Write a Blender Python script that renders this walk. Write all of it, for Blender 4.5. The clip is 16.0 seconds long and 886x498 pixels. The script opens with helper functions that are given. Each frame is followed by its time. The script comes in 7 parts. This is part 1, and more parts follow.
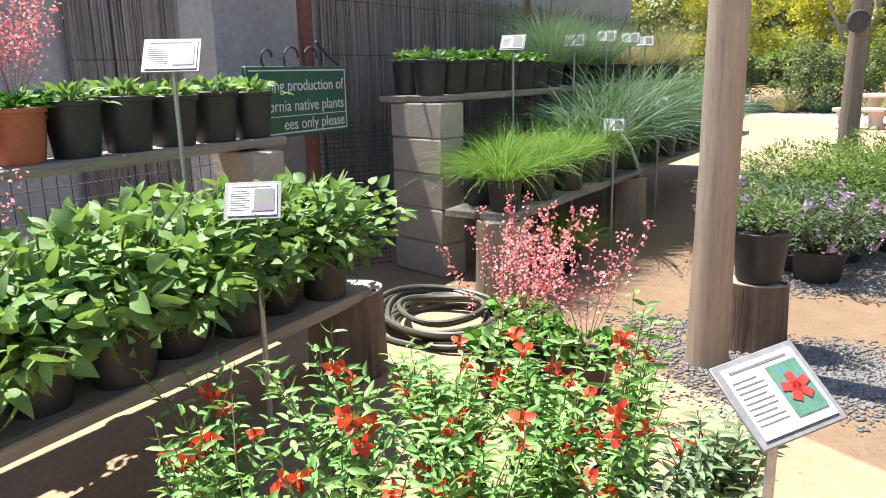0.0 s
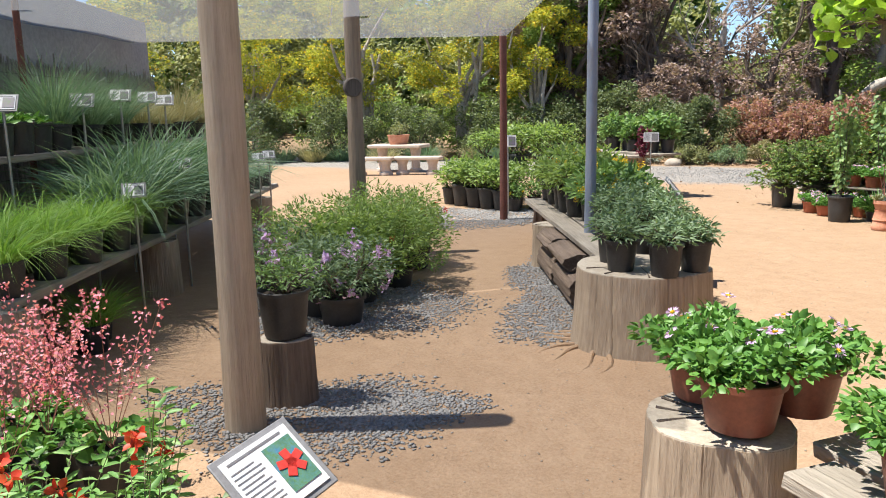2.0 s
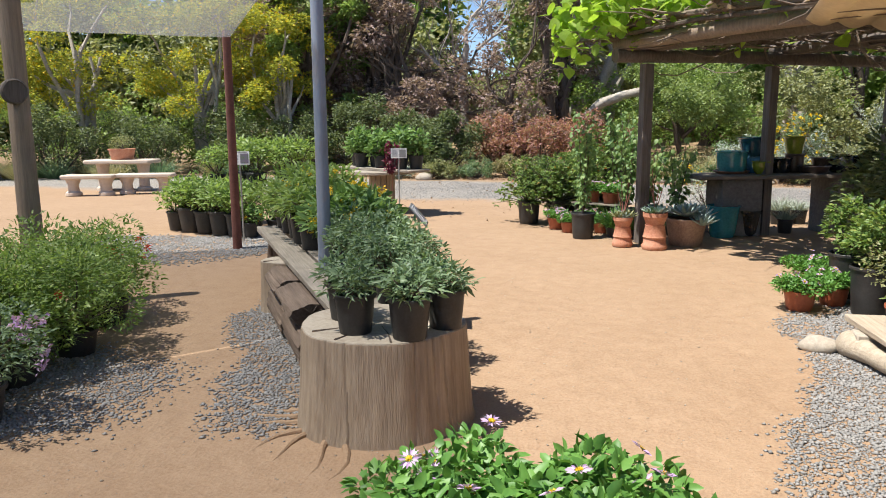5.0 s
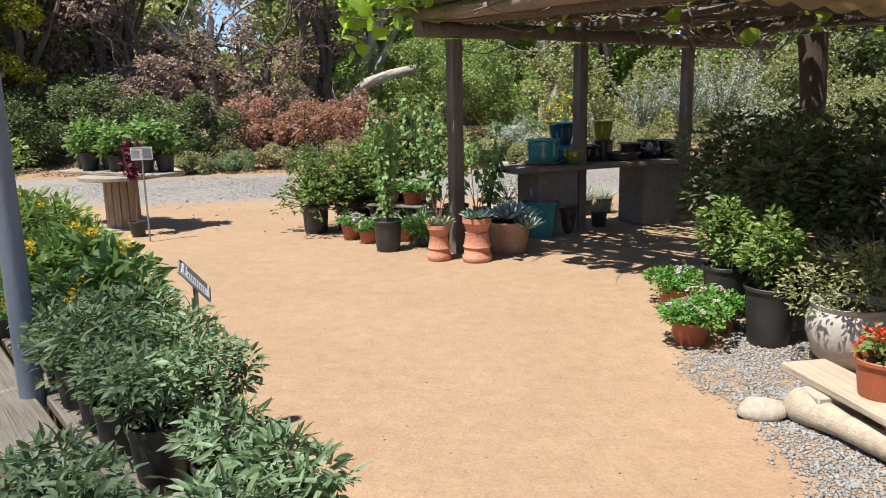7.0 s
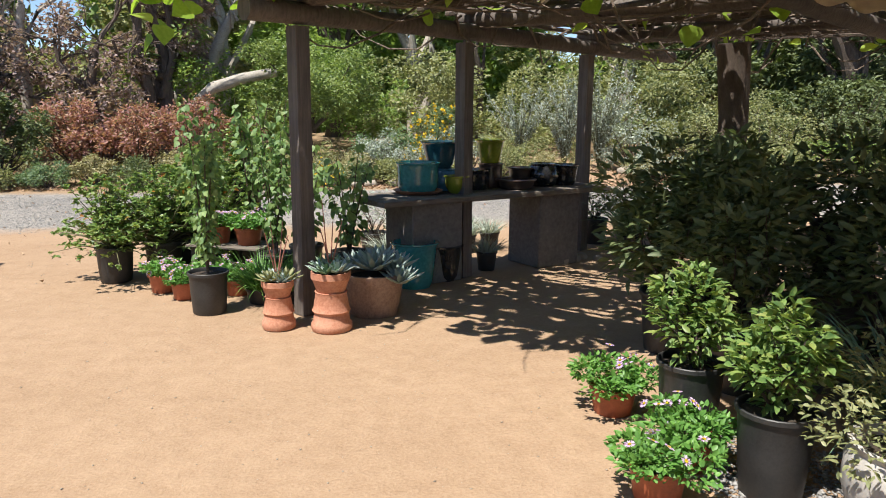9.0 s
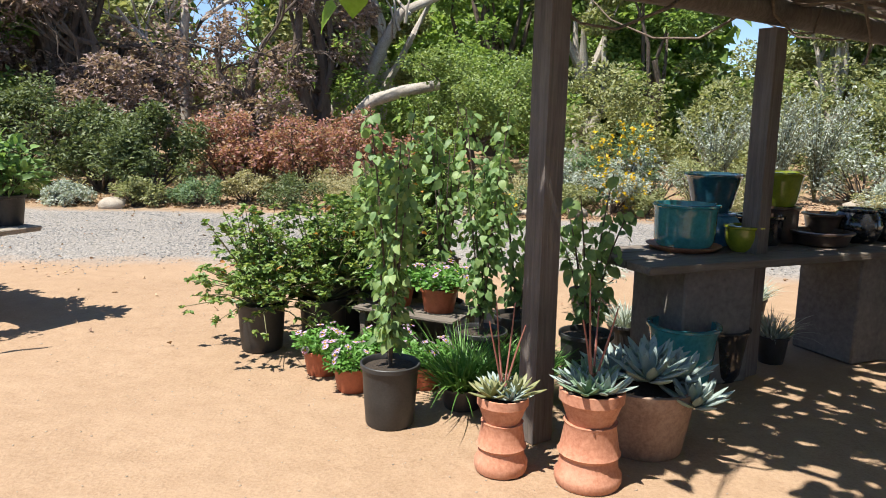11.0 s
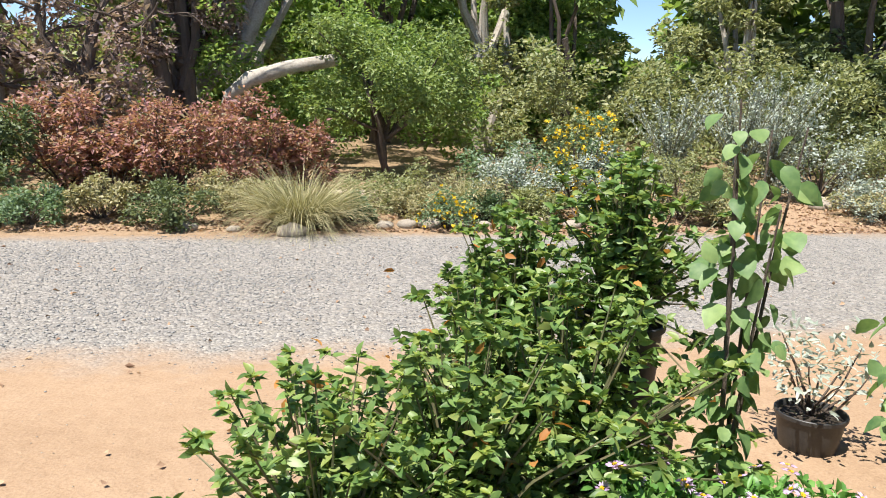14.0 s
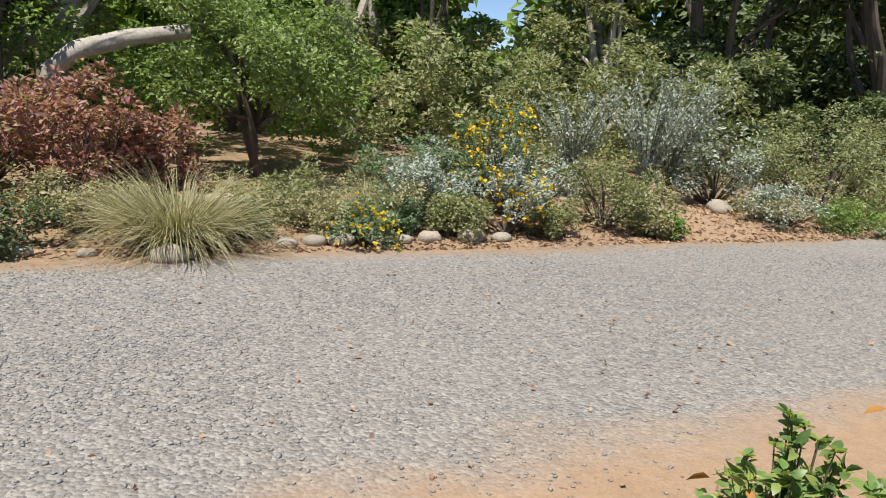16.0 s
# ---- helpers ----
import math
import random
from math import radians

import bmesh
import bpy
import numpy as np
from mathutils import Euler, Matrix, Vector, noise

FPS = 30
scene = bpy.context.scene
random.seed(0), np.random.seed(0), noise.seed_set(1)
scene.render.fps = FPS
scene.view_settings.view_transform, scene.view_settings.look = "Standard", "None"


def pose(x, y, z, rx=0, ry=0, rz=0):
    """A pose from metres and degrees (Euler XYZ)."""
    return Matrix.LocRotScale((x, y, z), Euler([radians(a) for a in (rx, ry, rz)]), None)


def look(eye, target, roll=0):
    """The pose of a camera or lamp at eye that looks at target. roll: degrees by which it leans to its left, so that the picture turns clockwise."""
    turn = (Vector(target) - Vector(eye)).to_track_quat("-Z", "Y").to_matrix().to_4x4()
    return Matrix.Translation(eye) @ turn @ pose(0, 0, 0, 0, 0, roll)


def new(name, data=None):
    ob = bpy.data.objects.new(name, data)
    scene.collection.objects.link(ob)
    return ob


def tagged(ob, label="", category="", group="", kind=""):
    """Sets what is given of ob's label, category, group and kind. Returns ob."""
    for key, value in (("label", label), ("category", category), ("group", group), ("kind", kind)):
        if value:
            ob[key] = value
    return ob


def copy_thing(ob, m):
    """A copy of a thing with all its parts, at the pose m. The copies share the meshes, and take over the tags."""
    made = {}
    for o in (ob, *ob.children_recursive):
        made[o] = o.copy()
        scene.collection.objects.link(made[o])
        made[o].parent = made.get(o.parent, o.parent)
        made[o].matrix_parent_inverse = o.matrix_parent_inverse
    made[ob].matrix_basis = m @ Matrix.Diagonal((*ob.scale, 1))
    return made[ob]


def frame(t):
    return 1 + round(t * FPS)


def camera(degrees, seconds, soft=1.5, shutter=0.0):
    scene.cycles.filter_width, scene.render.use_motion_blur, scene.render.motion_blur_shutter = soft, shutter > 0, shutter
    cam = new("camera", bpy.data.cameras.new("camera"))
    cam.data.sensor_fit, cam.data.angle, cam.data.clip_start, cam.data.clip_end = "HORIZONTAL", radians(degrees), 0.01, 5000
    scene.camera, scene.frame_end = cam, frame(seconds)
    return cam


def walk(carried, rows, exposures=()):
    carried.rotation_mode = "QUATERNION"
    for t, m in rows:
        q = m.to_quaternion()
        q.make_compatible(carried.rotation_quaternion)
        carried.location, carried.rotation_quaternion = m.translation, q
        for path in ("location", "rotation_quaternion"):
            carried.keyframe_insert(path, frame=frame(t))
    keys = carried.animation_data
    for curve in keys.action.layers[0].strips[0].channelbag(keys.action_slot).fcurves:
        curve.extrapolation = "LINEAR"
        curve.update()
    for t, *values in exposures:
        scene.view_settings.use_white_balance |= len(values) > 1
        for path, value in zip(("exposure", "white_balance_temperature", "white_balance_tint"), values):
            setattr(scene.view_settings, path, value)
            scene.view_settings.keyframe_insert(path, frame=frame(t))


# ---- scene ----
cam = camera(61.6, 16.0, 1.0)
PATH = [
    (0, (1.635, -3.613, 1.397), (-0.235, -3.071, 0.937), -1.3),
    (0.5, (1.659, -3.561, 1.441), (-0.098, -2.696, 1.035), -0.1),
    (1, (1.67, -3.527, 1.452), (0.076, -2.385, 1.057), -0.3),
    (1.5, (1.682, -3.507, 1.477), (0.231, -2.183, 1.1), -0.7),
    (2, (1.69, -3.464, 1.487), (0.43, -1.952, 1.13), -1.1),
    (2.5, (1.703, -3.448, 1.487), (0.617, -1.804, 1.148), -0.9),
    (3, (1.711, -3.423, 1.482), (0.819, -1.664, 1.148), -0.6),
    (3.5, (1.668, -3.242, 1.459), (0.864, -1.441, 1.125), -1.2),
    (3.7, (1.628, -3.122, 1.458), (0.832, -1.316, 1.132), -1.2),
    (5.8, (0.90, -1.701, 1.58), (0.287, 0.17, 1.23), -0.8),
    (6, (0.765, -1.49, 1.60), (0.191, 0.391, 1.243), -1.2),
    (6.5, (0.53, -1.06, 1.615), (0.152, 0.867, 1.236), -2.1),
    (7, (0.455, -0.622, 1.62), (0.367, 1.336, 1.222), -1.3),
    (7.5, (0.44, -0.168, 1.635), (0.72, 1.771, 1.234), -0.1),
    (8, (0.565, 0.353, 1.635), (0.866, 2.289, 1.228), -0.1),
    (8.2, (0.60, 0.559, 1.63), (0.899, 2.494, 1.219), -0.1),
    (10.3, (0.276, 2.831, 1.588), (0.308, 4.809, 1.291), 1.5),
    (10.5, (0.195, 3.06, 1.582), (0.166, 5.037, 1.282), 1.5),
    (11, (-0.059, 3.572, 1.581), (-0.151, 5.542, 1.249), 1.3),
    (11.5, (-0.355, 4.121, 1.603), (-0.45, 6.086, 1.246), 1.2),
    (12, (-0.578, 4.656, 1.618), (-0.676, 6.62, 1.253), 1.3),
    (12.5, (-0.892, 5.167, 1.621), (-0.921, 7.134, 1.26), 1.7),
    (13, (-1.117, 5.646, 1.627), (-1.085, 7.612, 1.257), 2.0),
    (13.5, (-1.338, 6.189, 1.633), (-1.094, 8.139, 1.265), 2.9),
    (14, (-1.586, 6.7, 1.665), (-1.242, 8.635, 1.29), 1.8),
    (14.5, (-1.746, 7.212, 1.705), (-1.35, 9.135, 1.32), 2.3),
    (15, (-1.993, 7.758, 1.692), (-1.307, 9.598, 1.317), 3.4),
    (15.5, (-2.131, 8.269, 1.677), (-1.313, 10.052, 1.29), 3.6),
    (16, (-2.357, 8.765, 1.693), (-1.548, 10.551, 1.301), 3.8),
]
walk(cam, [(t, look(eye, target, roll)) for t, eye, target, roll in PATH], [(0, 1.72), (0.5, 1.56), (1.0, 1.36), (1.6, 1.14), (2.5, 0.98), (4.0, 0.82), (8.0, 0.77), (11.0, 0.93), (14.0, 0.97), (15.0, 0.7), (16.0, 0.49)])

# ---- light ----
TOWARD = Vector((0.74 * 0.407, 0.67 * 0.407, -0.914))
world = bpy.data.worlds.new("world")
scene.world = world
world.use_nodes = True
wn = world.node_tree
sky = wn.nodes.new("ShaderNodeTexSky")
sky.sky_type = "NISHITA"
sky.sun_disc = False
sky.sun_elevation, sky.sun_rotation = radians(66), radians(228)
sky.altitude, sky.air_density, sky.dust_density, sky.ozone_density = 1200, 0.8, 0.0, 2.5
wn.nodes["Background"].inputs["Strength"].default_value = 0.10
wn.links.new(sky.outputs[0], wn.nodes["Background"].inputs["Color"])
sun = new("sun", bpy.data.lights.new("sun", "SUN"))
sun.data.energy, sun.data.angle, sun.data.color = 5.0, radians(0.53), (1.0, 0.955, 0.88)
sun.matrix_world = look((0, 0, 30), Vector((0, 0, 30)) + TOWARD)


# ---- materials ----
def material(name):
    m = bpy.data.materials.new(name)
    m.use_nodes = True
    return m, m.node_tree.nodes, m.node_tree.links, m.node_tree.nodes["Principled BSDF"]


def ramp(nodes, links, fac, stops):
    r = nodes.new("ShaderNodeValToRGB")
    el = r.color_ramp.elements
    while len(el) < len(stops):
        el.new(0.5)
    for e, (p, c) in zip(el, stops):
        e.position, e.color = p, (*c, 1)
    links.new(fac, r.inputs["Fac"])
    return r.outputs["Color"]


def noise_tex(nodes, links, scale, detail=4, rough=0.6, space="Object", stretch=None):
    tc = nodes.new("ShaderNodeTexCoord")
    n = nodes.new("ShaderNodeTexNoise")
    n.inputs["Scale"].default_value, n.inputs["Detail"].default_value, n.inputs["Roughness"].default_value = scale, detail, rough
    src = tc.outputs[space]
    if stretch:
        mp = nodes.new("ShaderNodeMapping")
        mp.inputs["Scale"].default_value = stretch
        links.new(src, mp.inputs["Vector"])
        src = mp.outputs["Vector"]
    links.new(src, n.inputs["Vector"])
    return n.outputs["Fac"]


def mixed(nodes, links, fac, a, b, mode="MIX"):
    m = nodes.new("ShaderNodeMix")
    m.data_type, m.blend_type = "RGBA", mode
    for sock, v in ((m.inputs["Factor"], fac), (m.inputs["A"], a), (m.inputs["B"], b)):
        if isinstance(v, (int, float)):
            sock.default_value = v
        elif isinstance(v, tuple):
            sock.default_value = (*v, 1)
        else:
            links.new(v, sock)
    return m.outputs["Result"]


def bump(nodes, links, height, strength, distance, bsdf, under=None):
    b = nodes.new("ShaderNodeBump")
    b.inputs["Strength"].default_value, b.inputs["Distance"].default_value = strength, distance
    links.new(height, b.inputs["Height"])
    if under:
        links.new(under, b.inputs["Normal"])
    if bsdf:
        links.new(b.outputs["Normal"], bsdf.inputs["Normal"])
    return b.outputs["Normal"]


def plain(name, colours, scale=6.0, rough=0.7, relief=0.2, depth=0.01, stretch=None, metal=0.0, island=0.0):
    """A surface of mottled colour with fine relief."""
    m, n, l, b = material(name)
    big = noise_tex(n, l, scale, 5, 0.6, "Object", stretch)
    fine = noise_tex(n, l, scale * 9, 3, 0.7, "Object", stretch)
    k = len(colours)
    c = ramp(n, l, big, [(0.28 + 0.44 * i / max(1, k - 1), col) for i, col in enumerate(colours)])
    c = mixed(n, l, 0.35, c, ramp(n, l, fine, [(0.3, tuple(v * 0.6 for v in colours[0])), (0.7, tuple(min(1, v * 1.15) for v in colours[-1]))]))
    if island:
        oi = n.new("ShaderNodeObjectInfo")
        g = n.new("ShaderNodeNewGeometry")
        add = n.new("ShaderNodeMath")
        add.operation = "ADD"
        l.new(oi.outputs["Random"], add.inputs[0])
        l.new(g.outputs["Random Per Island"], add.inputs[1])
        fr = n.new("ShaderNodeMath")
        fr.operation = "FRACT"
        l.new(add.outputs[0], fr.inputs[0])
        c = mixed(n, l, island, c, ramp(n, l, fr.outputs[0], [(0.0, (0.45, 0.45, 0.45)), (1.0, (1.0, 1.0, 1.0))]), "MULTIPLY")
    l.new(c, b.inputs["Base Color"])
    b.inputs["Roughness"].default_value, b.inputs["Metallic"].default_value = rough, metal
    bump(n, l, fine, relief, depth, b)
    return m


def leafy(name, colours, rough=0.5, through_light=0.35, gloss=0.4):
    """Leaves: each takes its own tone, and light passes through them."""
    m, n, l, b = material(name)
    g = n.new("ShaderNodeNewGeometry")
    colours = [(cr, cg, cb * 1.12 + 0.008) for cr, cg, cb in colours]
    k = len(colours)
    c = ramp(n, l, g.outputs["Random Per Island"], [(i / max(1, k - 1), col) for i, col in enumerate(colours)])
    vein = noise_tex(n, l, 40, 2, 0.5)
    c = mixed(n, l, 0.3, c, ramp(n, l, vein, [(0.3, tuple(v * 0.85 for v in colours[0])), (0.7, colours[-1])]))
    big = noise_tex(n, l, 1.3, 2, 0.5)
    c = mixed(n, l, 0.35, c, ramp(n, l, big, [(0.35, (0.86, 0.88, 0.84)), (0.65, (1.0, 1.0, 0.97))]), "MULTIPLY")
    l.new(c, b.inputs["Base Color"])
    b.inputs["Roughness"].default_value = rough
    b.inputs["Specular IOR Level"].default_value = gloss
    t = n.new("ShaderNodeBsdfTranslucent")
    l.new(mixed(n, l, 1.0, c, (1.0, 1.0, 0.6), "MULTIPLY"), t.inputs["Color"])
    s = n.new("ShaderNodeMixShader")
    s.inputs["Fac"].default_value = through_light
    l.new(b.outputs[0], s.inputs[1])
    l.new(t.outputs[0], s.inputs[2])
    l.new(s.outputs[0], n["Material Output"].inputs["Surface"])
    return m


def ground_material():
    """Decomposed granite, the grey gravel road, soil and litter beyond it: by place, with ragged edges."""
    m, n, l, b = material("sandy_ground")
    tc = n.new("ShaderNodeTexCoord")
    sep = n.new("ShaderNodeSeparateXYZ")
    l.new(tc.outputs["Object"], sep.inputs[0])

    def math_node(op, a, c):
        k = n.new("ShaderNodeMath")
        k.operation = op
        for i, v in enumerate((a, c)):
            if isinstance(v, (int, float)):
                k.inputs[i].default_value = v
            else:
                l.new(v, k.inputs[i])
        return k.outputs[0]

    ragged = math_node("MULTIPLY", math_node("SUBTRACT", noise_tex(n, l, 1.6, 6, 0.7), 0.5), 1.0)
    ragged2 = math_node("MULTIPLY", math_node("SUBTRACT", noise_tex(n, l, 0.35, 3, 0.6), 0.5), 1.2)
    y = math_node("ADD", math_node("ADD", sep.outputs["Y"], ragged), math_node("MULTIPLY", ragged2, 0.6))
    y = math_node("SUBTRACT", y, math_node("MULTIPLY", sep.outputs["X"], 0.03))

    def step(lo, hi):
        r = n.new("ShaderNodeMapRange")
        r.inputs["From Min"].default_value, r.inputs["From Max"].default_value = lo, hi
        l.new(y, r.inputs["Value"])
        return r.outputs["Result"]

    fine = noise_tex(n, l, 60, 4, 0.75)
    mid = noise_tex(n, l, 7, 5, 0.65)
    big = noise_tex(n, l, 0.8, 4, 0.55)
    sand = ramp(n, l, fine, [(0.3, (0.237, 0.154, 0.097)), (0.5, (0.35, 0.241, 0.155)), (0.72, (0.436, 0.32, 0.222))])
    sand = mixed(n, l, 0.5, sand, ramp(n, l, mid, [(0.3, (0.287, 0.188, 0.117)), (0.7, (0.396, 0.277, 0.18))]))
    sand = mixed(n, l, 0.4, sand, ramp(n, l, big, [(0.35, (0.80, 0.77, 0.74)), (0.65, (1.0, 1.0, 1.0))]), "MULTIPLY")
    vor = n.new("ShaderNodeTexVoronoi")
    vor.inputs["Scale"].default_value = 42
    l.new(tc.outputs["Object"], vor.inputs["Vector"])
    sepc = n.new("ShaderNodeSeparateColor")
    l.new(vor.outputs["Color"], sepc.inputs[0])
    stone = ramp(n, l, sepc.outputs[0], [(0.0, (0.18, 0.168, 0.158)), (0.45, (0.256, 0.24, 0.222)), (0.8, (0.32, 0.30, 0.275)), (1.0, (0.396, 0.365, 0.324))])
    stone = mixed(n, l, ramp(n, l, mid, [(0.45, (0.1, 0.1, 0.1)), (0.7, (0.55, 0.55, 0.55))]), stone, (0.293, 0.257, 0.212))
    soil = ramp(n, l, fine, [(0.3, (0.10, 0.065, 0.04)), (0.5, (0.24, 0.165, 0.10)), (0.7, (0.42, 0.31, 0.19))])
    soil = mixed(n, l, 0.4, soil, ramp(n, l, mid, [(0.4, (0.12, 0.09, 0.05)), (0.6, (0.36, 0.25, 0.15))]))
    c = mixed(n, l, step(11.35, 11.95), sand, stone)
    c = mixed(n, l, step(15.9, 16.4), c, mixed(n, l, 0.5, sand, soil))
    c = mixed(n, l, step(16.7, 17.6), c, soil)
    off = math_node("ABSOLUTE", math_node("ADD", math_node("SUBTRACT", math_node("ADD", sep.outputs["X"], math_node("MULTIPLY", ragged, 0.5)), math_node("MULTIPLY", sep.outputs["Y"], 0.6)), 4.42), 0.0)
    trail = n.new("ShaderNodeMapRange")
    for key, v in (("From Min", 0.5), ("From Max", 0.8), ("To Min", 1.0), ("To Max", 0.0)):
        trail.inputs[key].default_value = v
    l.new(off, trail.inputs["Value"])
    c = mixed(n, l, math_node("MULTIPLY", trail.outputs["Result"], step(16.0, 16.5)), c, sand)
    l.new(c, b.inputs["Base Color"])
    b.inputs["Roughness"].default_value = 0.95
    b.inputs["Specular IOR Level"].default_value = 0.15
    under = bump(n, l, mid, 0.35, 0.05, None)
    road_h = math_node("MULTIPLY", math_node("SUBTRACT", 1.0, vor.outputs["Distance"]), math_node("SUBTRACT", step(11.35, 11.95), step(15.9, 16.4)))
    under = bump(n, l, road_h, 0.6, 0.03, None, under)
    bump(n, l, fine, 0.5, 0.012, b, under)
    return m


def wood(name, dark, light, axis="Z", scale=3.0, rough=0.85):
    """Weathered timber with long grain and cracks."""
    m, n, l, b = material(name)
    st = {"X": (0.7, 14, 14), "Y": (14, 0.7, 14), "Z": (14, 14, 0.7)}[axis]
    grain = noise_tex(n, l, scale, 6, 0.7, "Object", st)
    blot = noise_tex(n, l, 2.2, 4, 0.6)
    fine = noise_tex(n, l, scale * 3, 4, 0.7, "Object", st)
    c = ramp(n, l, grain, [(0.25, tuple(v * 0.45 for v in dark)), (0.42, dark), (0.7, light)])
    c = mixed(n, l, 0.45, c, ramp(n, l, blot, [(0.3, dark), (0.7, light)]))
    l.new(c, b.inputs["Base Color"])
    b.inputs["Roughness"].default_value = rough
    bump(n, l, fine, 0.5, 0.01, b, bump(n, l, grain, 0.7, 0.02, None))
    return m


M = {
    "ground": ground_material(),
    "post": wood("weathered_post_wood", (0.36, 0.28, 0.20), (0.56, 0.46, 0.35)),
    "dark_post": wood("dark_post_wood", (0.085, 0.07, 0.062), (0.22, 0.185, 0.16)),
    "brown_post": wood("brown_post_wood", (0.20, 0.15, 0.11), (0.40, 0.31, 0.235)),
    "vine_cane": wood("grey_brown_vine_cane", (0.11, 0.08, 0.06), (0.30, 0.235, 0.185), "X", 4.0),
    "grey_board_x": wood("grey_board_wood", (0.22, 0.19, 0.155), (0.42, 0.37, 0.305), "X"),
    "stump_side": wood("stump_side_wood", (0.27, 0.205, 0.145), (0.50, 0.405, 0.30), "Z", 3.2),
    "stump_dark": wood("dark_stump_wood", (0.10, 0.07, 0.05), (0.27, 0.20, 0.15), "Z", 2.2),
    "cut_wood": plain("cut_wood", [(0.30, 0.25, 0.19), (0.48, 0.42, 0.34)], 5, 0.9, 0.5, 0.01),
    "driftwood": wood("bleached_log_wood", (0.34, 0.275, 0.20), (0.54, 0.46, 0.36), "X", 2.0),
    "black_plastic": plain("black_plastic", [(0.018, 0.018, 0.019), (0.045, 0.044, 0.043)], 9, 0.5, 0.08, 0.004),
    "brown_plastic": plain("brown_red_plastic", [(0.16, 0.045, 0.025), (0.24, 0.075, 0.045)], 7, 0.45, 0.06, 0.004),
    "orange_plastic": plain("orange_plastic", [(0.34, 0.085, 0.035), (0.44, 0.125, 0.06)], 7, 0.5, 0.06, 0.004),
    "terracotta": plain("terracotta", [(0.36, 0.13, 0.07), (0.50, 0.22, 0.13), (0.56, 0.30, 0.20)], 6, 0.85, 0.15, 0.006),
    "soil": plain("potting_soil", [(0.03, 0.022, 0.016), (0.09, 0.065, 0.045)], 30, 0.95, 0.8, 0.02),
    "block": plain("concrete_block", [(0.33, 0.285, 0.23), (0.45, 0.40, 0.33)], 5, 0.95, 0.5, 0.006),
    "stucco": plain("cream_stucco", [(0.76, 0.69, 0.58), (0.85, 0.79, 0.70)], 2.5, 0.95, 0.3, 0.006),
    "blue_steel": plain("painted_blue_steel", [(0.16, 0.21, 0.29), (0.26, 0.32, 0.42), (0.24, 0.20, 0.19)], 3, 0.5, 0.15, 0.004, (3, 3, 0.6)),
    "rust": plain("rusted_steel", [(0.10, 0.035, 0.025), (0.20, 0.08, 0.06)], 8, 0.8, 0.3, 0.004),
    "steel": plain("galvanised_steel", [(0.32, 0.32, 0.31), (0.45, 0.45, 0.44)], 10, 0.45, 0.1, 0.002, None, 0.7),
    "pebble": plain("grey_pebbles", [(0.24, 0.235, 0.228), (0.38, 0.368, 0.35)], 12, 0.9, 0.3, 0.004, None, 0.0, 0.55),
    "rock": plain("pale_rock", [(0.30, 0.25, 0.20), (0.47, 0.41, 0.33)], 6, 0.95, 0.6, 0.02, None, 0.0, 0.3),
    "stone_bench": plain("cast_stone", [(0.50, 0.40, 0.32), (0.62, 0.52, 0.42)], 5, 0.9, 0.3, 0.006),
    "hose": plain("dull_green_hose", [(0.035, 0.04, 0.03), (0.10, 0.10, 0.075)], 9, 0.5, 0.1, 0.003),
    "bark_pale": plain("pale_mottled_bark", [(0.19, 0.16, 0.13), (0.36, 0.32, 0.27), (0.50, 0.46, 0.40)], 3, 0.9, 0.4, 0.02),
    "bark": plain("brown_bark", [(0.07, 0.05, 0.04), (0.17, 0.13, 0.10)], 6, 0.95, 0.7, 0.03, (3, 3, 0.6)),
    "white_card": plain("white_card", [(0.62, 0.63, 0.64), (0.70, 0.70, 0.70)], 3, 0.6, 0.02, 0.001),
    "grey_frame": plain("grey_frame", [(0.16, 0.16, 0.165), (0.24, 0.24, 0.245)], 8, 0.5, 0.1, 0.002),
    "green_paint": plain("green_sign_paint", [(0.02, 0.085, 0.052), (0.034, 0.12, 0.075)], 5, 0.5, 0.1, 0.002),
    "ink": plain("dark_ink", [(0.10, 0.10, 0.11), (0.16, 0.16, 0.17)], 5, 0.7, 0.0, 0.001),
    "iron": plain("black_iron", [(0.015, 0.015, 0.016), (0.04, 0.038, 0.036)], 12, 0.6, 0.3, 0.003),
}
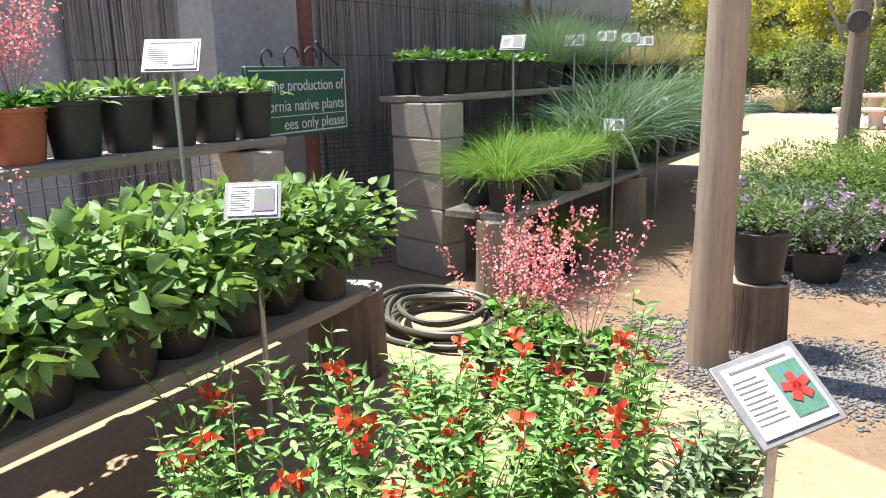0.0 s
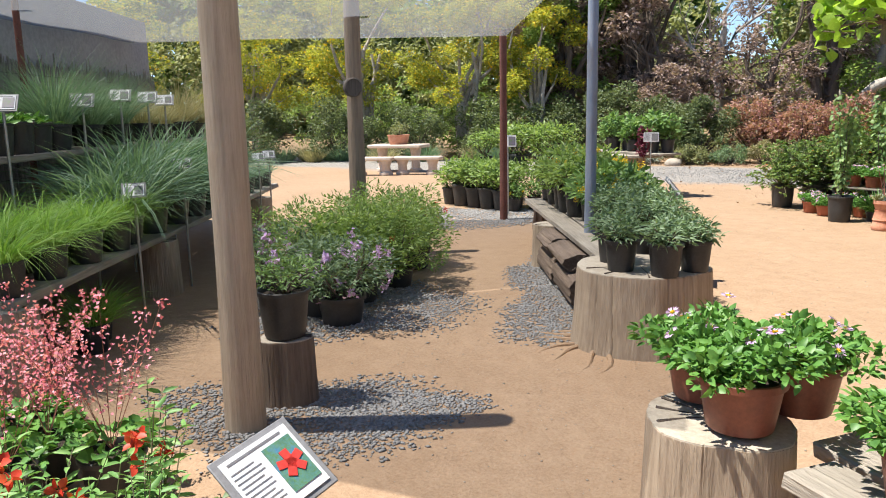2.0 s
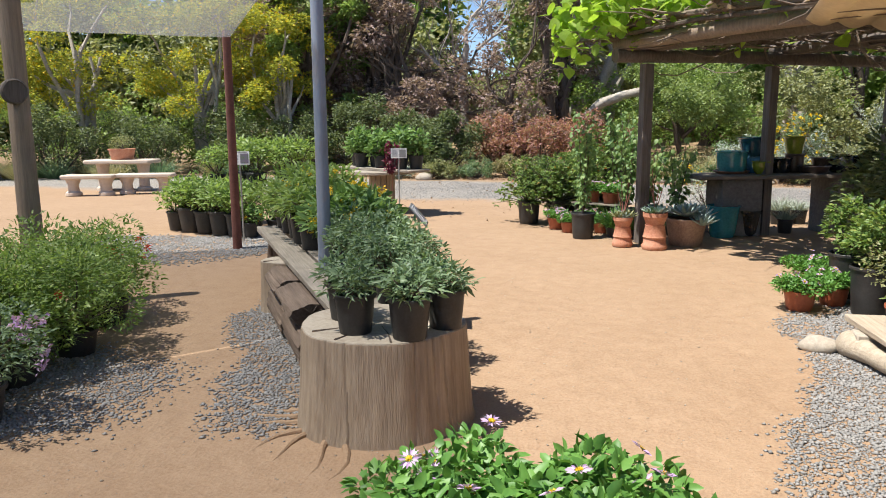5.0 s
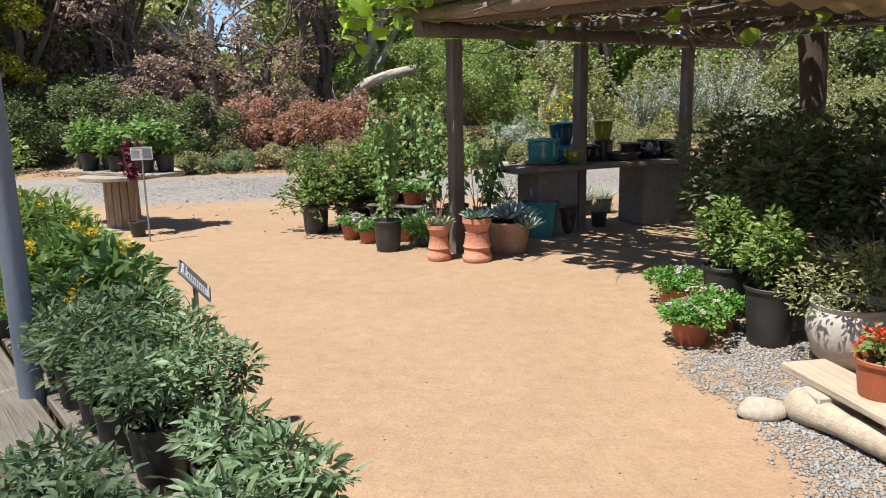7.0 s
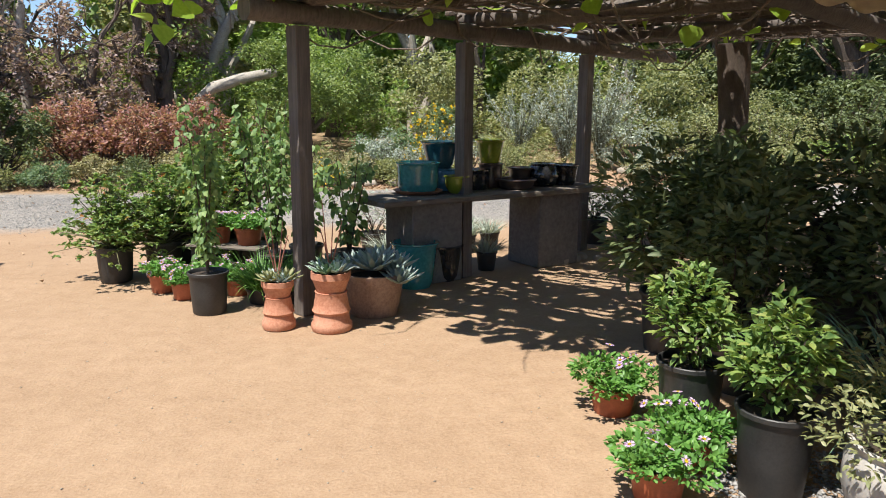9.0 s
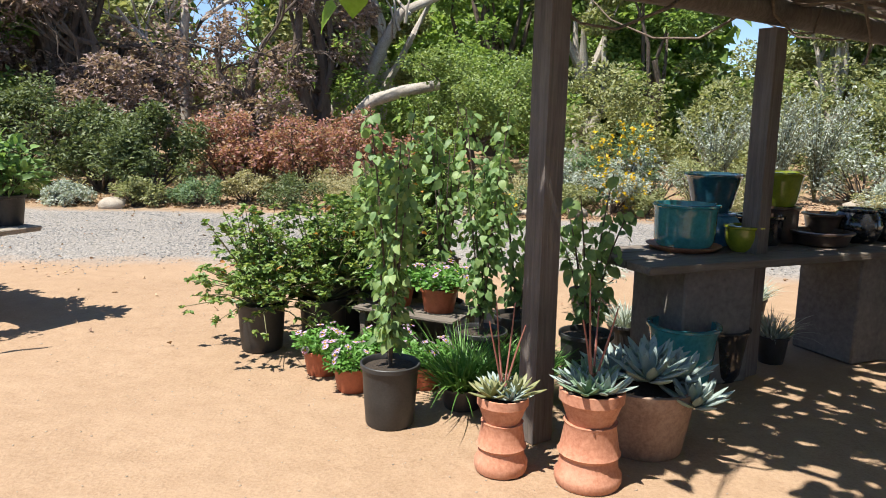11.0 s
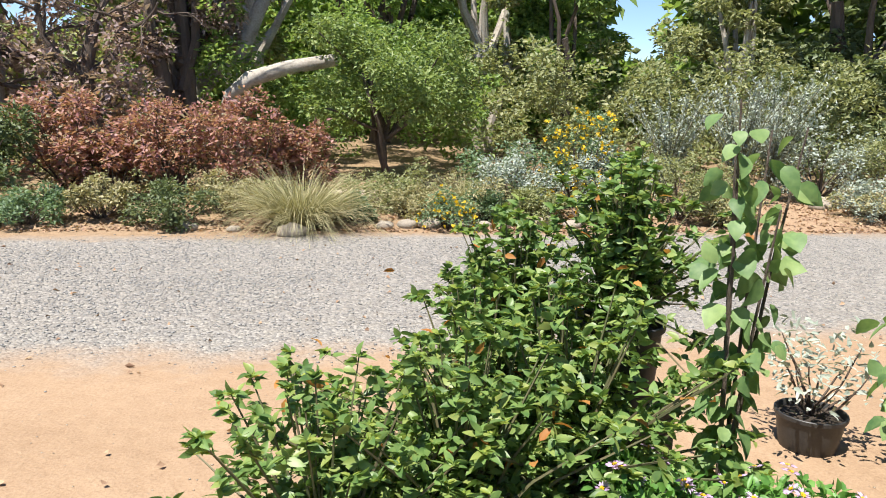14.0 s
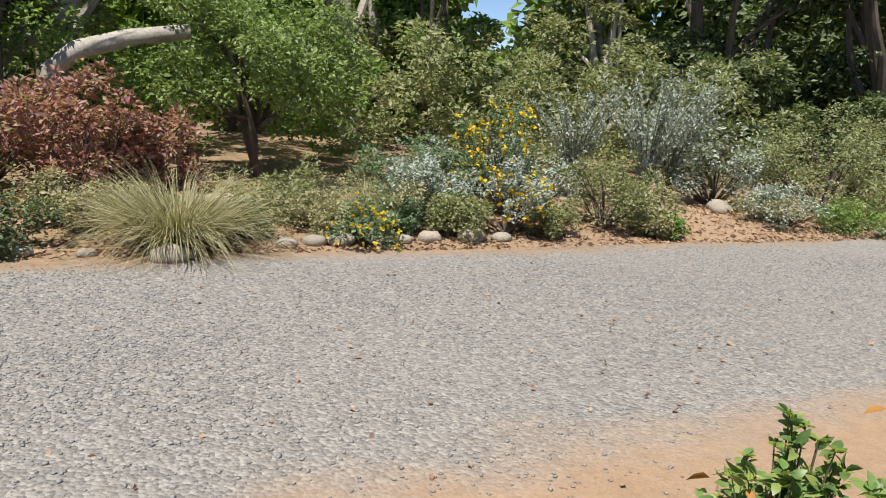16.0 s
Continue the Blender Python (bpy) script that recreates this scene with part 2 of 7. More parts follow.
GREENS = {
    "sage": leafy("sage_leaf", [(0.10, 0.19, 0.045), (0.175, 0.30, 0.075), (0.28, 0.43, 0.125)], 0.55, 0.4),
    "daisy": leafy("daisy_leaf", [(0.064, 0.172, 0.0255), (0.128, 0.296, 0.0446), (0.201, 0.39, 0.0701)], 0.45, 0.3),
    "grey": leafy("grey_green_leaf", [(0.0957, 0.167, 0.0758), (0.176, 0.261, 0.117), (0.271, 0.377, 0.18)], 0.48, 0.40, 0.5),
    "gloss": leafy("glossy_dark_leaf", [(0.075, 0.16, 0.04), (0.14, 0.26, 0.06), (0.23, 0.37, 0.09), (0.34, 0.39, 0.09)], 0.42, 0.38, 0.45),
    "round": leafy("round_leaf", [(0.10, 0.20, 0.06), (0.18, 0.31, 0.10), (0.28, 0.42, 0.14), (0.38, 0.50, 0.17)], 0.5, 0.45, 0.35),
    "monkey": leafy("monkeyflower_leaf", [(0.09, 0.225, 0.045), (0.165, 0.36, 0.075), (0.33, 0.54, 0.15)], 0.5, 0.35),
    "grass": leafy("bright_grass", [(0.144, 0.3, 0.036), (0.24, 0.432, 0.06), (0.36, 0.54, 0.12)], 0.5, 0.4),
    "sedge": leafy("blue_green_sedge", [(0.0955, 0.195, 0.091), (0.177, 0.299, 0.156), (0.3, 0.416, 0.247)], 0.5, 0.35),
    "straw": leafy("straw_grass", [(0.24, 0.24, 0.096), (0.396, 0.372, 0.168), (0.552, 0.48, 0.264)], 0.7, 0.3),
    "vine": leafy("grape_leaf", [(0.20, 0.36, 0.03), (0.34, 0.52, 0.05), (0.46, 0.62, 0.10)], 0.45, 0.62),
    "bush": leafy("bush_leaf", [(0.12, 0.21, 0.048), (0.225, 0.345, 0.08), (0.38, 0.49, 0.13)], 0.48, 0.5, 0.5),
    "dark": leafy("dark_tree_leaf", [(0.075, 0.11, 0.036), (0.135, 0.18, 0.062), (0.22, 0.262, 0.10)], 0.53, 0.35, 0.5),
    "manzanita": leafy("rounded_tree_leaf", [(0.115, 0.18, 0.046), (0.21, 0.30, 0.076), (0.35, 0.42, 0.12)], 0.48, 0.40, 0.5),
    "olive": leafy("olive_leaf", [(0.172, 0.203, 0.0741), (0.286, 0.317, 0.123), (0.443, 0.446, 0.198)], 0.53, 0.40, 0.5),
    "silver": leafy("silver_leaf", [(0.264, 0.308, 0.22), (0.385, 0.44, 0.33), (0.528, 0.572, 0.462)], 0.7, 0.25),
    "brown": leafy("dry_brown_leaf", [(0.20, 0.135, 0.108), (0.36, 0.26, 0.205), (0.54, 0.42, 0.34)], 0.73, 0.35, 0.5),
    "redleaf": leafy("red_bronze_leaf", [(0.20, 0.08, 0.08), (0.46, 0.19, 0.18), (0.56, 0.29, 0.23), (0.58, 0.29, 0.15), (0.30, 0.28, 0.12)], 0.53, 0.40, 0.5),
    "yellowgreen": leafy("yellow_blossom_foliage", [(0.22, 0.29, 0.045), (0.42, 0.45, 0.058), (0.64, 0.58, 0.07)], 0.6, 0.5),
    "yellow": leafy("yellow_petal", [(0.70, 0.45, 0.01), (0.85, 0.62, 0.03)], 0.6, 0.3),
    "red": leafy("red_petal", [(0.50, 0.02, 0.015), (0.70, 0.05, 0.02), (0.75, 0.14, 0.03)], 0.5, 0.3),
    "pink": leafy("coral_pink_petal", [(0.70, 0.15, 0.18), (0.85, 0.28, 0.31), (0.87, 0.46, 0.45)], 0.6, 0.35),
    "lilac": leafy("lilac_petal", [(0.52, 0.30, 0.56), (0.66, 0.44, 0.66), (0.78, 0.60, 0.76)], 0.6, 0.3),
    "stem": leafy("green_stem", [(0.10, 0.13, 0.04), (0.20, 0.16, 0.08)], 0.6, 0.1),
    "blue": leafy("blue_succulent", [(0.192, 0.288, 0.228), (0.312, 0.408, 0.336), (0.432, 0.504, 0.408)], 0.5, 0.15),
    "maroon": leafy("maroon_flower", [(0.09, 0.01, 0.02), (0.18, 0.025, 0.04)], 0.6, 0.2),
}


# ---- making meshes ----
class Geo:
    """Vertices and faces gathered piece by piece."""

    def __init__(self):
        self.v, self.f = [], []

    def add(self, verts, faces, m=None):
        k = len(self.v)
        self.v += [tuple(m @ Vector(p)) for p in verts] if m is not None else [tuple(p) for p in verts]
        self.f += [tuple(i + k for i in f) for f in faces]
        return self

    def box(self, size, m, bevel=0.004):
        x, y, z = (s / 2 for s in size)
        b = min(bevel, x * 0.5, y * 0.5, z * 0.5)
        bm = bmesh.new()
        bmesh.ops.create_cube(bm, size=1, matrix=Matrix.Diagonal((2 * x, 2 * y, 2 * z, 1)))
        if b > 0:
            bmesh.ops.bevel(bm, geom=bm.edges[:], offset=b, segments=1, affect="EDGES")
        bm.verts.index_update()
        self.add([v.co for v in bm.verts], [[v.index for v in f.verts] for f in bm.faces], m)
        bm.free()
        return self

    def lathe(self, profile, m=None, seg=24, wobble=None):
        verts, faces = [], []
        for r, z in profile:
            for i in range(seg):
                a = 2 * math.pi * i / seg
                k = wobble(a, z) if wobble else 1.0
                verts.append((r * k * math.cos(a), r * k * math.sin(a), z))
        for j in range(len(profile) - 1):
            for i in range(seg):
                i2 = (i + 1) % seg
                faces.append((j * seg + i, j * seg + i2, (j + 1) * seg + i2, (j + 1) * seg + i))
        faces.append(tuple(range(seg))[::-1])
        faces.append(tuple((len(profile) - 1) * seg + i for i in range(seg)))
        return self.add(verts, faces, m)

    def tube(self, path, radii, seg=6):
        path = [Vector(p) for p in path]
        if isinstance(radii, (int, float)):
            radii = [radii] * len(path)
        verts, faces = [], []
        for j, p in enumerate(path):
            d = (path[min(j + 1, len(path) - 1)] - path[max(j - 1, 0)]).normalized()
            side = d.cross(Vector((0.31, 0.2, 0.93))).normalized() if abs(d.z) < 0.9 else d.cross(Vector((1, 0.1, 0))).normalized()
            up = side.cross(d)
            for i in range(seg):
                a = 2 * math.pi * i / seg
                verts.append(p + radii[j] * (math.cos(a) * side + math.sin(a) * up))
        for j in range(len(path) - 1):
            for i in range(seg):
                i2 = (i + 1) % seg
                faces.append((j * seg + i, j * seg + i2, (j + 1) * seg + i2, (j + 1) * seg + i))
        faces.append(tuple(range(seg))[::-1])
        faces.append(tuple((len(path) - 1) * seg + i for i in range(seg)))
        return self.add(verts, faces)

    def mesh(self, name, mat, smooth=True):
        me = bpy.data.meshes.new(name)
        me.from_pydata(self.v, [], self.f)
        me.materials.append(mat)
        if smooth:
            me.shade_smooth()
            me.set_sharp_from_angle(angle=radians(38))
        return me


def tri_mesh(name, V, F, mat, smooth=False):
    """A mesh from arrays of corners and triangles."""
    me = bpy.data.meshes.new(name)
    V, F = np.asarray(V, np.float32), np.asarray(F, np.int32)
    me.vertices.add(len(V))
    me.vertices.foreach_set("co", V.ravel())
    me.loops.add(F.size)
    me.loops.foreach_set("vertex_index", F.ravel())
    me.polygons.add(len(F))
    me.polygons.foreach_set("loop_start", np.arange(0, F.size, 3, dtype=np.int32))
    me.materials.append(mat)
    me.update(calc_edges=True)
    if smooth:
        me.shade_smooth()
    return me


def unit(a):
    return a / (np.linalg.norm(a, axis=-1, keepdims=True) + 1e-9)


def leaves(P, D, L, W, rng, curl=0.15, oval=True):
    """Leaves at places P that point along D: corners and triangles."""
    N = len(P)
    D = unit(D)
    R = rng.normal(size=(N, 3)) * 0.6 + (0, 0, 1.0)
    S = unit(np.cross(D, R))
    U = np.cross(S, D)
    L, W = np.broadcast_to(L, N)[:, None], np.broadcast_to(W, N)[:, None]
    if not oval:
        V = np.stack([P, P + D * L * 0.45 + S * W * 0.5 + U * W * 0.18, P + D * L - U * L * curl, P + D * L * 0.45 - S * W * 0.5 + U * W * 0.18], 1)
        T = np.array([[0, 1, 2], [0, 2, 3]])
    else:
        V = np.stack([P, P + D * L * 0.3 + S * W * 0.46 + U * W * 0.12, P + D * L * 0.3 - S * W * 0.46 + U * W * 0.12,
                      P + D * L * 0.7 + S * W * 0.38 + U * (W * 0.1 - L * curl * 0.4), P + D * L * 0.7 - S * W * 0.38 + U * (W * 0.1 - L * curl * 0.4), P + D * L - U * L * curl,
                      P + D * L * 0.5 - U * L * curl * 0.2], 1)
        T = np.array([[0, 1, 6], [0, 6, 2], [1, 3, 6], [2, 6, 4], [3, 5, 6], [4, 6, 5]])
    k = V.shape[1]
    return V.reshape(-1, 3), (T[None] + np.arange(N)[:, None, None] * k).reshape(-1, 3)


def broad_leaves(P, D, L, W, rng, curl=0.3, fold=0.22):
    """Larger leaves with a folded midrib, a pointed tip and a droop."""
    N = len(P)
    D = unit(D)
    S = unit(np.cross(D, rng.normal(size=(N, 3)) * 0.7 + (0, 0, 1.0)))
    U = np.cross(S, D)
    L, W = np.broadcast_to(L, N)[:, None], np.broadcast_to(W, N)[:, None]
    bend = curl * (0.4 + 1.2 * rng.random((N, 1)))
    fold = fold * (0.3 + 1.4 * rng.random((N, 1)))
    wave = 0.12 * rng.normal(size=(N, 1))
    rows = [P]
    for t, w in ((0.12, 0.34), (0.36, 0.5), (0.66, 0.38), (0.86, 0.17)):
        mid = P + D * L * t - U * L * bend * t * t
        rows += [mid + S * W * w + U * W * w * (fold + wave * (t - 0.4)), mid, mid - S * W * w + U * W * w * (fold - wave * (t - 0.4))]
    rows.append(P + D * L - U * L * bend)
    V = np.stack(rows, 1)
    T = [[0, 1, 2], [0, 2, 3]]
    for k in (1, 4, 7):
        T += [[k, k + 3, k + 4], [k, k + 4, k + 1], [k + 1, k + 4, k + 5], [k + 1, k + 5, k + 2]]
    T += [[10, 13, 11], [11, 13, 12]]
    return V.reshape(-1, 3), (np.array(T)[None] + np.arange(N)[:, None, None] * 14).reshape(-1, 3)


def blades(P, D, L, W, rng, droop=0.6, steps=4):
    """Grass blades from P that start along D and bend down."""
    N = len(P)
    D = unit(D)
    side = unit(np.cross(D, rng.normal(size=(N, 3)) * 0.3 + (0, 0, 1)))
    L = np.broadcast_to(L, N)[:, None]
    W = np.broadcast_to(W, N)[:, None]
    bend = (rng.random((N, 1)) * 0.8 + 0.4) * droop
    out = unit(D * (1, 1, 0) + 1e-4)
    rows = []
    for s in range(steps):
        t = s / (steps - 1)
        c = P + D * L * t + (out * 0.35 - np.array([0, 0, 1.0])) * L * bend * t * t
        w = W * (1 - t) * 0.5 + W * 0.03
        rows += [c - side * w, c + side * w]
    V = np.stack(rows, 1)
    T = []
    for s in range(steps - 1):
        a = 2 * s
        T += [[a, a + 1, a + 3], [a, a + 3, a + 2]]
    k = V.shape[1]
    return V.reshape(-1, 3), (np.array(T)[None] + np.arange(N)[:, None, None] * k).reshape(-1, 3)


def joined(chunks):
    V, F, k = [], [], 0
    for v, f in chunks:
        V.append(v)
        F.append(f + k)
        k += len(v)
    return np.concatenate(V), np.concatenate(F)


def in_blobs(n, blobs, rng, shell=0.5):
    """Places in a union of ellipsoids (x, y, z, rx, ry, rz), more of them near the skin, and the way outwards."""
    b = np.asarray(blobs, float)
    vol = np.prod(b[:, 3:], axis=1) ** 0.75
    pick = rng.choice(len(b), n, p=vol / vol.sum())
    d = unit(rng.normal(size=(n, 3)))
    r = rng.random((n, 1)) ** (1 / 3) * (1 - shell) + shell * (1 - 0.35 * rng.random((n, 1)) ** 2)
    return b[pick, :3] + d * r * b[pick, 3:], d


def part(name, data, mat, parent, label="", m=None):
    me = data.mesh(name, mat) if isinstance(data, Geo) else data
    ob = new(name, me)
    ob.parent = parent
    if m is not None:
        ob.matrix_basis = m
    if label:
        ob["label"] = label
    return ob


def thing(name, m, label, category, group="", kind=""):
    ob = new(name)
    ob.empty_display_size = 0.1
    ob.matrix_basis = m
    return tagged(ob, label, category, group, kind)


def put(x, y, z=0.0, turn=0.0, size=1.0):
    return Matrix.Translation((x, y, z)) @ Matrix.Rotation(radians(turn), 4, "Z") @ Matrix.Diagonal((size, size, size, 1))


def seeded(k):
    return np.random.default_rng(k)


# ---- the ground ----
def ground_height(x, y):
    """Level in the yard; beyond the road a low bank that climbs into the trees."""
    h = 0.025 * noise.noise(Vector((x * 0.5, y * 0.5, 0.3))) * (1 if y < 17 else 2)
    if y > 16.6:
        h += 0.10 * min(1.0, (y - 16.6) / 1.2) + 0.05 * max(0.0, y - 19.0)
    return h


def build_ground():
    xs = np.concatenate([np.linspace(-4000, -60, 8), np.linspace(-45, -13, 20), np.linspace(-12, 14, 88), np.linspace(15, 45, 20), np.linspace(60, 4000, 8)])
    ys = np.concatenate([np.linspace(-4000, -60, 8), np.linspace(-40, -9, 16), np.linspace(-8, 26, 110), np.linspace(28, 60, 16), np.linspace(90, 4000, 8)])
    verts = [(x, y, ground_height(x, y) if abs(x) < 50 and -45 < y < 61 else (2.1 if y > 61 else 0.0)) for y in ys for x in xs]
    w = len(xs)
    faces = [(j * w + i, j * w + i + 1, (j + 1) * w + i + 1, (j + 1) * w + i) for j in range(len(ys) - 1) for i in range(w - 1)]
    me = bpy.data.meshes.new("ground")
    me.from_pydata(verts, [], faces)
    me.materials.append(M["ground"])
    me.shade_smooth()
    tagged(new("ground", me), "pale tan decomposed granite yard with a grey gravel road", "ground", "", "structure")


build_ground()


def pebbles(name, spots, n, size, seed, label, mat=None):
    """Loose stones scattered over patches (x, y, rx, ry, turn): one sheet of stuff."""
    rng = seeded(seed)
    base = np.array([(1, 0, 0), (-1, 0, 0), (0, 1, 0), (0, -1, 0), (0, 0, 0.75), (0, 0, -0.5)], float)
    tri = np.array([(0, 2, 4), (2, 1, 4), (1, 3, 4), (3, 0, 4), (2, 0, 5), (1, 2, 5), (3, 1, 5), (0, 3, 5)])
    sp = np.asarray(spots, float)
    area = sp[:, 2] * sp[:, 3]
    pick = rng.choice(len(sp), n, p=area / area.sum())
    a, r = rng.random(n) * 2 * np.pi, np.sqrt(rng.random(n))
    r *= 1 + 0.16 * np.sin(a * 3 + pick) + 0.1 * np.sin(a * 7) + 0.12 * rng.normal(size=n)
    lx, ly = np.cos(a) * r * sp[pick, 2], np.sin(a) * r * sp[pick, 3]
    th = np.radians(sp[pick, 4])
    x, y = sp[pick, 0] + lx * np.cos(th) - ly * np.sin(th), sp[pick, 1] + lx * np.sin(th) + ly * np.cos(th)
    z = np.array([ground_height(p, q) for p, q in zip(x, y)])
    s = size * (0.55 + 0.9 * rng.random(n) ** 2)
    turn = rng.random(n) * 6.3
    V = base[None] * (1 + 0.35 * rng.normal(size=(n, 6, 1)).clip(-1, 1)) * s[:, None, None] * np.stack([np.ones(n), 0.7 + 0.3 * rng.random(n), 0.45 + 0.3 * rng.random(n)], 1)[:, None]
    c, q = np.cos(turn)[:, None], np.sin(turn)[:, None]
    V = np.stack([V[..., 0] * c - V[..., 1] * q, V[..., 0] * q + V[..., 1] * c, V[..., 2]], -1)
    V += np.stack([x, y, z + s * 0.22], 1)[:, None]
    F = tri[None] + np.arange(n)[:, None, None] * 6
    tagged(new(name, tri_mesh(name, V.reshape(-1, 3), F.reshape(-1, 3), mat or M["pebble"])), label, "gravel", "", "stuff")


pebbles("gravel_patch", [(-1.15, -1.15, 0.75, 0.55, 35), (-0.85, -0.85, 0.4, 0.28, 35), (-2.5, 0.5, 0.8, 0.9, 30), (-1.15, 1.15, 0.32, 0.75, 32), (-1.9, 2.4, 0.35, 0.9, 32),
                         (-3.6, 0.9, 0.5, 1.6, 40)], 40000, 0.0125, 3, "blue-grey crushed gravel on bare ground")
pebbles("gravel_patch", [(-5.0, 5.2, 1.8, 1.0, 30)], 11000, 0.017, 8, "blue-grey crushed gravel beside the path")
pebbles("gravel_border", [(2.05, 3.35, 0.32, 0.75, 5), (2.2, 2.4, 0.42, 0.9, -8), (2.5, 4.2, 0.42, 0.5, 0), (2.0, 1.3, 0.42, 0.8, 0)], 17000, 0.0125, 4, "grey pebbles along the edge of the yard")
pebbles("road_gravel", [(-4.5, 13.9, 3.6, 2.2, 0), (-0.5, 14.0, 4.2, 2.3, 1), (4.5, 14.2, 4.0, 2.2, 2)], 29500, 0.0115, 5, "pale grey crushed stone of the road")
pebbles("yard_grit", [(-0.5, 4, 2.6, 4.5, 0), (-1.5, 9.5, 2.6, 2.0, 0), (-0.5, 0, 1.6, 2.6, 20)], 2600, 0.006, 6, "small grit strewn over the yard", M["rock"])


# ---- posts, stumps, boards ----
def post(name, x, y, h, r, mat, label, lean=(0, 0), square=False, seed=1, bottom=0.0):
    th = thing(name, put(x, y, bottom), label, "post")
    g = Geo()
    rnd = random.Random(seed)
    if square:
        prof = [(r, 0), (r * 1.01, h * 0.3), (r * 0.97, h * 0.6), (r, h)]
        g.lathe(prof, Matrix.Rotation(radians(45), 4, "Z"), 4)
    else:
        n = 9
        prof = [(r * (1.08 - 0.12 * i / n + 0.02 * rnd.uniform(-1, 1)), h * i / n) for i in range(n + 1)]
        g.lathe(prof, None, 18, lambda a, z: 1 + 0.03 * math.sin(2 * a + 2 * z) + 0.02 * math.sin(5 * a + z))
    g.v = [(px + lean[0] * pz, py + lean[1] * pz, pz) for px, py, pz in g.v]
    part("shaft", g, mat, th)
    return th


def stump(name, x, y, r, h, mat, label, seed=1, seg=48, rough=0.06, squash=1.0, turn=0.0):
    th = thing(name, put(x, y, -0.02, turn), label, "stump")
    ph = [random.Random(seed * 7 + i).uniform(0, 6.3) for i in range(6)]

    splits = [(random.Random(seed * 31 + i).uniform(0, 6.283), random.Random(seed * 17 + i).uniform(0.004, 0.04)) for i in range(18)]

    def wob(a, z):
        k = 1 + rough * (math.sin(2 * a + ph[0]) + 0.7 * math.sin(3 * a + ph[1]) + 0.4 * math.sin(5 * a + ph[2])) + rough * 0.12 * math.sin(11 * a + ph[3] + z * 2) + rough * 0.07 * math.sin(23 * a + ph[4] + 3 * z)
        for c, deep in splits:
            gap = abs((a - c - 0.12 * z * math.sin(c * 5) + math.pi) % (2 * math.pi) - math.pi)
            k -= deep * max(0.0, 1 - gap / 0.017)
        return k

    g = Geo()
    n = 7
    seg = int(seg * 6)
    g.lathe([(r * (1.09 - 0.10 * (i / n) ** 0.6), h * i / n) for i in range(n + 1)] + [(r * 0.985, h + 0.016)], None, seg, wob)
    g.v = [(vx, vy * squash, vz) for vx, vy, vz in g.v]
    part("side", g, mat, th)
    top = Geo()
    top.lathe([(r * 0.98, h + 0.008), (r * 0.972, h + 0.021), (r * 0.5, h + 0.023), (0.01, h + 0.021)], None, seg, wob)
    top.v = [(vx, vy * squash, vz) for vx, vy, vz in top.v]
    part("cut_top", top, M["cut_wood"], th, "grey weathered sawn top")
    rnd = random.Random(seed)
    for i in range(5):
        a = rnd.uniform(0, 6.28)
        ck = Geo()
        w = wob(a, h)
        pts = [(r * 0.95 * w * math.cos(a) * k, r * 0.95 * w * math.sin(a) * k * squash, h + 0.023) for k in (0.2, 0.6, 0.96)]
        ck.tube([(p[0] + rnd.uniform(-0.012, 0.012), p[1] + rnd.uniform(-0.012, 0.012), p[2]) for p in pts], [0.001, 0.004, 0.007], 4)
        part("drying_crack", ck, M["bark"], th)
    return th


def board(name, a, b, width, thick, mat, label, category="board", seed=0):
    """A plank whose top runs from a to b."""
    a, b = Vector(a), Vector(b)
    d = b - a
    rnd = random.Random(seed)
    n = 8
    g = Geo()
    verts, faces = [], []
    for i in range(n + 1):
        t = i / n
        for y, z in ((-0.5, -1), (0.5, -1), (0.5, 0), (-0.5, 0)):
            verts.append((d.length * t + (rnd.uniform(-0.01, 0.01) if i in (0, n) else 0), y * width + rnd.uniform(-0.006, 0.006), z * thick + rnd.uniform(-0.004, 0.004)))
    for i in range(n):
        for j in range(4):
            k = (j + 1) % 4
            faces.append((i * 4 + j, (i + 1) * 4 + j, (i + 1) * 4 + k, i * 4 + k))
    faces += [(0, 1, 2, 3), (n * 4 + 3, n * 4 + 2, n * 4 + 1, n * 4)]
    ang = math.atan2(d.y, d.x)
    tilt = -math.asin(d.z / d.length)
    g.add(verts, faces)
    ob = new(name, g.mesh(name, mat, False))
    ob.matrix_basis = Matrix.Translation(a) @ Matrix.Rotation(ang, 4, "Z") @ Matrix.Rotation(tilt, 4, "Y")
    bv = ob.modifiers.new("worn_edges", "BEVEL")
    bv.width, bv.segments = 0.006, 1
    return tagged(ob, label, category)


post("wooden_post", -1.25, -1.46, 2.75, 0.088, M["post"], "thick weathered round wooden post standing in gravel", (0.0, 0.0), seed=2)
post2 = post("wooden_post", -4.14, 2.12, 2.75, 0.085, M["brown_post"], "weathered brown wooden post with a round gauge", seed=3)
gauge = Geo()
gauge.lathe([(0.085, -0.03), (0.10, -0.025), (0.10, 0.02), (0.088, 0.03), (0.085, 0.018), (0.01, 0.018)], pose(0.06, -0.08, 1.78, 90, 0, 70), 24)
part("round_gauge", gauge, M["dark_post"], post2, "round wooden dial")
post("steel_pole", -1.36, 2.16, 2.62, 0.045, M["blue_steel"], "blue-grey painted steel pole with worn rusty patches", seed=4)
post("rusted_pole", -4.35, 5.15, 2.6, 0.05, M["rust"], "thin rust-red steel pole holding up the shade cloth", seed=5)
post("rusted_pole", -3.62, -3.02, 2.7, 0.05, M["rust"], "thick rust-red steel pole of the fence gate", seed=6)
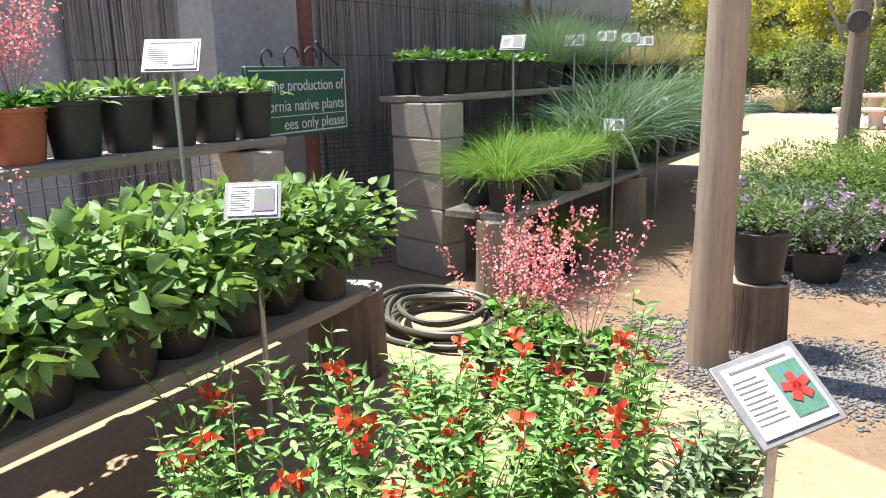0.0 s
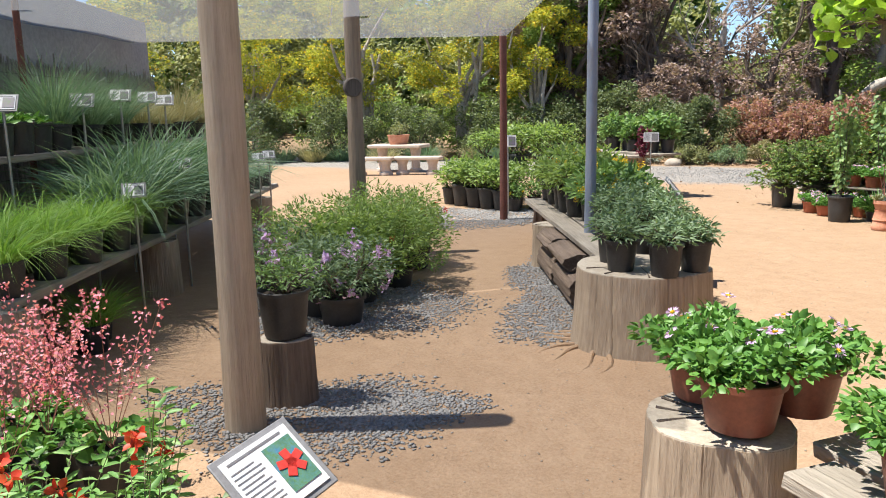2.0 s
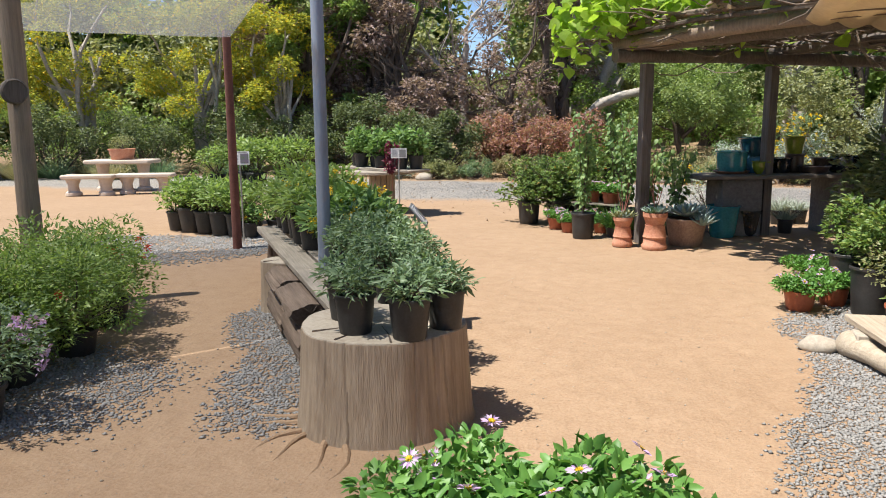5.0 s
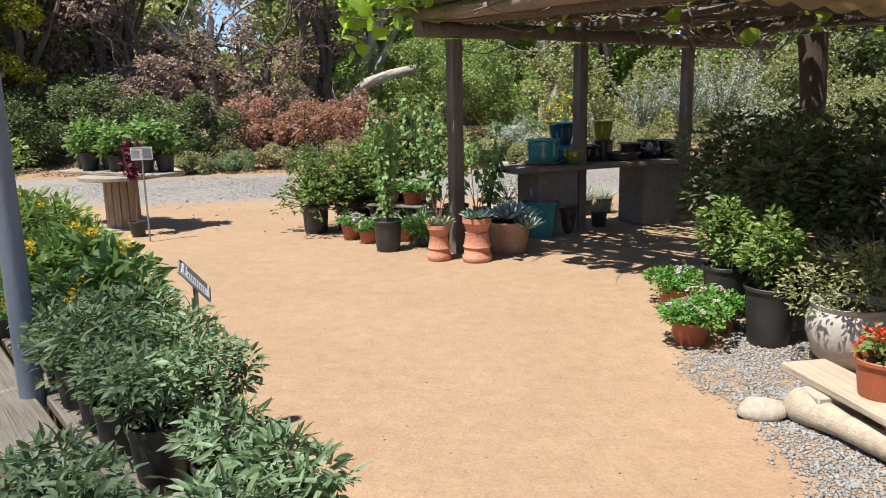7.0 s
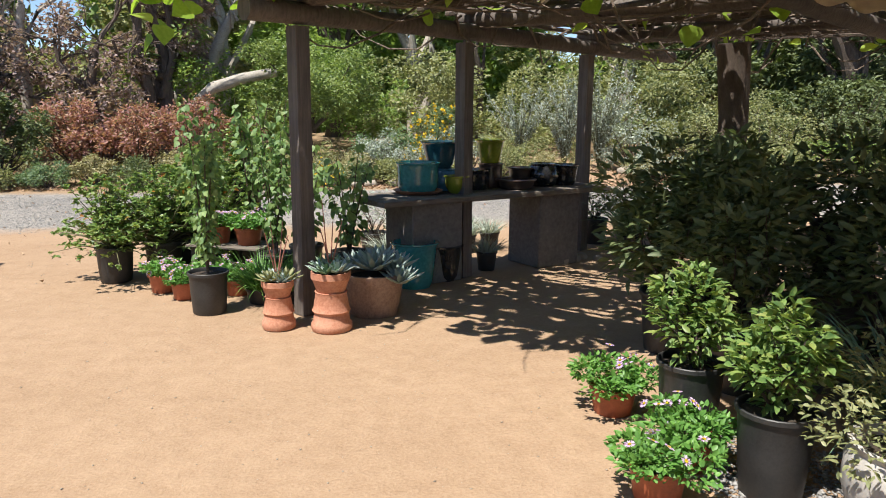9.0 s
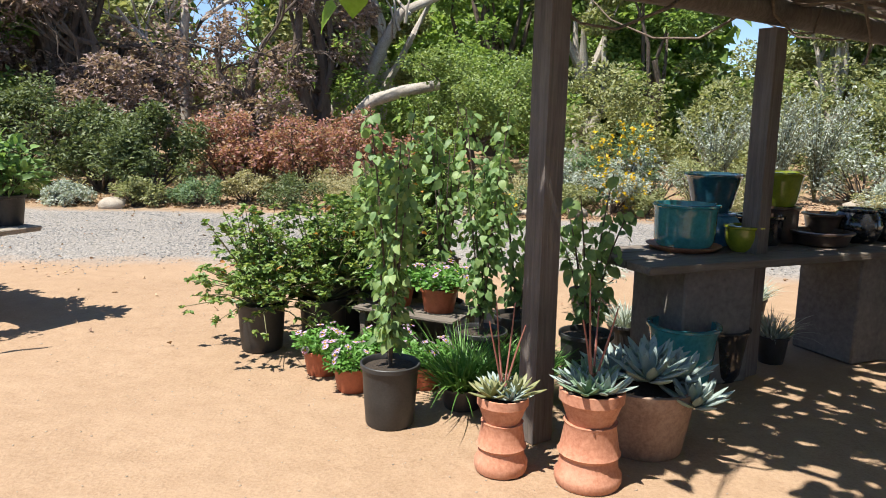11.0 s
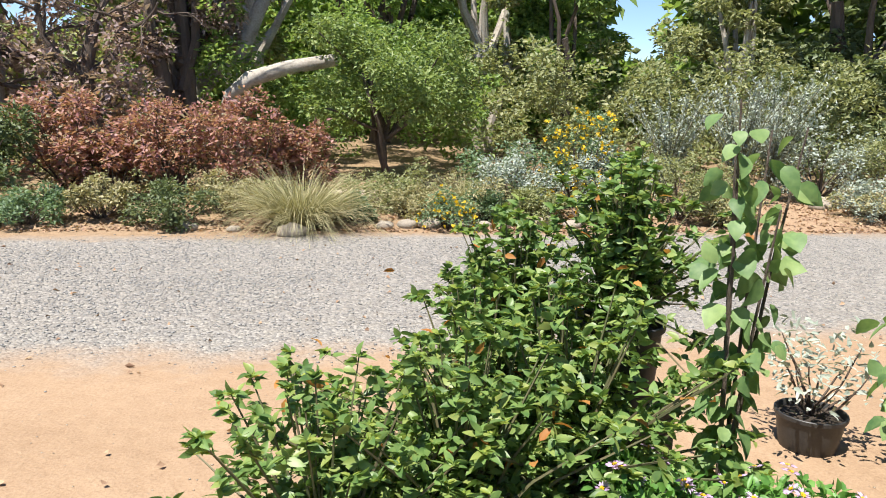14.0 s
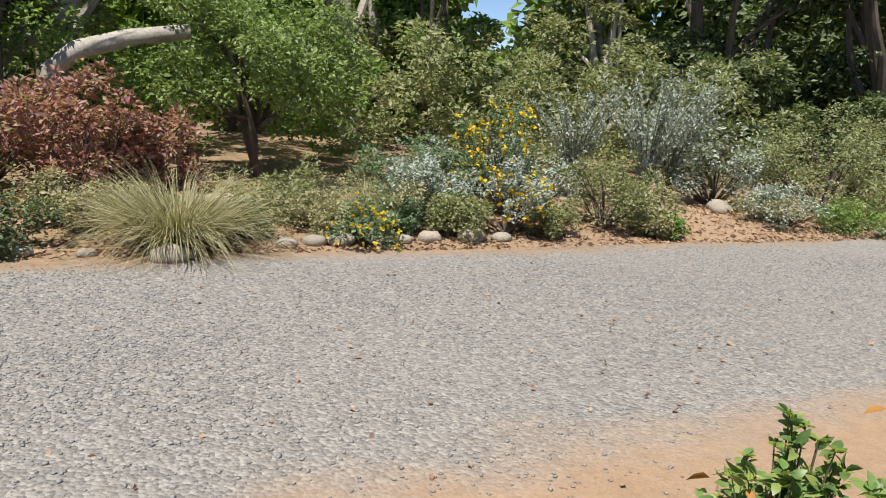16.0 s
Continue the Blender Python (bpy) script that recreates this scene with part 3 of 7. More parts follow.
post("rusted_pole", -5.55, -0.6, 2.7, 0.03, M["rust"], "thin rust-brown fence pole", seed=7)

stump("tree_stump", -0.34, 0.97, 0.415, 0.50, M["stump_side"], "broad pale sawn tree stump with root flare", 3, 56, 0.035)
stump("tree_stump", 0.88, -1.05, 0.255, 0.46, M["stump_side"], "weathered grey sawn stump holding plant pots", 5, 56, 0.07)
stump("log_stump", -1.37, -1.10, 0.135, 0.35, M["stump_dark"], "small dark cracked log stump used as a pot stand", 8, 40, 0.06)
stump("log_stump", -2.66, -1.98, 0.17, 0.5, M["stump_side"], "grey log section holding up a bench board", 9, 40, 0.04)
stump("log_stump", -4.2, -0.2, 0.16, 0.47, M["stump_side"], "grey log section holding up a bench board", 10, 40, 0.05)
stump("log_stump", -6.3, 2.4, 0.16, 0.47, M["stump_side"], "grey log section holding up a bench board", 11, 40, 0.05)
stump("log_stump", -1.72, -3.12, 0.17, 0.42, M["stump_dark"], "brown split log holding up a bench board", 12, 40, 0.05)
stump("log_stump", -0.35, -4.55, 0.17, 0.42, M["stump_dark"], "brown split log holding up a bench board", 13, 40, 0.05)

U = Vector((-0.65, 0.76, 0))   # along the grass benches
NB = Vector((-0.76, -0.65, 0))  # back from them
P0 = Vector((-2.52, -1.98, 0))
for k, off in ((0, 0.10), (1, 0.36)):
    a = P0 + NB * off
    board("bench_board", a + Vector((0, 0, 0.55)), a + U * 6.9 + Vector((0, 0, 0.55)), 0.23, 0.05, M["grey_board_x"], "long weathered grey bench board on log sections", "bench", k)
S0 = Vector((-3.30, -2.22, 0))
for k, off in ((0, 0.10), (1, 0.36)):
    a = S0 + NB * off
    board("shelf_board", a + Vector((0, 0, 1.25)), a + U * 6.2 + Vector((0, 0, 1.25)), 0.23, 0.045, M["grey_board_x"], "long weathered shelf board on concrete blocks", "shelf", 5 + k)
V2 = Vector((-0.69, 0.72, 0))
N2 = Vector((-0.72, -0.69, 0))
B0 = Vector((-0.35, -4.35, 0))
for k, off in ((0, 0.11), (1, 0.38)):
    a = B0 + N2 * off
    board("bench_board", a + Vector((0, 0, 0.45)), a + V2 * 1.85 + Vector((0, 0, 0.45)), 0.25, 0.05, M["grey_board_x"], "weathered grey plank bench under potted sage", "bench", 9 + k)
T0 = Vector((-1.15, -4.82, 0))
board("shelf_board", T0 + N2 * 0.12 + Vector((0, 0, 1.08)), T0 + N2 * 0.12 + V2 * 2.15 + Vector((0, 0, 1.08)), 0.26, 0.05, M["grey_board_x"], "weathered shelf board with a row of seedling pots", "shelf", 20)


def block_pier(x, y, turn, courses, label, sx=0.40, sy=0.22, sz=0.24):
    th = thing("block_pier", put(x, y, 0, turn), label, "pier")
    for i in range(courses):
        g = Geo().box((sx, sy, sz - 0.008), Matrix.Identity(4), 0.008)
        part("concrete_block", g, M["block"], th, "", pose(0.006 * (i % 2), 0.004 * ((i + 1) % 2), sz * (i + 0.5), 0, 0, 0.8 * (-1) ** i))
        if i:
            part("mortar_joint", Geo().box((sx - 0.03, sy - 0.03, 0.014), Matrix.Identity(4), 0.0), M["block"], th, "", pose(0, 0, sz * i))
    return th


AU = math.degrees(math.atan2(U.y, U.x))
block_pier(-3.45, -2.24, 26, 5, "stack of tan concrete blocks carrying a shelf", 0.52, 0.22, 0.241)
block_pier(-6.35, 0.9, AU, 5, "stack of tan concrete blocks carrying a shelf", 0.4, 0.2, 0.241)
block_pier(-2.55, -3.5, 30, 4, "pale concrete blocks carrying the seedling shelf", 0.42, 0.2, 0.255)
block_pier(-1.3, -4.8, 45, 4, "pale concrete blocks carrying the seedling shelf", 0.40, 0.2, 0.255)


# ---- reed fence and shade cloth ----
def reed_fence(name, a, b, h, seed):
    a, b = Vector(a), Vector(b)
    d = (b - a)
    th = thing(name, Matrix.Translation(a) @ Matrix.Rotation(math.atan2(d.y, d.x), 4, "Z"), "screen of dry grey-brown upright reeds wired together", "fence")
    rng = seeded(seed)
    n = int(d.length / 0.0095)
    x = np.arange(n) * 0.0095 + rng.normal(size=n) * 0.003
    hh = h + rng.normal(size=n) * 0.035 + 0.1 * (rng.random(n) > 0.96)
    w = 0.0045 + 0.003 * rng.random(n)
    y = rng.normal(size=n) * 0.006
    lean = rng.normal(size=n) * 0.012
    V = np.stack([np.stack([x - w, y, 0 * x], 1), np.stack([x, y + w, 0 * x], 1), np.stack([x + w, y, 0 * x], 1), np.stack([x - w + lean, y, hh], 1), np.stack([x + lean, y + w, hh], 1), np.stack([x + w + lean, y, hh], 1)], 1)
    V2_ = V.copy()
    V2_[..., 1] = -V2_[..., 1]
    T = np.array([[0, 1, 4], [0, 4, 3], [1, 2, 5], [1, 5, 4]])
    allv = np.concatenate([V, V2_])
    F = T[None] + np.arange(2 * n)[:, None, None] * 6
    reeds = part("reeds", tri_mesh("reeds", allv.reshape(-1, 3), F.reshape(-1, 3), M["reed_i"]), None, th)
    reeds["kind"] = "stuff"
    for z in (0.35, 0.95, 1.55, h - 0.1):
        part("tie_wire", Geo().tube([(0, -0.012, z), (d.length, -0.012, z)], 0.003, 5), M["iron"], th)
    return th


M["reed_i"] = plain("grey_reeds", [(0.19, 0.17, 0.165), (0.36, 0.325, 0.30)], 3, 0.9, 0.4, 0.004, (8, 8, 0.6), 0.0, 0.7)
F0 = P0 + NB * 1.75
reed_fence("reed_fence", F0 + U * 0.35, F0 + U * 7.2, 2.05, 1)
G0 = B0 + N2 * 3.1
reed_fence("reed_fence", G0 - V2 * 3.0, G0 + V2 * 1.5, 2.5, 2)
reed_fence("reed_fence", G0 + V2 * 2.6, G0 + V2 * 3.6, 2.4, 3)


def cloth_material():
    m, n, l, b = material("grey_shade_cloth")
    c = ramp(n, l, noise_tex(n, l, 3, 4), [(0.3, (0.24, 0.245, 0.25)), (0.7, (0.34, 0.345, 0.35))])
    l.new(c, b.inputs["Base Color"])
    b.inputs["Roughness"].default_value = 0.9
    weave = noise_tex(n, l, 220, 2, 0.5)
    bump(n, l, weave, 0.3, 0.002, b)
    tr = n.new("ShaderNodeBsdfTransparent")
    tl = n.new("ShaderNodeBsdfTranslucent")
    tl.inputs["Color"].default_value = (0.45, 0.45, 0.46, 1)
    s1, s2 = n.new("ShaderNodeMixShader"), n.new("ShaderNodeMixShader")
    s1.inputs["Fac"].default_value, s2.inputs["Fac"].default_value = 0.4, 0.72
    l.new(b.outputs[0], s1.inputs[1])
    l.new(tl.outputs[0], s1.inputs[2])
    l.new(s1.outputs[0], s2.inputs[1])
    l.new(tr.outputs[0], s2.inputs[2])
    l.new(s2.outputs[0], n["Material Output"].inputs["Surface"])
    return m


M["cloth"] = cloth_material()


def cloth(name, corners, sag, label, n=18, border=0.0):
    c = [Vector(p) for p in corners]
    g = Geo()
    verts, faces = [], []
    for j in range(n + 1):
        for i in range(n + 1):
            u, v = i / n, j / n
            p = c[0] * (1 - u) * (1 - v) + c[1] * u * (1 - v) + c[2] * u * v + c[3] * (1 - u) * v
            p.z -= sag * 16 * u * (1 - u) * v * (1 - v) + 0.03 * math.sin(9 * u + 2 * v) * math.sin(7 * v)
            verts.append(p)
    k = n + 1
    for j in range(n):
        for i in range(n):
            faces.append((j * k + i, j * k + i + 1, (j + 1) * k + i + 1, (j + 1) * k + i))
    g.add(verts, faces)
    ob = new(name, g.mesh(name, M["cloth"]))
    so = ob.modifiers.new("thickness", "SOLIDIFY")
    so.thickness = 0.002
    return tagged(ob, label, "shade cloth")


cloth("shade_cloth", [(-1.7, 2.3, 2.6), (-4.3, 5.15, 2.52), (-9.6, 0.6, 2.55), (-5.6, -3.2, 2.55)], 0.12, "grey woven shade cloth stretched overhead between poles")
cloth("shade_cloth", [(0.1, -1.9, 2.72), (-1.7, 2.28, 2.6), (-5.55, -3.22, 2.56), (-3.4, -2.95, 2.6)], 0.03, "grey woven shade cloth tied to a wooden post")
M["screen"] = plain("dark_grey_screen_cloth", [(0.26, 0.26, 0.265), (0.38, 0.38, 0.385)], 2, 0.9, 0.3, 0.004)


def screen(a, b, h, label):
    a, b = Vector(a), Vector(b)
    d = b - a
    th = new("screen_cloth", Geo().box((d.length, 0.008, h), pose(d.length / 2, 0, h / 2), 0.002).mesh("screen_cloth", M["screen"]))
    th.matrix_basis = Matrix.Translation(a) @ Matrix.Rotation(math.atan2(d.y, d.x), 4, "Z")
    tagged(th, label, "screen")


screen(F0 + U * -0.6 + NB * 0.06, F0 + U * 7.2 + NB * 0.06, 2.85, "dark grey screen cloth hung behind the reed fence")
screen(G0 - V2 * 3.0 + N2 * 0.06, G0 + V2 * 4.2 + N2 * 0.06, 3.0, "dark grey screen cloth hung behind the gate fence")


# ---- pergola ----
def pergola():
    th = thing("pergola", put(0.26, 7.2), "old dark timber pergola roofed with grape vine", "pergola")
    legs = [(0, 0), (1.45, 1.17), (3.03, 2.42), (5.4, 0.9), (2.75, -2.6), (4.6, 3.7)]
    for i, (x, y) in enumerate(legs[:3]):
        g = Geo().lathe([(0.09, 0), (0.086, 0.7), (0.084, 1.5), (0.086, 2.2)], Matrix.Rotation(radians(45 + 38), 4, "Z"), 4)
        part("leg", g, M["dark_post"], th, "", put(x, y, 0))
    trunk = Geo()
    trunk.tube([(4.15, 1.2, 0), (4.12, 1.18, 0.7), (4.18, 1.25, 1.5), (4.1, 1.2, 2.25)], [0.2, 0.15, 0.14, 0.16], 12)
    part("vine_trunk", trunk, M["bark"], th, "thick dark twisted grape vine trunk")
    beams = [((-0.35, -0.28, 2.29), (4.6, 3.7, 2.29)), ((2.2, -1.9, 2.33), (6.4, 1.5, 2.33)), ((-0.2, 0.3, 2.42), (3.0, -2.6, 2.42)), ((1.45, 1.4, 2.42), (4.2, -1.4, 2.42)), ((3.03, 2.7, 2.42), (5.6, 0.2, 2.42)), ((-0.35, -0.1, 2.44), (2.3, -2.3, 2.44))]
    for i, (a, b) in enumerate(beams):
        d = Vector(b) - Vector(a)
        g = Geo().tube([Vector(a) + d * t + Vector((0, 0, 0.015 * math.sin(5 * t + i))) for t in (0, 0.25, 0.5, 0.75, 1)], [0.085, 0.08, 0.083, 0.078, 0.075], 10)
        part("beam", g, M["brown_post" if i == 5 else "dark_post"], th)
    rnd = random.Random(4)
    for i in range(30):
        t = i / 29
        a = Vector((-0.3 + 5.2 * t, -0.35 + 4.2 * t, 2.5))
        d = Vector((3.5, -3.1, 0)) * rnd.uniform(0.9, 1.05)
        g = Geo().tube([a + d * k + Vector((rnd.uniform(-0.05, 0.05), rnd.uniform(-0.05, 0.05), rnd.uniform(-0.02, 0.05))) for k in (-0.1, 0.3, 0.65, 1.0)], 0.024, 6)
        part("pole_rafter", g, M["bark"], th)
    rng = seeded(12)

    def over(t, s, z):
        """A place on the roof: t along the posts, s across it from the front."""
        return Vector((-0.45 + 5.2 * t + 3.5 * s, -0.42 + 4.2 * t - 3.1 * s, z))

    tw = Geo()
    for i in range(480):
        p = over(rng.random(), rng.random() * 1.05, 2.52 + 0.14 * rng.random())
        pts = [p]
        d = Vector((rng.normal(), rng.normal(), 0)).normalized()
        for k in range(5):
            d = (d + Vector((rng.normal() * 0.5, rng.normal() * 0.5, rng.normal() * 0.25))).normalized()
            q = pts[-1] + d * 0.26
            q.z = min(2.86, max(2.34, q.z))
            pts.append(q)
        w = 0.7 + 0.9 * rng.random() ** 2
        tw.tube(pts, [0.013 * w, 0.011 * w, 0.01 * w, 0.008 * w, 0.006 * w, 0.003], 4)
    for i in range(26):
        t, s = rng.random(), rng.random() ** 2
        p = over(t, s, 2.42)
        sag = 0.18 + 0.28 * rng.random()
        end = Vector((rng.normal() * 0.8, rng.normal() * 0.8, 0.05))
        tw.tube([p + end * k + Vector((0.04 * math.sin(9 * k + i), 0, -sag * math.sin(math.pi * k))) for k in (0, 0.2, 0.4, 0.6, 0.8, 1)], [0.011, 0.01, 0.008, 0.007, 0.006, 0.004], 5)
    for k in range(16):
        p = 0.02 + 0.045 * k
        tw.tube([over(p + 0.02 * math.sin(5 * s + k), s, 2.6 + 0.06 * math.sin(k) + 0.05 * math.sin(7 * s + k)) for s in (-0.04, 0.2, 0.4, 0.6, 0.8, 1.0)], [0.03, 0.034, 0.028, 0.03, 0.024, 0.02], 6)
    for k in range(5):
        tw.tube([over(0.03 * k + t, -0.02 + 0.02 * k + 0.015 * math.sin(8 * t + k), 2.47 + 0.05 * k + 0.04 * math.sin(6 * t + 2 * k)) for t in (0, 0.2, 0.4, 0.6, 0.85)], [0.035, 0.03, 0.032, 0.026, 0.02], 6)
    part("bare_vine_cane", tw, M["vine_cane"], th, "tangle of bare brown vine canes")["kind"] = "stuff"
    n = 3300
    corner = rng.random(n) < 0.4
    t = np.where(corner, 0.30 * rng.random(n) ** 1.2 - 0.07, rng.random(n))
    s = np.where(corner, 0.62 * rng.random(n) ** 1.25 - 0.1, rng.random(n) ** 1.4 * 1.1 - 0.05)
    clump = np.sin(t * 23 + 2) * np.sin(s * 17 + 1) + 0.5 * np.sin(t * 51 + s * 37)
    keep = clump > np.where(corner, -0.45, -0.1)
    t, s, corner = t[keep], s[keep], corner[keep]
    n = len(t)
    P = np.stack([-0.45 + 5.2 * t + 3.5 * s, -0.42 + 4.2 * t - 3.1 * s, 2.80 + 0.10 * rng.normal(size=n)], 1)
    low = rng.random(n)
    P[:, 2] += np.where(corner, 0.22 * np.sin(9 * t + 5 * s) + 0.12, 0)
    P[:, 2] -= np.where(corner & (s < 0.2), 0.6 * low ** 3, np.where(low > 0.93, 0.5 * rng.random(n), 0.0))
    D = rng.normal(size=(n, 3)) * (1, 1, 0.4) + (0, 0, -0.25)
    V, F = broad_leaves(P, D, 0.11 + 0.07 * rng.random(n), 0.12 + 0.06 * rng.random(n), rng, 0.25)
    k = 9500
    t2, s2 = rng.random(k), rng.random(k) * 1.03
    thin = np.sin(t2 * 29 + 1) * np.sin(s2 * 23) + 0.6 * np.sin(t2 * 67 + s2 * 41) + 0.5 * rng.normal(size=k)
    keep = thin > np.where((t2 < 0.4) & (s2 < 0.55), 0.55, -0.4)
    t2, s2, k = t2[keep], s2[keep], int(keep.sum())
    P2 = np.stack([-0.4 + 5.15 * t2 + 3.5 * s2, -0.38 + 4.15 * t2 - 3.1 * s2, 2.56 + 0.2 * rng.random(k)], 1)
    V3, F3 = leaves(P2, rng.normal(size=(k, 3)) * (1, 1, 0.3), 0.09 + 0.06 * rng.random(k), 0.06 + 0.05 * rng.random(k), rng, 0.3, False)
    part("dry_leaf_mat", tri_mesh("dry_leaf_mat", V3, F3, GREENS["brown"]), None, th, "mat of old brown leaves caught in the canes")["kind"] = "stuff"
    part("vine_foliage", tri_mesh("vine_foliage", V, F, GREENS["vine"]), None, th, "bright translucent grape leaves")
    return th


pergola()


def building():
    """The end of the house beside the pergola, with its canvas eave."""
    th = thing("house", put(4.13, 5.55), "cream stuccoed house wall with a scalloped canvas eave", "house")
    part("wall", Geo().box((0.3, 9.0, 3.2), pose(0.15, -4.5, 1.6), 0.02), M["stucco"], th)
    part("wall", Geo().box((4.0, 0.3, 3.2), pose(2.31, -0.16, 1.6), 0.02), M["stucco"], th)
    g = Geo()
    verts, faces, nx, ny = [], [], 70, 10
    a, b, c, d = Vector((-2.3, -0.35, 2.40)), Vector((0.0, -0.08, 2.12)), Vector((0.1, -9.0, 2.95)), Vector((-2.0, -9.0, 2.85))
    for j in range(ny + 1):
        for i in range(nx + 1):
            u, v = i / nx, j / ny
            p = a.lerp(b, u).lerp(d.lerp(c, u), v)
            p.z -= 0.05 * abs(math.sin(u * 9 * math.pi)) + 0.03 * math.sin(math.pi * v)
            verts.append(p)
    for j in range(ny):
        for i in range(nx):
            faces.append((j * (nx + 1) + i, j * (nx + 1) + i + 1, (j + 1) * (nx + 1) + i + 1, (j + 1) * (nx + 1) + i))
    g.add(verts, faces)
    aw = part("canvas_eave", g, M["canvas"], th, "cream canvas eave hanging in folds")
    so = aw.modifiers.new("thickness", "SOLIDIFY")
    so.thickness = 0.012
    return th


def canvas_material():
    """Cream cloth that lets some of the sun through."""
    m = plain("cream_canvas", [(0.62, 0.50, 0.34), (0.72, 0.60, 0.43)], 2, 0.9, 0.3, 0.006)
    n, l = m.node_tree.nodes, m.node_tree.links
    t, mix = n.new("ShaderNodeBsdfTranslucent"), n.new("ShaderNodeMixShader")
    t.inputs["Color"].default_value = (0.66, 0.53, 0.36, 1)
    mix.inputs["Fac"].default_value = 0.4
    l.new(n["Principled BSDF"].outputs[0], mix.inputs[1])
    l.new(t.outputs[0], mix.inputs[2])
    l.new(mix.outputs[0], n["Material Output"].inputs["Surface"])
    return m


M["canvas"] = canvas_material()
building()


# ---- display table under the pergola ----
def display_table():
    th = thing("display_table", put(2.0, 8.65, 0, 26), "rough dark plank display table on concrete box legs", "table")
    for i in range(3):
        part("plank", Geo().box((2.75, 0.22, 0.05), pose(0, -0.24 + 0.235 * i, 0.785), 0.006), M["dark_board"], th)
    for x in (-0.75, 0.75):
        part("box_leg", Geo().box((0.55, 0.5, 0.755), pose(x, 0, 0.38), 0.012), M["grey_box"], th, "weathered grey box leg")
    return th


M["dark_board"] = wood("dark_board_wood", (0.11, 0.09, 0.072), (0.25, 0.21, 0.17), "X")
M["grey_box"] = plain("weathered_grey_box", [(0.11, 0.10, 0.092), (0.24, 0.22, 0.20)], 3, 0.95, 0.4, 0.008)
display_table()


# ---- trees and shrubs beyond the road ----
def limb(g, a, b, r0, r1, rnd, bow=0.12, seg=7):
    a, b = Vector(a), Vector(b)
    n = 5
    side = Vector((rnd.uniform(-1, 1), rnd.uniform(-1, 1), rnd.uniform(-0.4, 0.6))) * (b - a).length * bow
    g.tube([a.lerp(b, i / n) + side * math.sin(math.pi * i / n) + Vector((rnd.uniform(-1, 1), rnd.uniform(-1, 1), rnd.uniform(-1, 1))) * (b - a).length * 0.02 for i in range(n + 1)],
           [r0 + (r1 - r0) * i / n for i in range(n + 1)], seg)


def tree(name, x, y, h, spread, foot, mat, n, leaf, label, category, seed, bark="bark", stems=1, long=1.6, flowers=None, sparse=0.5, density=14):
    """A trunk with limbs that reach into clumps of leaves. foot: the height at which the crown begins."""
    z0 = ground_height(x, y)
    th = thing(name, put(x, y, z0), label, category)
    rng, rnd = seeded(seed), random.Random(seed)
    blobs = []
    density = int(density * 1.8)
    for i in range(density):
        a, r = rnd.uniform(0, 6.28), spread * math.sqrt(rnd.random()) * 0.78
        k = rnd.random()
        top = h - 0.35 * spread * (r / spread) ** 2
        zc = foot + (top - foot) * (0.12 + 0.8 * k)
        s = spread * rnd.uniform(0.13, 0.27)
        blobs.append((r * math.cos(a), r * math.sin(a), min(zc, h - s * 0.5), s, s, s * rnd.uniform(0.5, 0.85)))
    wood_geo = Geo()
    for k in range(stems):
        off = Vector((rnd.uniform(-1, 1), rnd.uniform(-1, 1), 0)) * 0.12 * (stems > 1)
        top = Vector((rnd.uniform(-0.3, 0.3) * spread, rnd.uniform(-0.3, 0.3) * spread, foot + (h - foot) * 0.45))
        r = 0.035 * h / math.sqrt(stems)
        limb(wood_geo, off - Vector((0, 0, 0.1)), top, r, r * 0.45, rnd, 0.08, 9)
    part("trunk", wood_geo, M[bark], th)
    for k, bl in enumerate(blobs[: min(9, density)]):
        g = Geo()
        start = Vector((0, 0, foot * 0.8 + 0.25 * (h - foot) * rnd.random()))
        limb(g, start, Vector(bl[:3]), 0.014 * h, 0.004 * h, rnd, 0.15, 6)
        part("limb", g, M[bark], th)
    P, D = in_blobs(n, blobs, rng, max(0.72, sparse))
    P[:, 2] = np.maximum(P[:, 2], 0.04)
    D = (D + rng.normal(size=(n, 3)) * 0.8) * (1, 1, 0.5)
    P += rng.normal(size=(n, 3)) * spread * 0.045 * (rng.random((n, 1)) < 0.3)
    V, F = leaves(P, D, leaf * (0.6 + 0.8 * rng.random(n)) * long, leaf * (0.6 + 0.6 * rng.random(n)), rng, 0.2, False)
    part("crown", tri_mesh("crown", V, F, GREENS[mat]), None, th)
    if flowers:
        fm, fn, fs = flowers
        P, D = in_blobs(fn, blobs, rng, 0.9)
        V, F = leaves(P, D, fs, fs, rng, 0.1, False)
        part("blossom", tri_mesh("blossom", V, F, GREENS[fm]), None, th)
    return th


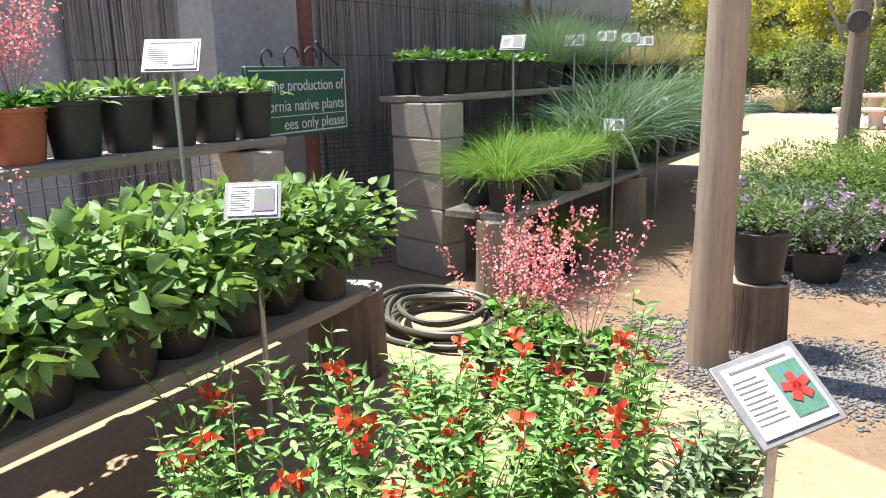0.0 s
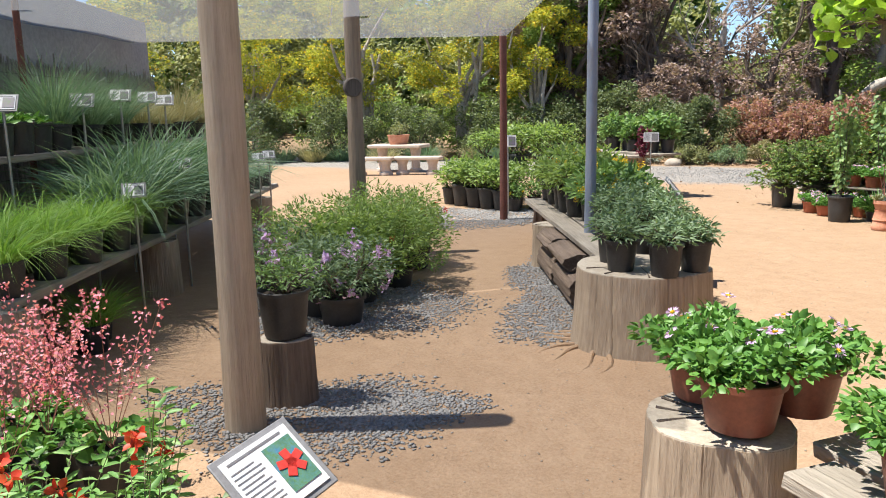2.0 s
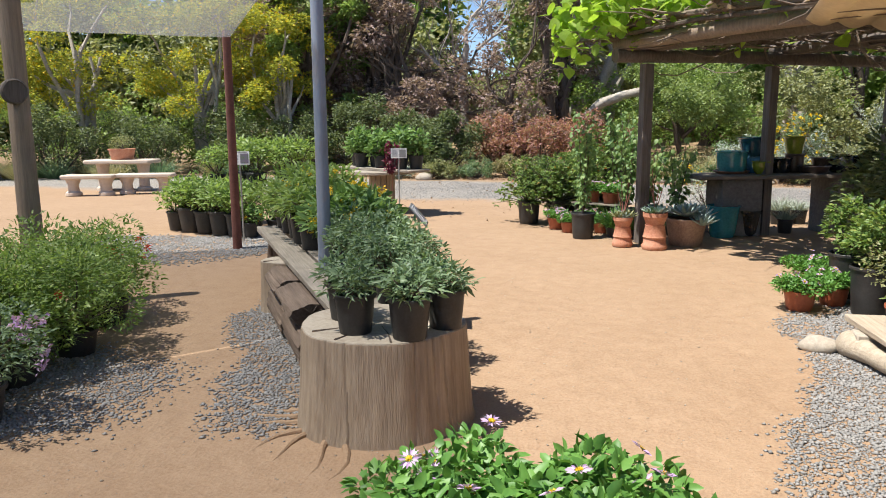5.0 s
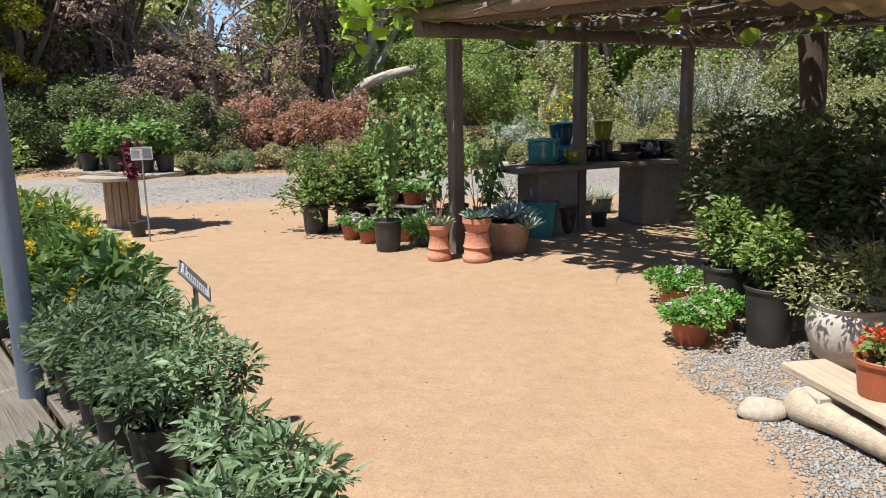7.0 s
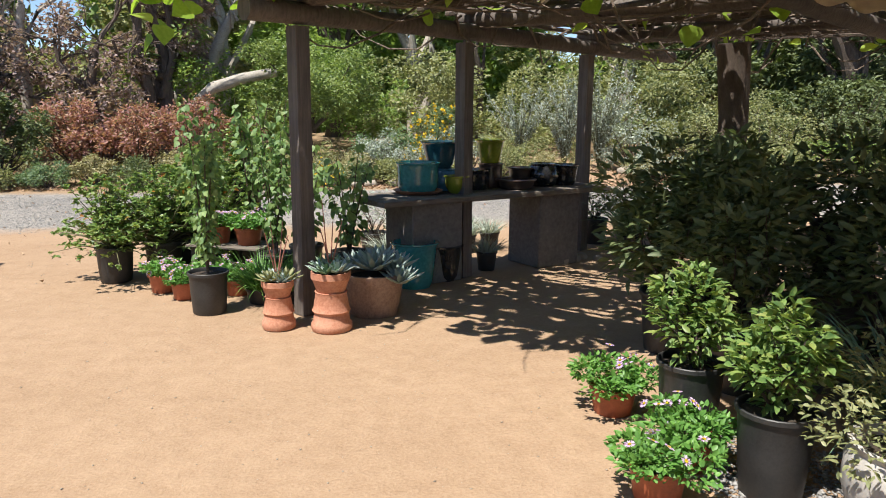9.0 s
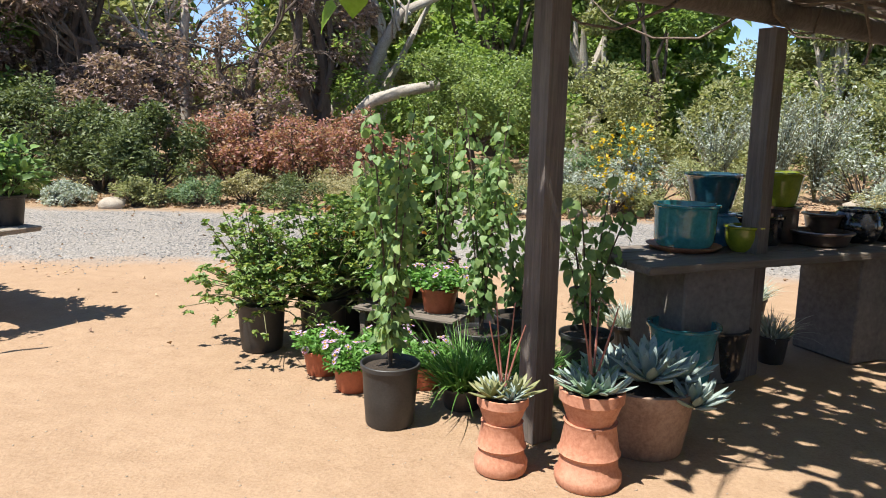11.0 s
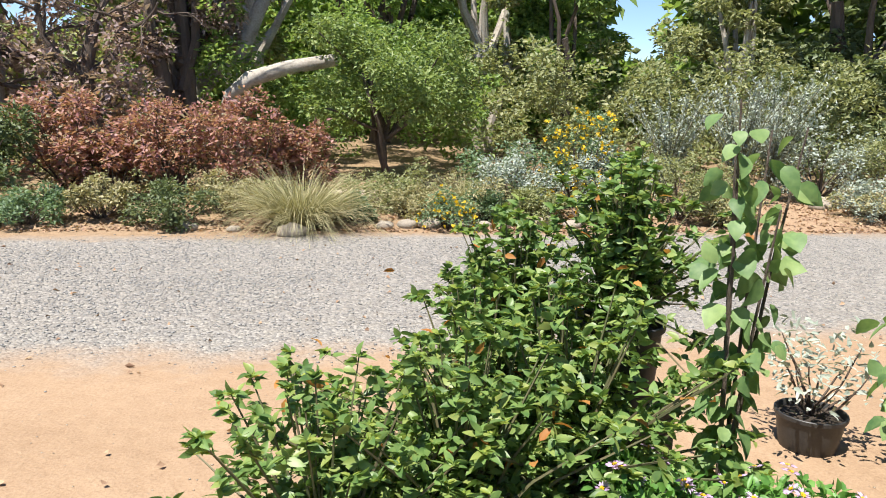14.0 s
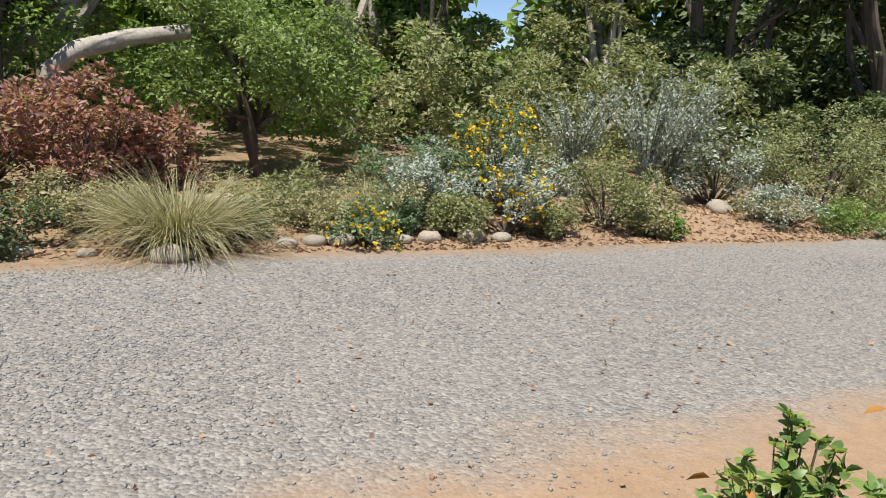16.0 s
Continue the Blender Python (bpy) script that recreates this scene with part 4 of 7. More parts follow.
def shrub(name, x, y, w, h, mat, n, leaf, label, seed, flowers=None, category="shrub", long=1.6, z=None, wide=1.0):
    rng, rnd = seeded(seed), random.Random(seed)
    th = thing(name, put(x, y, ground_height(x, y) if z is None else z), label, category)
    blobs = []
    for i in range(30):
        a, r = rnd.uniform(0, 6.28), w * math.sqrt(rnd.random()) * 0.9
        s = w * rnd.uniform(0.11, 0.25)
        zz = rnd.uniform(0.25, 0.95) * h * (1 - 0.4 * (r / w) ** 2)
        blobs.append((r * math.cos(a) * wide, r * math.sin(a), min(zz, h - 0.4 * s), s, s, min(s, h * 0.4)))
    g = Geo()
    for bl in blobs:
        limb(g, (0.03 * bl[0], 0.03 * bl[1], -0.03), bl[:3], 0.012 * max(w, h) + 0.004, 0.003, rnd, 0.12, 5)
    part("branchwork", g, M["bark"], th)
    P, D = in_blobs(n, blobs, rng, 0.75)
    P[:, 2] = np.maximum(P[:, 2], 0.02)
    D = (D + rng.normal(size=(n, 3)) * 0.7) * (1, 1, 0.5) + (0, 0, 0.15)
    P += rng.normal(size=(n, 3)) * w * 0.07 * (rng.random((n, 1)) < 0.35)
    P[:, 2] = np.maximum(P[:, 2], 0.02)
    V, F = leaves(P, D, leaf * (0.6 + 0.8 * rng.random(n)) * long, leaf * (0.6 + 0.6 * rng.random(n)), rng, 0.2, False)
    part("foliage", tri_mesh("foliage", V, F, GREENS[mat]), None, th)
    if flowers:
        fm, fn, fs = flowers
        P, D = in_blobs(fn, blobs, rng, 1.0)
        P += D * 0.06
        chunks = []
        for k in range(5):
            chunks.append(leaves(P, D * 0.5 + rng.normal(size=P.shape) * 0.7, fs * 0.6, fs * 0.5, rng, 0.05, False))
        V, F = joined(chunks)
        part("blossom", tri_mesh("blossom", V, F, GREENS[fm]), None, th)
    return th


def tuft(name, x, y, r, h, mat, n, label, seed, width=0.009, droop=0.7, z=None):
    rng = seeded(seed)
    th = thing(name, put(x, y, ground_height(x, y) if z is None else z), label, "grass")
    a, q = rng.random(n) * 6.283, np.sqrt(rng.random(n))
    P = np.stack([np.cos(a) * q * r * 0.25, np.sin(a) * q * r * 0.25, 0 * a], 1)
    D = np.stack([np.cos(a) * q * 0.8, np.sin(a) * q * 0.8, np.ones(n)], 1) + rng.normal(size=(n, 3)) * 0.15
    V, F = blades(P, D, h * (0.7 + 0.5 * rng.random(n)), width, rng, droop)
    ob = part("blades", tri_mesh("blades", V, F, GREENS[mat]), None, th)
    ob["kind"] = "stuff"
    return th


def far_woods():
    """The mass of trees that closes the view far behind: boughs in clumps, with a few gaps of sky."""
    rng = seeded(77)
    k = 1500
    x = -40 + 76 * rng.random(k)
    top = 8.2 + 1.3 * np.sin(x * 0.55) + 0.9 * np.sin(x * 1.3 + 1) + 0.6 * np.sin(x * 3.1)
    top = np.where(np.abs(x + 10.0) < 1.3, 3.4, top)
    top = np.where(np.abs(x - 9.3) < 1.1, 2.9, top) + np.where(x > 12, 2.5, 0)
    z = 0.5 + (top - 0.5) * rng.random(k) ** 0.8
    y = 30 + 5 * rng.random(k) - 0.010 * (x + 4) ** 2
    s = 0.45 + 0.6 * rng.random(k) ** 2
    s = np.where((np.abs(x + 10.3) < 2.0) | (np.abs(x - 9.3) < 2.0), 0.5, s)
    n = 78000
    P, D = in_blobs(n, np.stack([x, y, z, s, s, s * 0.7], 1), rng, 0.75)
    V, F = leaves(P, (D + rng.normal(size=(n, 3)) * 0.7) * (1, 1, 0.6), 0.22 + 0.2 * rng.random(n), 0.13 + 0.1 * rng.random(n), rng, 0.2, False)
    k = 52000
    x2 = -46 + 90 * rng.random(k)
    hi = np.where(np.abs(x2 + 11.8) < 1.7, 3.6, np.where(np.abs(x2 - 11.3) < 1.4, 3.2, 9.0 + 1.5 * np.sin(x2 * 0.7)))
    Q = np.stack([x2, 36 + 4 * rng.random(k) - 0.010 * (x2 + 4) ** 2, 0.2 + hi * rng.random(k)], 1)
    V2_, F2 = leaves(Q, rng.normal(size=(k, 3)), 0.6 + 0.3 * rng.random(k), 0.35 + 0.2 * rng.random(k), rng, 0.2, False)
    tagged(new("far_woods", tri_mesh("far_woods", V2_, F2, GREENS["bush"])), "deep green wood behind the front trees", "woods", "", "stuff")
    side = P[:, 0].repeat(2)
    for name, mat, keep, label in (("far_woods", "dark", side > 7.5, "tall mass of dark evergreen trees"), ("far_woods", "bush", (side <= 7.5) & (side > -5), "tall mass of green trees behind the bank"), ("far_woods", "olive", side <= -5, "tall mass of drab olive trees behind the scrub")):
        used, back = np.unique(F[keep], return_inverse=True)
        tagged(new(name, tri_mesh(name, V[used], back.reshape(-1, 3), GREENS[mat])), label, "woods", "", "stuff")


far_woods()


def thicket(name, x0, x1, y0, y1, h, mat, n, leaf, label, seed):
    """Tangled scrub between the trees, in clumps with dark gaps: too dense to count."""
    rng = seeded(seed)
    k = max(60, int(n / 70))
    x, y = x0 + (x1 - x0) * rng.random(k), y0 + (y1 - y0) * rng.random(k)
    top = h * (0.62 + 0.22 * np.sin(x * 1.7 + seed) + 0.16 * np.sin(x * 4.1 + y * 2 + seed) + 0.12 * np.sin(y * 3.3 + x))
    z = top * rng.random(k) ** 0.6 + 0.05 * np.maximum(0, y - 19) + 0.15
    s = leaf * (2.2 + 4.5 * rng.random(k) ** 2)
    P, D = in_blobs(n, np.stack([x, y, z, s, s, s * 0.75], 1), rng, 0.72)
    P[:, 2] = np.maximum(P[:, 2], 0.1)
    clear = (np.abs(P[:, 0] - 0.6 * P[:, 1] + 4.42) > 0.65) | (P[:, 1] > 20.5)
    P, D, n = P[clear], D[clear], int(clear.sum())
    V, F = leaves(P, (D + rng.normal(size=(n, 3)) * 0.7) * (1, 1, 0.6) + (0, 0, 0.2), leaf * (0.6 + 0.8 * rng.random(n)) * 1.6, leaf * (0.6 + 0.6 * rng.random(n)), rng, 0.2, False)
    tagged(new(name, tri_mesh(name, V, F, GREENS[mat])), label, "scrub", "", "stuff")


thicket("scrub", -15, -4.5, 20.5, 24.0, 5.4, "brown", 23000, 0.085, "tangle of dry brown scrub under the trees", 1)
thicket("scrub", -5.5, 2.5, 22.5, 26.5, 3.6, "bush", 17000, 0.075, "dense green scrub between the trees", 2)
thicket("scrub", 1.5, 12, 21.0, 26.0, 3.4, "olive", 19000, 0.075, "dense olive scrub between the trees", 3)
thicket("scrub", 8, 20, 20.0, 24.0, 3.0, "dark", 9000, 0.09, "dark green scrub beneath evergreens", 4)
thicket("scrub", -24, -11, 16.5, 22.0, 3.0, "bush", 12000, 0.085, "dense green scrub behind the hedge", 5)
thicket("undergrowth", -9, 9, 16.9, 20.5, 0.45, "straw", 12000, 0.035, "dry straw undergrowth on the bank", 6)
thicket("undergrowth", -9, 9, 17.2, 21.0, 0.6, "olive", 9000, 0.035, "low olive undergrowth on the bank", 7)
DEAD = "tall tree full of dry brown leaves"
tree("tree", -13.6, 21.0, 9.4, 3.0, 1.6, "brown", 15000, 0.1, DEAD, "tree", 101, "bark", 3, 1.5, None, 0.4, 20)
tree("tree", -10.3, 21.5, 8.8, 2.4, 1.0, "brown", 17000, 0.095, "tall dry brown tree full of withered leaves", "tree", 113, "bark", 3, 1.5, None, 0.4, 26)
tree("tree", -4.2, 22.8, 8.0, 1.8, 1.0, "brown", 12000, 0.085, "dry brown tree with bare twisting branches", "tree", 102, "bark", 2, 1.5, None, 0.4, 16)
tree("tree", -10.1, 24.5, 3.4, 1.5, 0.6, "brown", 5000, 0.09, "low brown tangle of dry branches", "tree", 103, "bark", 3)
tree("tree", -3.4, 27.0, 9.0, 2.3, 1.6, "olive", 11000, 0.10, "open grey-green tree with thin foliage", "tree", 104, "bark_pale", 2)
tree("tree", 0.2, 28.5, 8.6, 2.5, 1.0, "bush", 9000, 0.11, "fresh green leafy tree behind the bank", "tree", 105)
tree("tree", 3.2, 27.5, 8.4, 2.1, 1.0, "olive", 8500, 0.10, "tall drab willow-like tree", "tree", 106, "bark_pale", 3)
tree("tree", 5.0, 26.5, 6.2, 1.7, 0.5, "bush", 8000, 0.11, "green leafy tree on the bank", "tree", 107)
tree("tree", 10.4, 26.5, 7.0, 2.0, 0.6, "olive", 8000, 0.10, "grey-green tree with fine foliage", "tree", 108, "bark_pale", 2)
tree("tree", 12.6, 24.5, 9.5, 2.8, 0.3, "dark", 11000, 0.12, "dark evergreen tree with drooping boughs", "tree", 109)
tree("tree", 15.6, 22.0, 10.0, 3.2, 0.3, "dark", 12000, 0.12, "dark evergreen tree with drooping boughs", "tree", 110)
tree("tree", 19.0, 18.5, 9.5, 3.2, 0.3, "dark", 9000, 0.14, "dark evergreen tree with drooping boughs", "tree", 111)
tree("tree", -8.3, 20.2, 2.9, 1.5, 0.4, "brown", 5000, 0.075, "low tree of dry purple-brown leaves", "tree", 112, "bark", 3)
YT = "feathery tree covered in yellow blossom"
for k, (x, y, h, r) in enumerate([(-12.3, 18.3, 5.4, 1.9), (-14.6, 17.3, 6.0, 2.2), (-17.8, 15.6, 6.3, 2.4), (-21.0, 13.2, 6.4, 2.5), (-23.5, 9.5, 6.4, 2.5)]):
    tree("blossom_tree", x, y, h, r, 1.5, "yellowgreen", 12000, 0.06, YT, "tree", 120 + k, "bark_pale", 4, 1.6, ("yellow", 700, 0.09), 0.45, 16)
tree("tree", -11.9, 19.9, 7.6, 1.9, 1.0, "bush", 12000, 0.09, "green tree with fine dense leaves", "tree", 126, "bark", 2)
tree("small_tree", -0.15, 21.3, 3.35, 1.9, 0.95, "manzanita", 14500, 0.06, "rounded small tree with dark forked stems", "tree", 130, "bark", 5, 1.5, None, 0.6, 34)


def fallen_sycamore():
    th = thing("pale_fallen_tree", put(-3.8, 24.0, 1.6), "leaning pale mottled tree with two bare limbs", "tree")
    rnd = random.Random(8)
    g = Geo()
    g.tube([(-0.9, 0.2, -1.2), (-0.3, 0, 0.2), (0.15, 0, 0.75), (0.7, 0, 1.2), (1.05, 0, 2.0), (1.5, 0.2, 2.9), (2.6, 0.4, 3.4)], [0.24, 0.21, 0.2, 0.18, 0.16, 0.14, 0.1], 12)
    part("trunk", g, M["bark_pale"], th)
    g = Geo()
    g.tube([(0.2, -1.2, -0.9), (0.55, -1.4, 0.15), (0.95, -1.5, 0.5), (1.7, -1.5, 0.75), (2.7, -1.5, 0.95)], [0.14, 0.15, 0.16, 0.15, 0.13], 12)
    part("limb", g, M["bark_pale"], th)
    for k in range(7):
        g = Geo()
        a = Vector((0.9 + 0.15 * k, 0, 1.6 + 0.2 * k))
        limb(g, a, a + Vector((rnd.uniform(-1.5, 1.5), rnd.uniform(-0.5, 0.5), rnd.uniform(0.3, 1.6))), 0.05, 0.012, rnd)
        part("bare_branch", g, M["bark_pale"], th)


fallen_sycamore()


def bare_branches():
    rnd = random.Random(31)
    for k, (x, y, z) in enumerate([(-9.6, 20.8, 1.3), (-9.2, 21.5, 3.2), (-8.6, 22.0, 2.3)]):
        th = thing("bare_branch", put(x, y, 0), "long bare grey-brown dead branch leaning across", "branch")
        g = Geo()
        g.tube([(0, 0, -0.1), (0.1, 0, z * 0.5), (0.5, 0, z), (1.4, 0.1, z + 0.12), (2.4, 0, z + 0.05)], [0.11, 0.1, 0.085, 0.06, 0.03], 8)
        part("trunk", g, M["bark"], th)
        for j in range(9):
            g = Geo()
            a = Vector((0.4 + 0.22 * j, 0, z + 0.05))
            limb(g, a, a + Vector((rnd.uniform(-0.9, 0.9), rnd.uniform(-0.3, 0.3), rnd.uniform(-0.5, 1.3))), 0.03, 0.006, rnd)
            part("twig", g, M["bark"], th)


bare_branches()



def bare_tree(x, y, h, seed, label, mat="bark_pale"):
    """A leafless tree of forking, wandering limbs."""
    rnd = random.Random(seed)
    th = thing("bare_tree", put(x, y, ground_height(x, y)), label, "tree")
    trunk = [Vector((0, 0, -0.1)), Vector((0.1, 0, h * 0.2)), Vector((-0.05, 0.05, h * 0.4)), Vector((0.15, 0, h * 0.6))]
    part("trunk", Geo().tube(trunk, [0.16, 0.14, 0.12, 0.1], 10), M[mat], th)
    twigs = Geo()

    def grow(p, d, length, r, depth, g):
        pts = [p]
        for k in range(4):
            d = (d + Vector((rnd.gauss(0, 0.28), rnd.gauss(0, 0.2), rnd.gauss(0.04, 0.24)))).normalized()
            pts.append(pts[-1] + d * length / 4)
        g.tube(pts, [r, r * 0.88, r * 0.76, r * 0.64, r * 0.5], 6 if depth < 2 else 4)
        if depth < 4:
            for k in range(2 if depth else 3):
                q = pts[rnd.choice((2, 3, 4))]
                grow(q, (d + Vector((rnd.gauss(0, 0.7), rnd.gauss(0, 0.4), rnd.gauss(0.1, 0.5)))).normalized(), length * rnd.uniform(0.55, 0.8), r * 0.5, depth + 1, twigs)

    for k in range(5):
        limb_geo = Geo()
        a = rnd.uniform(0, 6.28)
        grow(trunk[rnd.choice((1, 2, 3))], Vector((math.cos(a), 0.4 * math.sin(a), rnd.uniform(0.2, 1.1))).normalized(), h * rnd.uniform(0.3, 0.42), 0.07, 0, limb_geo)
        part("limb", limb_geo, M[mat], th)
    part("twigwork", twigs, M[mat], th)["kind"] = "stuff"


bare_tree(-7.3, 21.6, 6.4, 41, "pale bare tree with tangled forking branches")
bare_tree(-9.0, 20.6, 5.0, 42, "grey-brown dead tree with tangled branches", "bark")
bare_tree(-5.6, 21.4, 4.6, 43, "grey-brown dead tree with thin branches", "bark")
bare_tree(-12.2, 19.6, 5.4, 44, "grey-brown leaning tree with thin branches", "bark")

# bank in front of the trees
for k, (x, y, w, h) in enumerate([(-5.3, 19.2, 1.0, 1.9), (-3.9, 19.6, 1.1, 2.0), (-2.7, 19.3, 0.95, 1.75), (-1.9, 19.6, 0.7, 1.3), (-4.6, 18.6, 0.8, 1.3)]):
    shrub("sumac_shrub", x, y, w, h, "redleaf", 3600, 0.055, "bronze and coral red leafed shrub on the bank", 140 + k)
for k, (x, y, w, h) in enumerate([(-7.5, 17.9, 1.2, 2.0), (-6.4, 17.6, 1.0, 1.9), (-9.4, 18.4, 1.3, 2.2), (-11.3, 17.8, 1.3, 2.1), (-13.2, 16.6, 1.3, 2.1), (-15.2, 15.4, 1.4, 2.1), (-17.2, 13.9, 1.4, 2.0), (-19.2, 12.0, 1.4, 2.0), (-21, 9.6, 1.5, 2.2)]):
    shrub("evergreen_shrub", x, y, w, h, "dark", 5200, 0.06, "dense dark evergreen shrub beside the road", 150 + k)
LOWS = [(-8.6, 16.9, 0.5, 0.5, "olive"), (-7.4, 16.6, 0.45, 0.4, "silver"), (-6.2, 16.6, 0.5, 0.55, "olive"), (-5.2, 16.9, 0.5, 0.5, "grey"), (-4.4, 17.2, 0.45, 0.6, "straw"), (-3.4, 16.85, 0.6, 0.55, "dark"), (-2.9, 17.6, 0.5, 0.6, "straw"),
        (-0.5, 18.2, 0.6, 0.55, "olive"), (0.2, 17.2, 0.5, 0.4, "straw"), (1.5, 17.9, 0.75, 1.1, "silver"), (1.6, 17.1, 0.5, 0.5, "olive"), (1.7, 18.8, 0.9, 1.2, "grey"), (3.4, 18.6, 0.9, 1.2, "silver"), (-1.0, 17.3, 0.4, 0.35, "grey"),
        (4.5, 16.9, 0.35, 0.4, "straw"), (7.6, 17.4, 0.7, 0.6, "silver"), (8.6, 17.0, 0.7, 0.5, "bush"), (10.5, 17.2, 0.9, 0.8, "olive"), (12.2, 17.5, 1.0, 1.0, "bush"), (7.9, 19.4, 1.1, 1.6, "silver"), (11.6, 19.6, 1.3, 2.0, "olive"), (13.8, 19.0, 1.4, 2.4, "dark")]
for k, (x, y, w, h, mat) in enumerate(LOWS):
    shrub("low_shrub", x, y, w, h, mat, 2400, 0.035 if w < 0.8 else 0.045, {"olive": "low olive-green scrub on the bank", "silver": "silvery grey-leaved low shrub on the bank", "grey": "grey-green low shrub at the road's edge", "straw": "dry straw-coloured clump at the road's edge", "daisy": "dark green mounded plant at the road's edge", "bush": "green leafy low shrub at the road's edge", "dark": "dark green shrub on the bank"}[mat], 170 + k)
for k, (x, y, w, h, mat) in enumerate([(0.9, 17.35, 0.4, 0.45, "grey"), (2.95, 17.0, 0.4, 0.5, "olive"), (5.1, 17.6, 0.45, 0.55, "straw"), (-0.25, 17.7, 0.45, 0.5, "straw"), (4.6, 16.75, 0.3, 0.3, "bush")]):
    shrub("bank_shrub", x, y, w, h, mat, 2200, 0.03, "small fine-leaved clump on the dry bank", 240 + k)
shrub("brittlebush", 2.35, 17.2, 0.6, 0.95, "silver", 2600, 0.035, "silver-leaved bush with bright yellow daisies", 200, ("yellow", 110, 0.10))
shrub("brittlebush", 2.7, 18.3, 0.65, 1.75, "grey", 2400, 0.035, "grey-leaved bush with bright yellow flowers", 201, ("yellow", 110, 0.115))
shrub("brittlebush", 0.25, 16.75, 0.45, 0.5, "grey", 1600, 0.03, "small clump with scattered yellow flowers", 202, ("yellow", 70, 0.07))
shrub("dark_shrub", 3.95, 17.3, 0.72, 1.05, "olive", 4200, 0.03, "rounded drab olive shrub with tiny leaves", 203)
shrub("brown_shrub", 9.6, 18.4, 1.5, 1.75, "olive", 6000, 0.04, "broad brownish fine-leaved shrub by a trail", 204)


def wand_shrub(x, y, h, n, seed):
    rng = seeded(seed)
    th = thing("wand_shrub", put(x, y, ground_height(x, y)), "tall silver-green shrub of arching leafy wands", "shrub")
    g, chunks = Geo(), []
    for i in range(n):
        a = rng.random() * 6.28
        lean = 0.15 + 0.55 * rng.random()
        L = h * (0.6 + 0.5 * rng.random())
        pts = [Vector((math.cos(a) * lean * L * t ** 1.6 * 0.7, math.sin(a) * lean * L * t ** 1.6 * 0.7, L * t * (1 - 0.18 * t))) for t in (0, 0.25, 0.5, 0.75, 1)]
        g.tube(pts, [0.012, 0.01, 0.008, 0.006, 0.003], 4)
        k = 60
        t = 0.25 + 0.75 * rng.random(k)
        P = np.array([pts[min(3, int(q * 4))].lerp(pts[min(3, int(q * 4)) + 1], q * 4 - min(3, int(q * 4))) for q in t])
        D = rng.normal(size=(k, 3)) + (0, 0, 0.8)
        chunks.append(leaves(P, D, 0.085, 0.03, rng, 0.1, False))
    part("stemwork", g, GREENS["stem"], th)
    V, F = joined(chunks)
    part("foliage", tri_mesh("foliage", V, F, GREENS["silver"]), None, th)


wand_shrub(5.9, 18.9, 2.5, 60, 210)
wand_shrub(7.0, 19.6, 2.7, 60, 211)
wand_shrub(5.0, 19.8, 2.2, 50, 212)
tuft("deer_grass", -1.75, 16.85, 1.1, 1.35, "straw", 1700, "broad clump of fine straw-green bunch grass", 220, 0.012, 0.75)
tuft("deer_grass", -2.3, 18.0, 0.6, 0.7, "straw", 900, "clump of fine straw-green bunch grass", 221, 0.008, 0.7)
tuft("deer_grass", 0.75, 18.0, 0.9, 1.0, "straw", 900, "clump of fine straw-green bunch grass", 222, 0.008, 0.7)
tuft("deer_grass", -5.6, 17.4, 0.4, 0.5, "straw", 600, "small dry bunch grass clump", 223, 0.008, 0.7)
for k in range(26):
    rnd = random.Random(300 + k)
    x, y = -24 + 12.5 * (k / 26) + rnd.uniform(-0.5, 0.5), 10.2 + 6.4 * (k / 26) + rnd.uniform(-0.8, 0.5)
    tuft("meadow_grass", x, y, 0.9, 0.75, "sedge" if k % 2 else "straw", 420, "loose stand of soft green meadow grass", 300 + k, 0.016, 0.35)


def stone(name, x, y, s, seed, label, flat=0.6, mat="rock", turn=0):
    rng = seeded(seed)
    bm = bmesh.new()
    bmesh.ops.create_icosphere(bm, subdivisions=2, radius=1)
    for v in bm.verts:
        k = 1 + 0.22 * noise.noise(v.co * 1.4 + Vector((seed, 0, 0))) + 0.1 * noise.noise(v.co * 3.5 + Vector((0, seed, 0)))
        v.co = Vector((v.co.x * s[0] * k, v.co.y * s[1] * k, v.co.z * s[2] * k))
    me = bpy.data.meshes.new(name)
    bm.to_mesh(me)
    bm.free()
    me.materials.append(M[mat])
    me.shade_smooth()
    ob = new(name, me)
    ob.matrix_basis = put(x, y, ground_height(x, y) + s[2] * 0.45, turn)
    return tagged(ob, label, "rock", "stones along the road")


for k, (x, y, s) in enumerate([(-1.86, 16.25, 0.2), (-0.62, 16.75, 0.13), (-0.30, 16.8, 0.15), (0.02, 16.82, 0.17), (0.42, 16.85, 0.18), (0.78, 16.85, 0.12), (1.15, 16.9, 0.16), (1.7, 16.9, 0.2), (2.1, 16.85, 0.14), (-6.5, 16.3, 0.26), (-3.2, 16.6, 0.14), (7.3, 18.5, 0.22), (7.6, 18.9, 0.24), (8.0, 18.7, 0.25), (-2.6, 16.55, 0.1), (8.9, 16.6, 0.2), (4.9, 18.4, 0.08)]):
    stone("border_stone", x, y, (s, s * 0.75, s * 0.55), 400 + k, "pale weathered stone beside the gravel road")
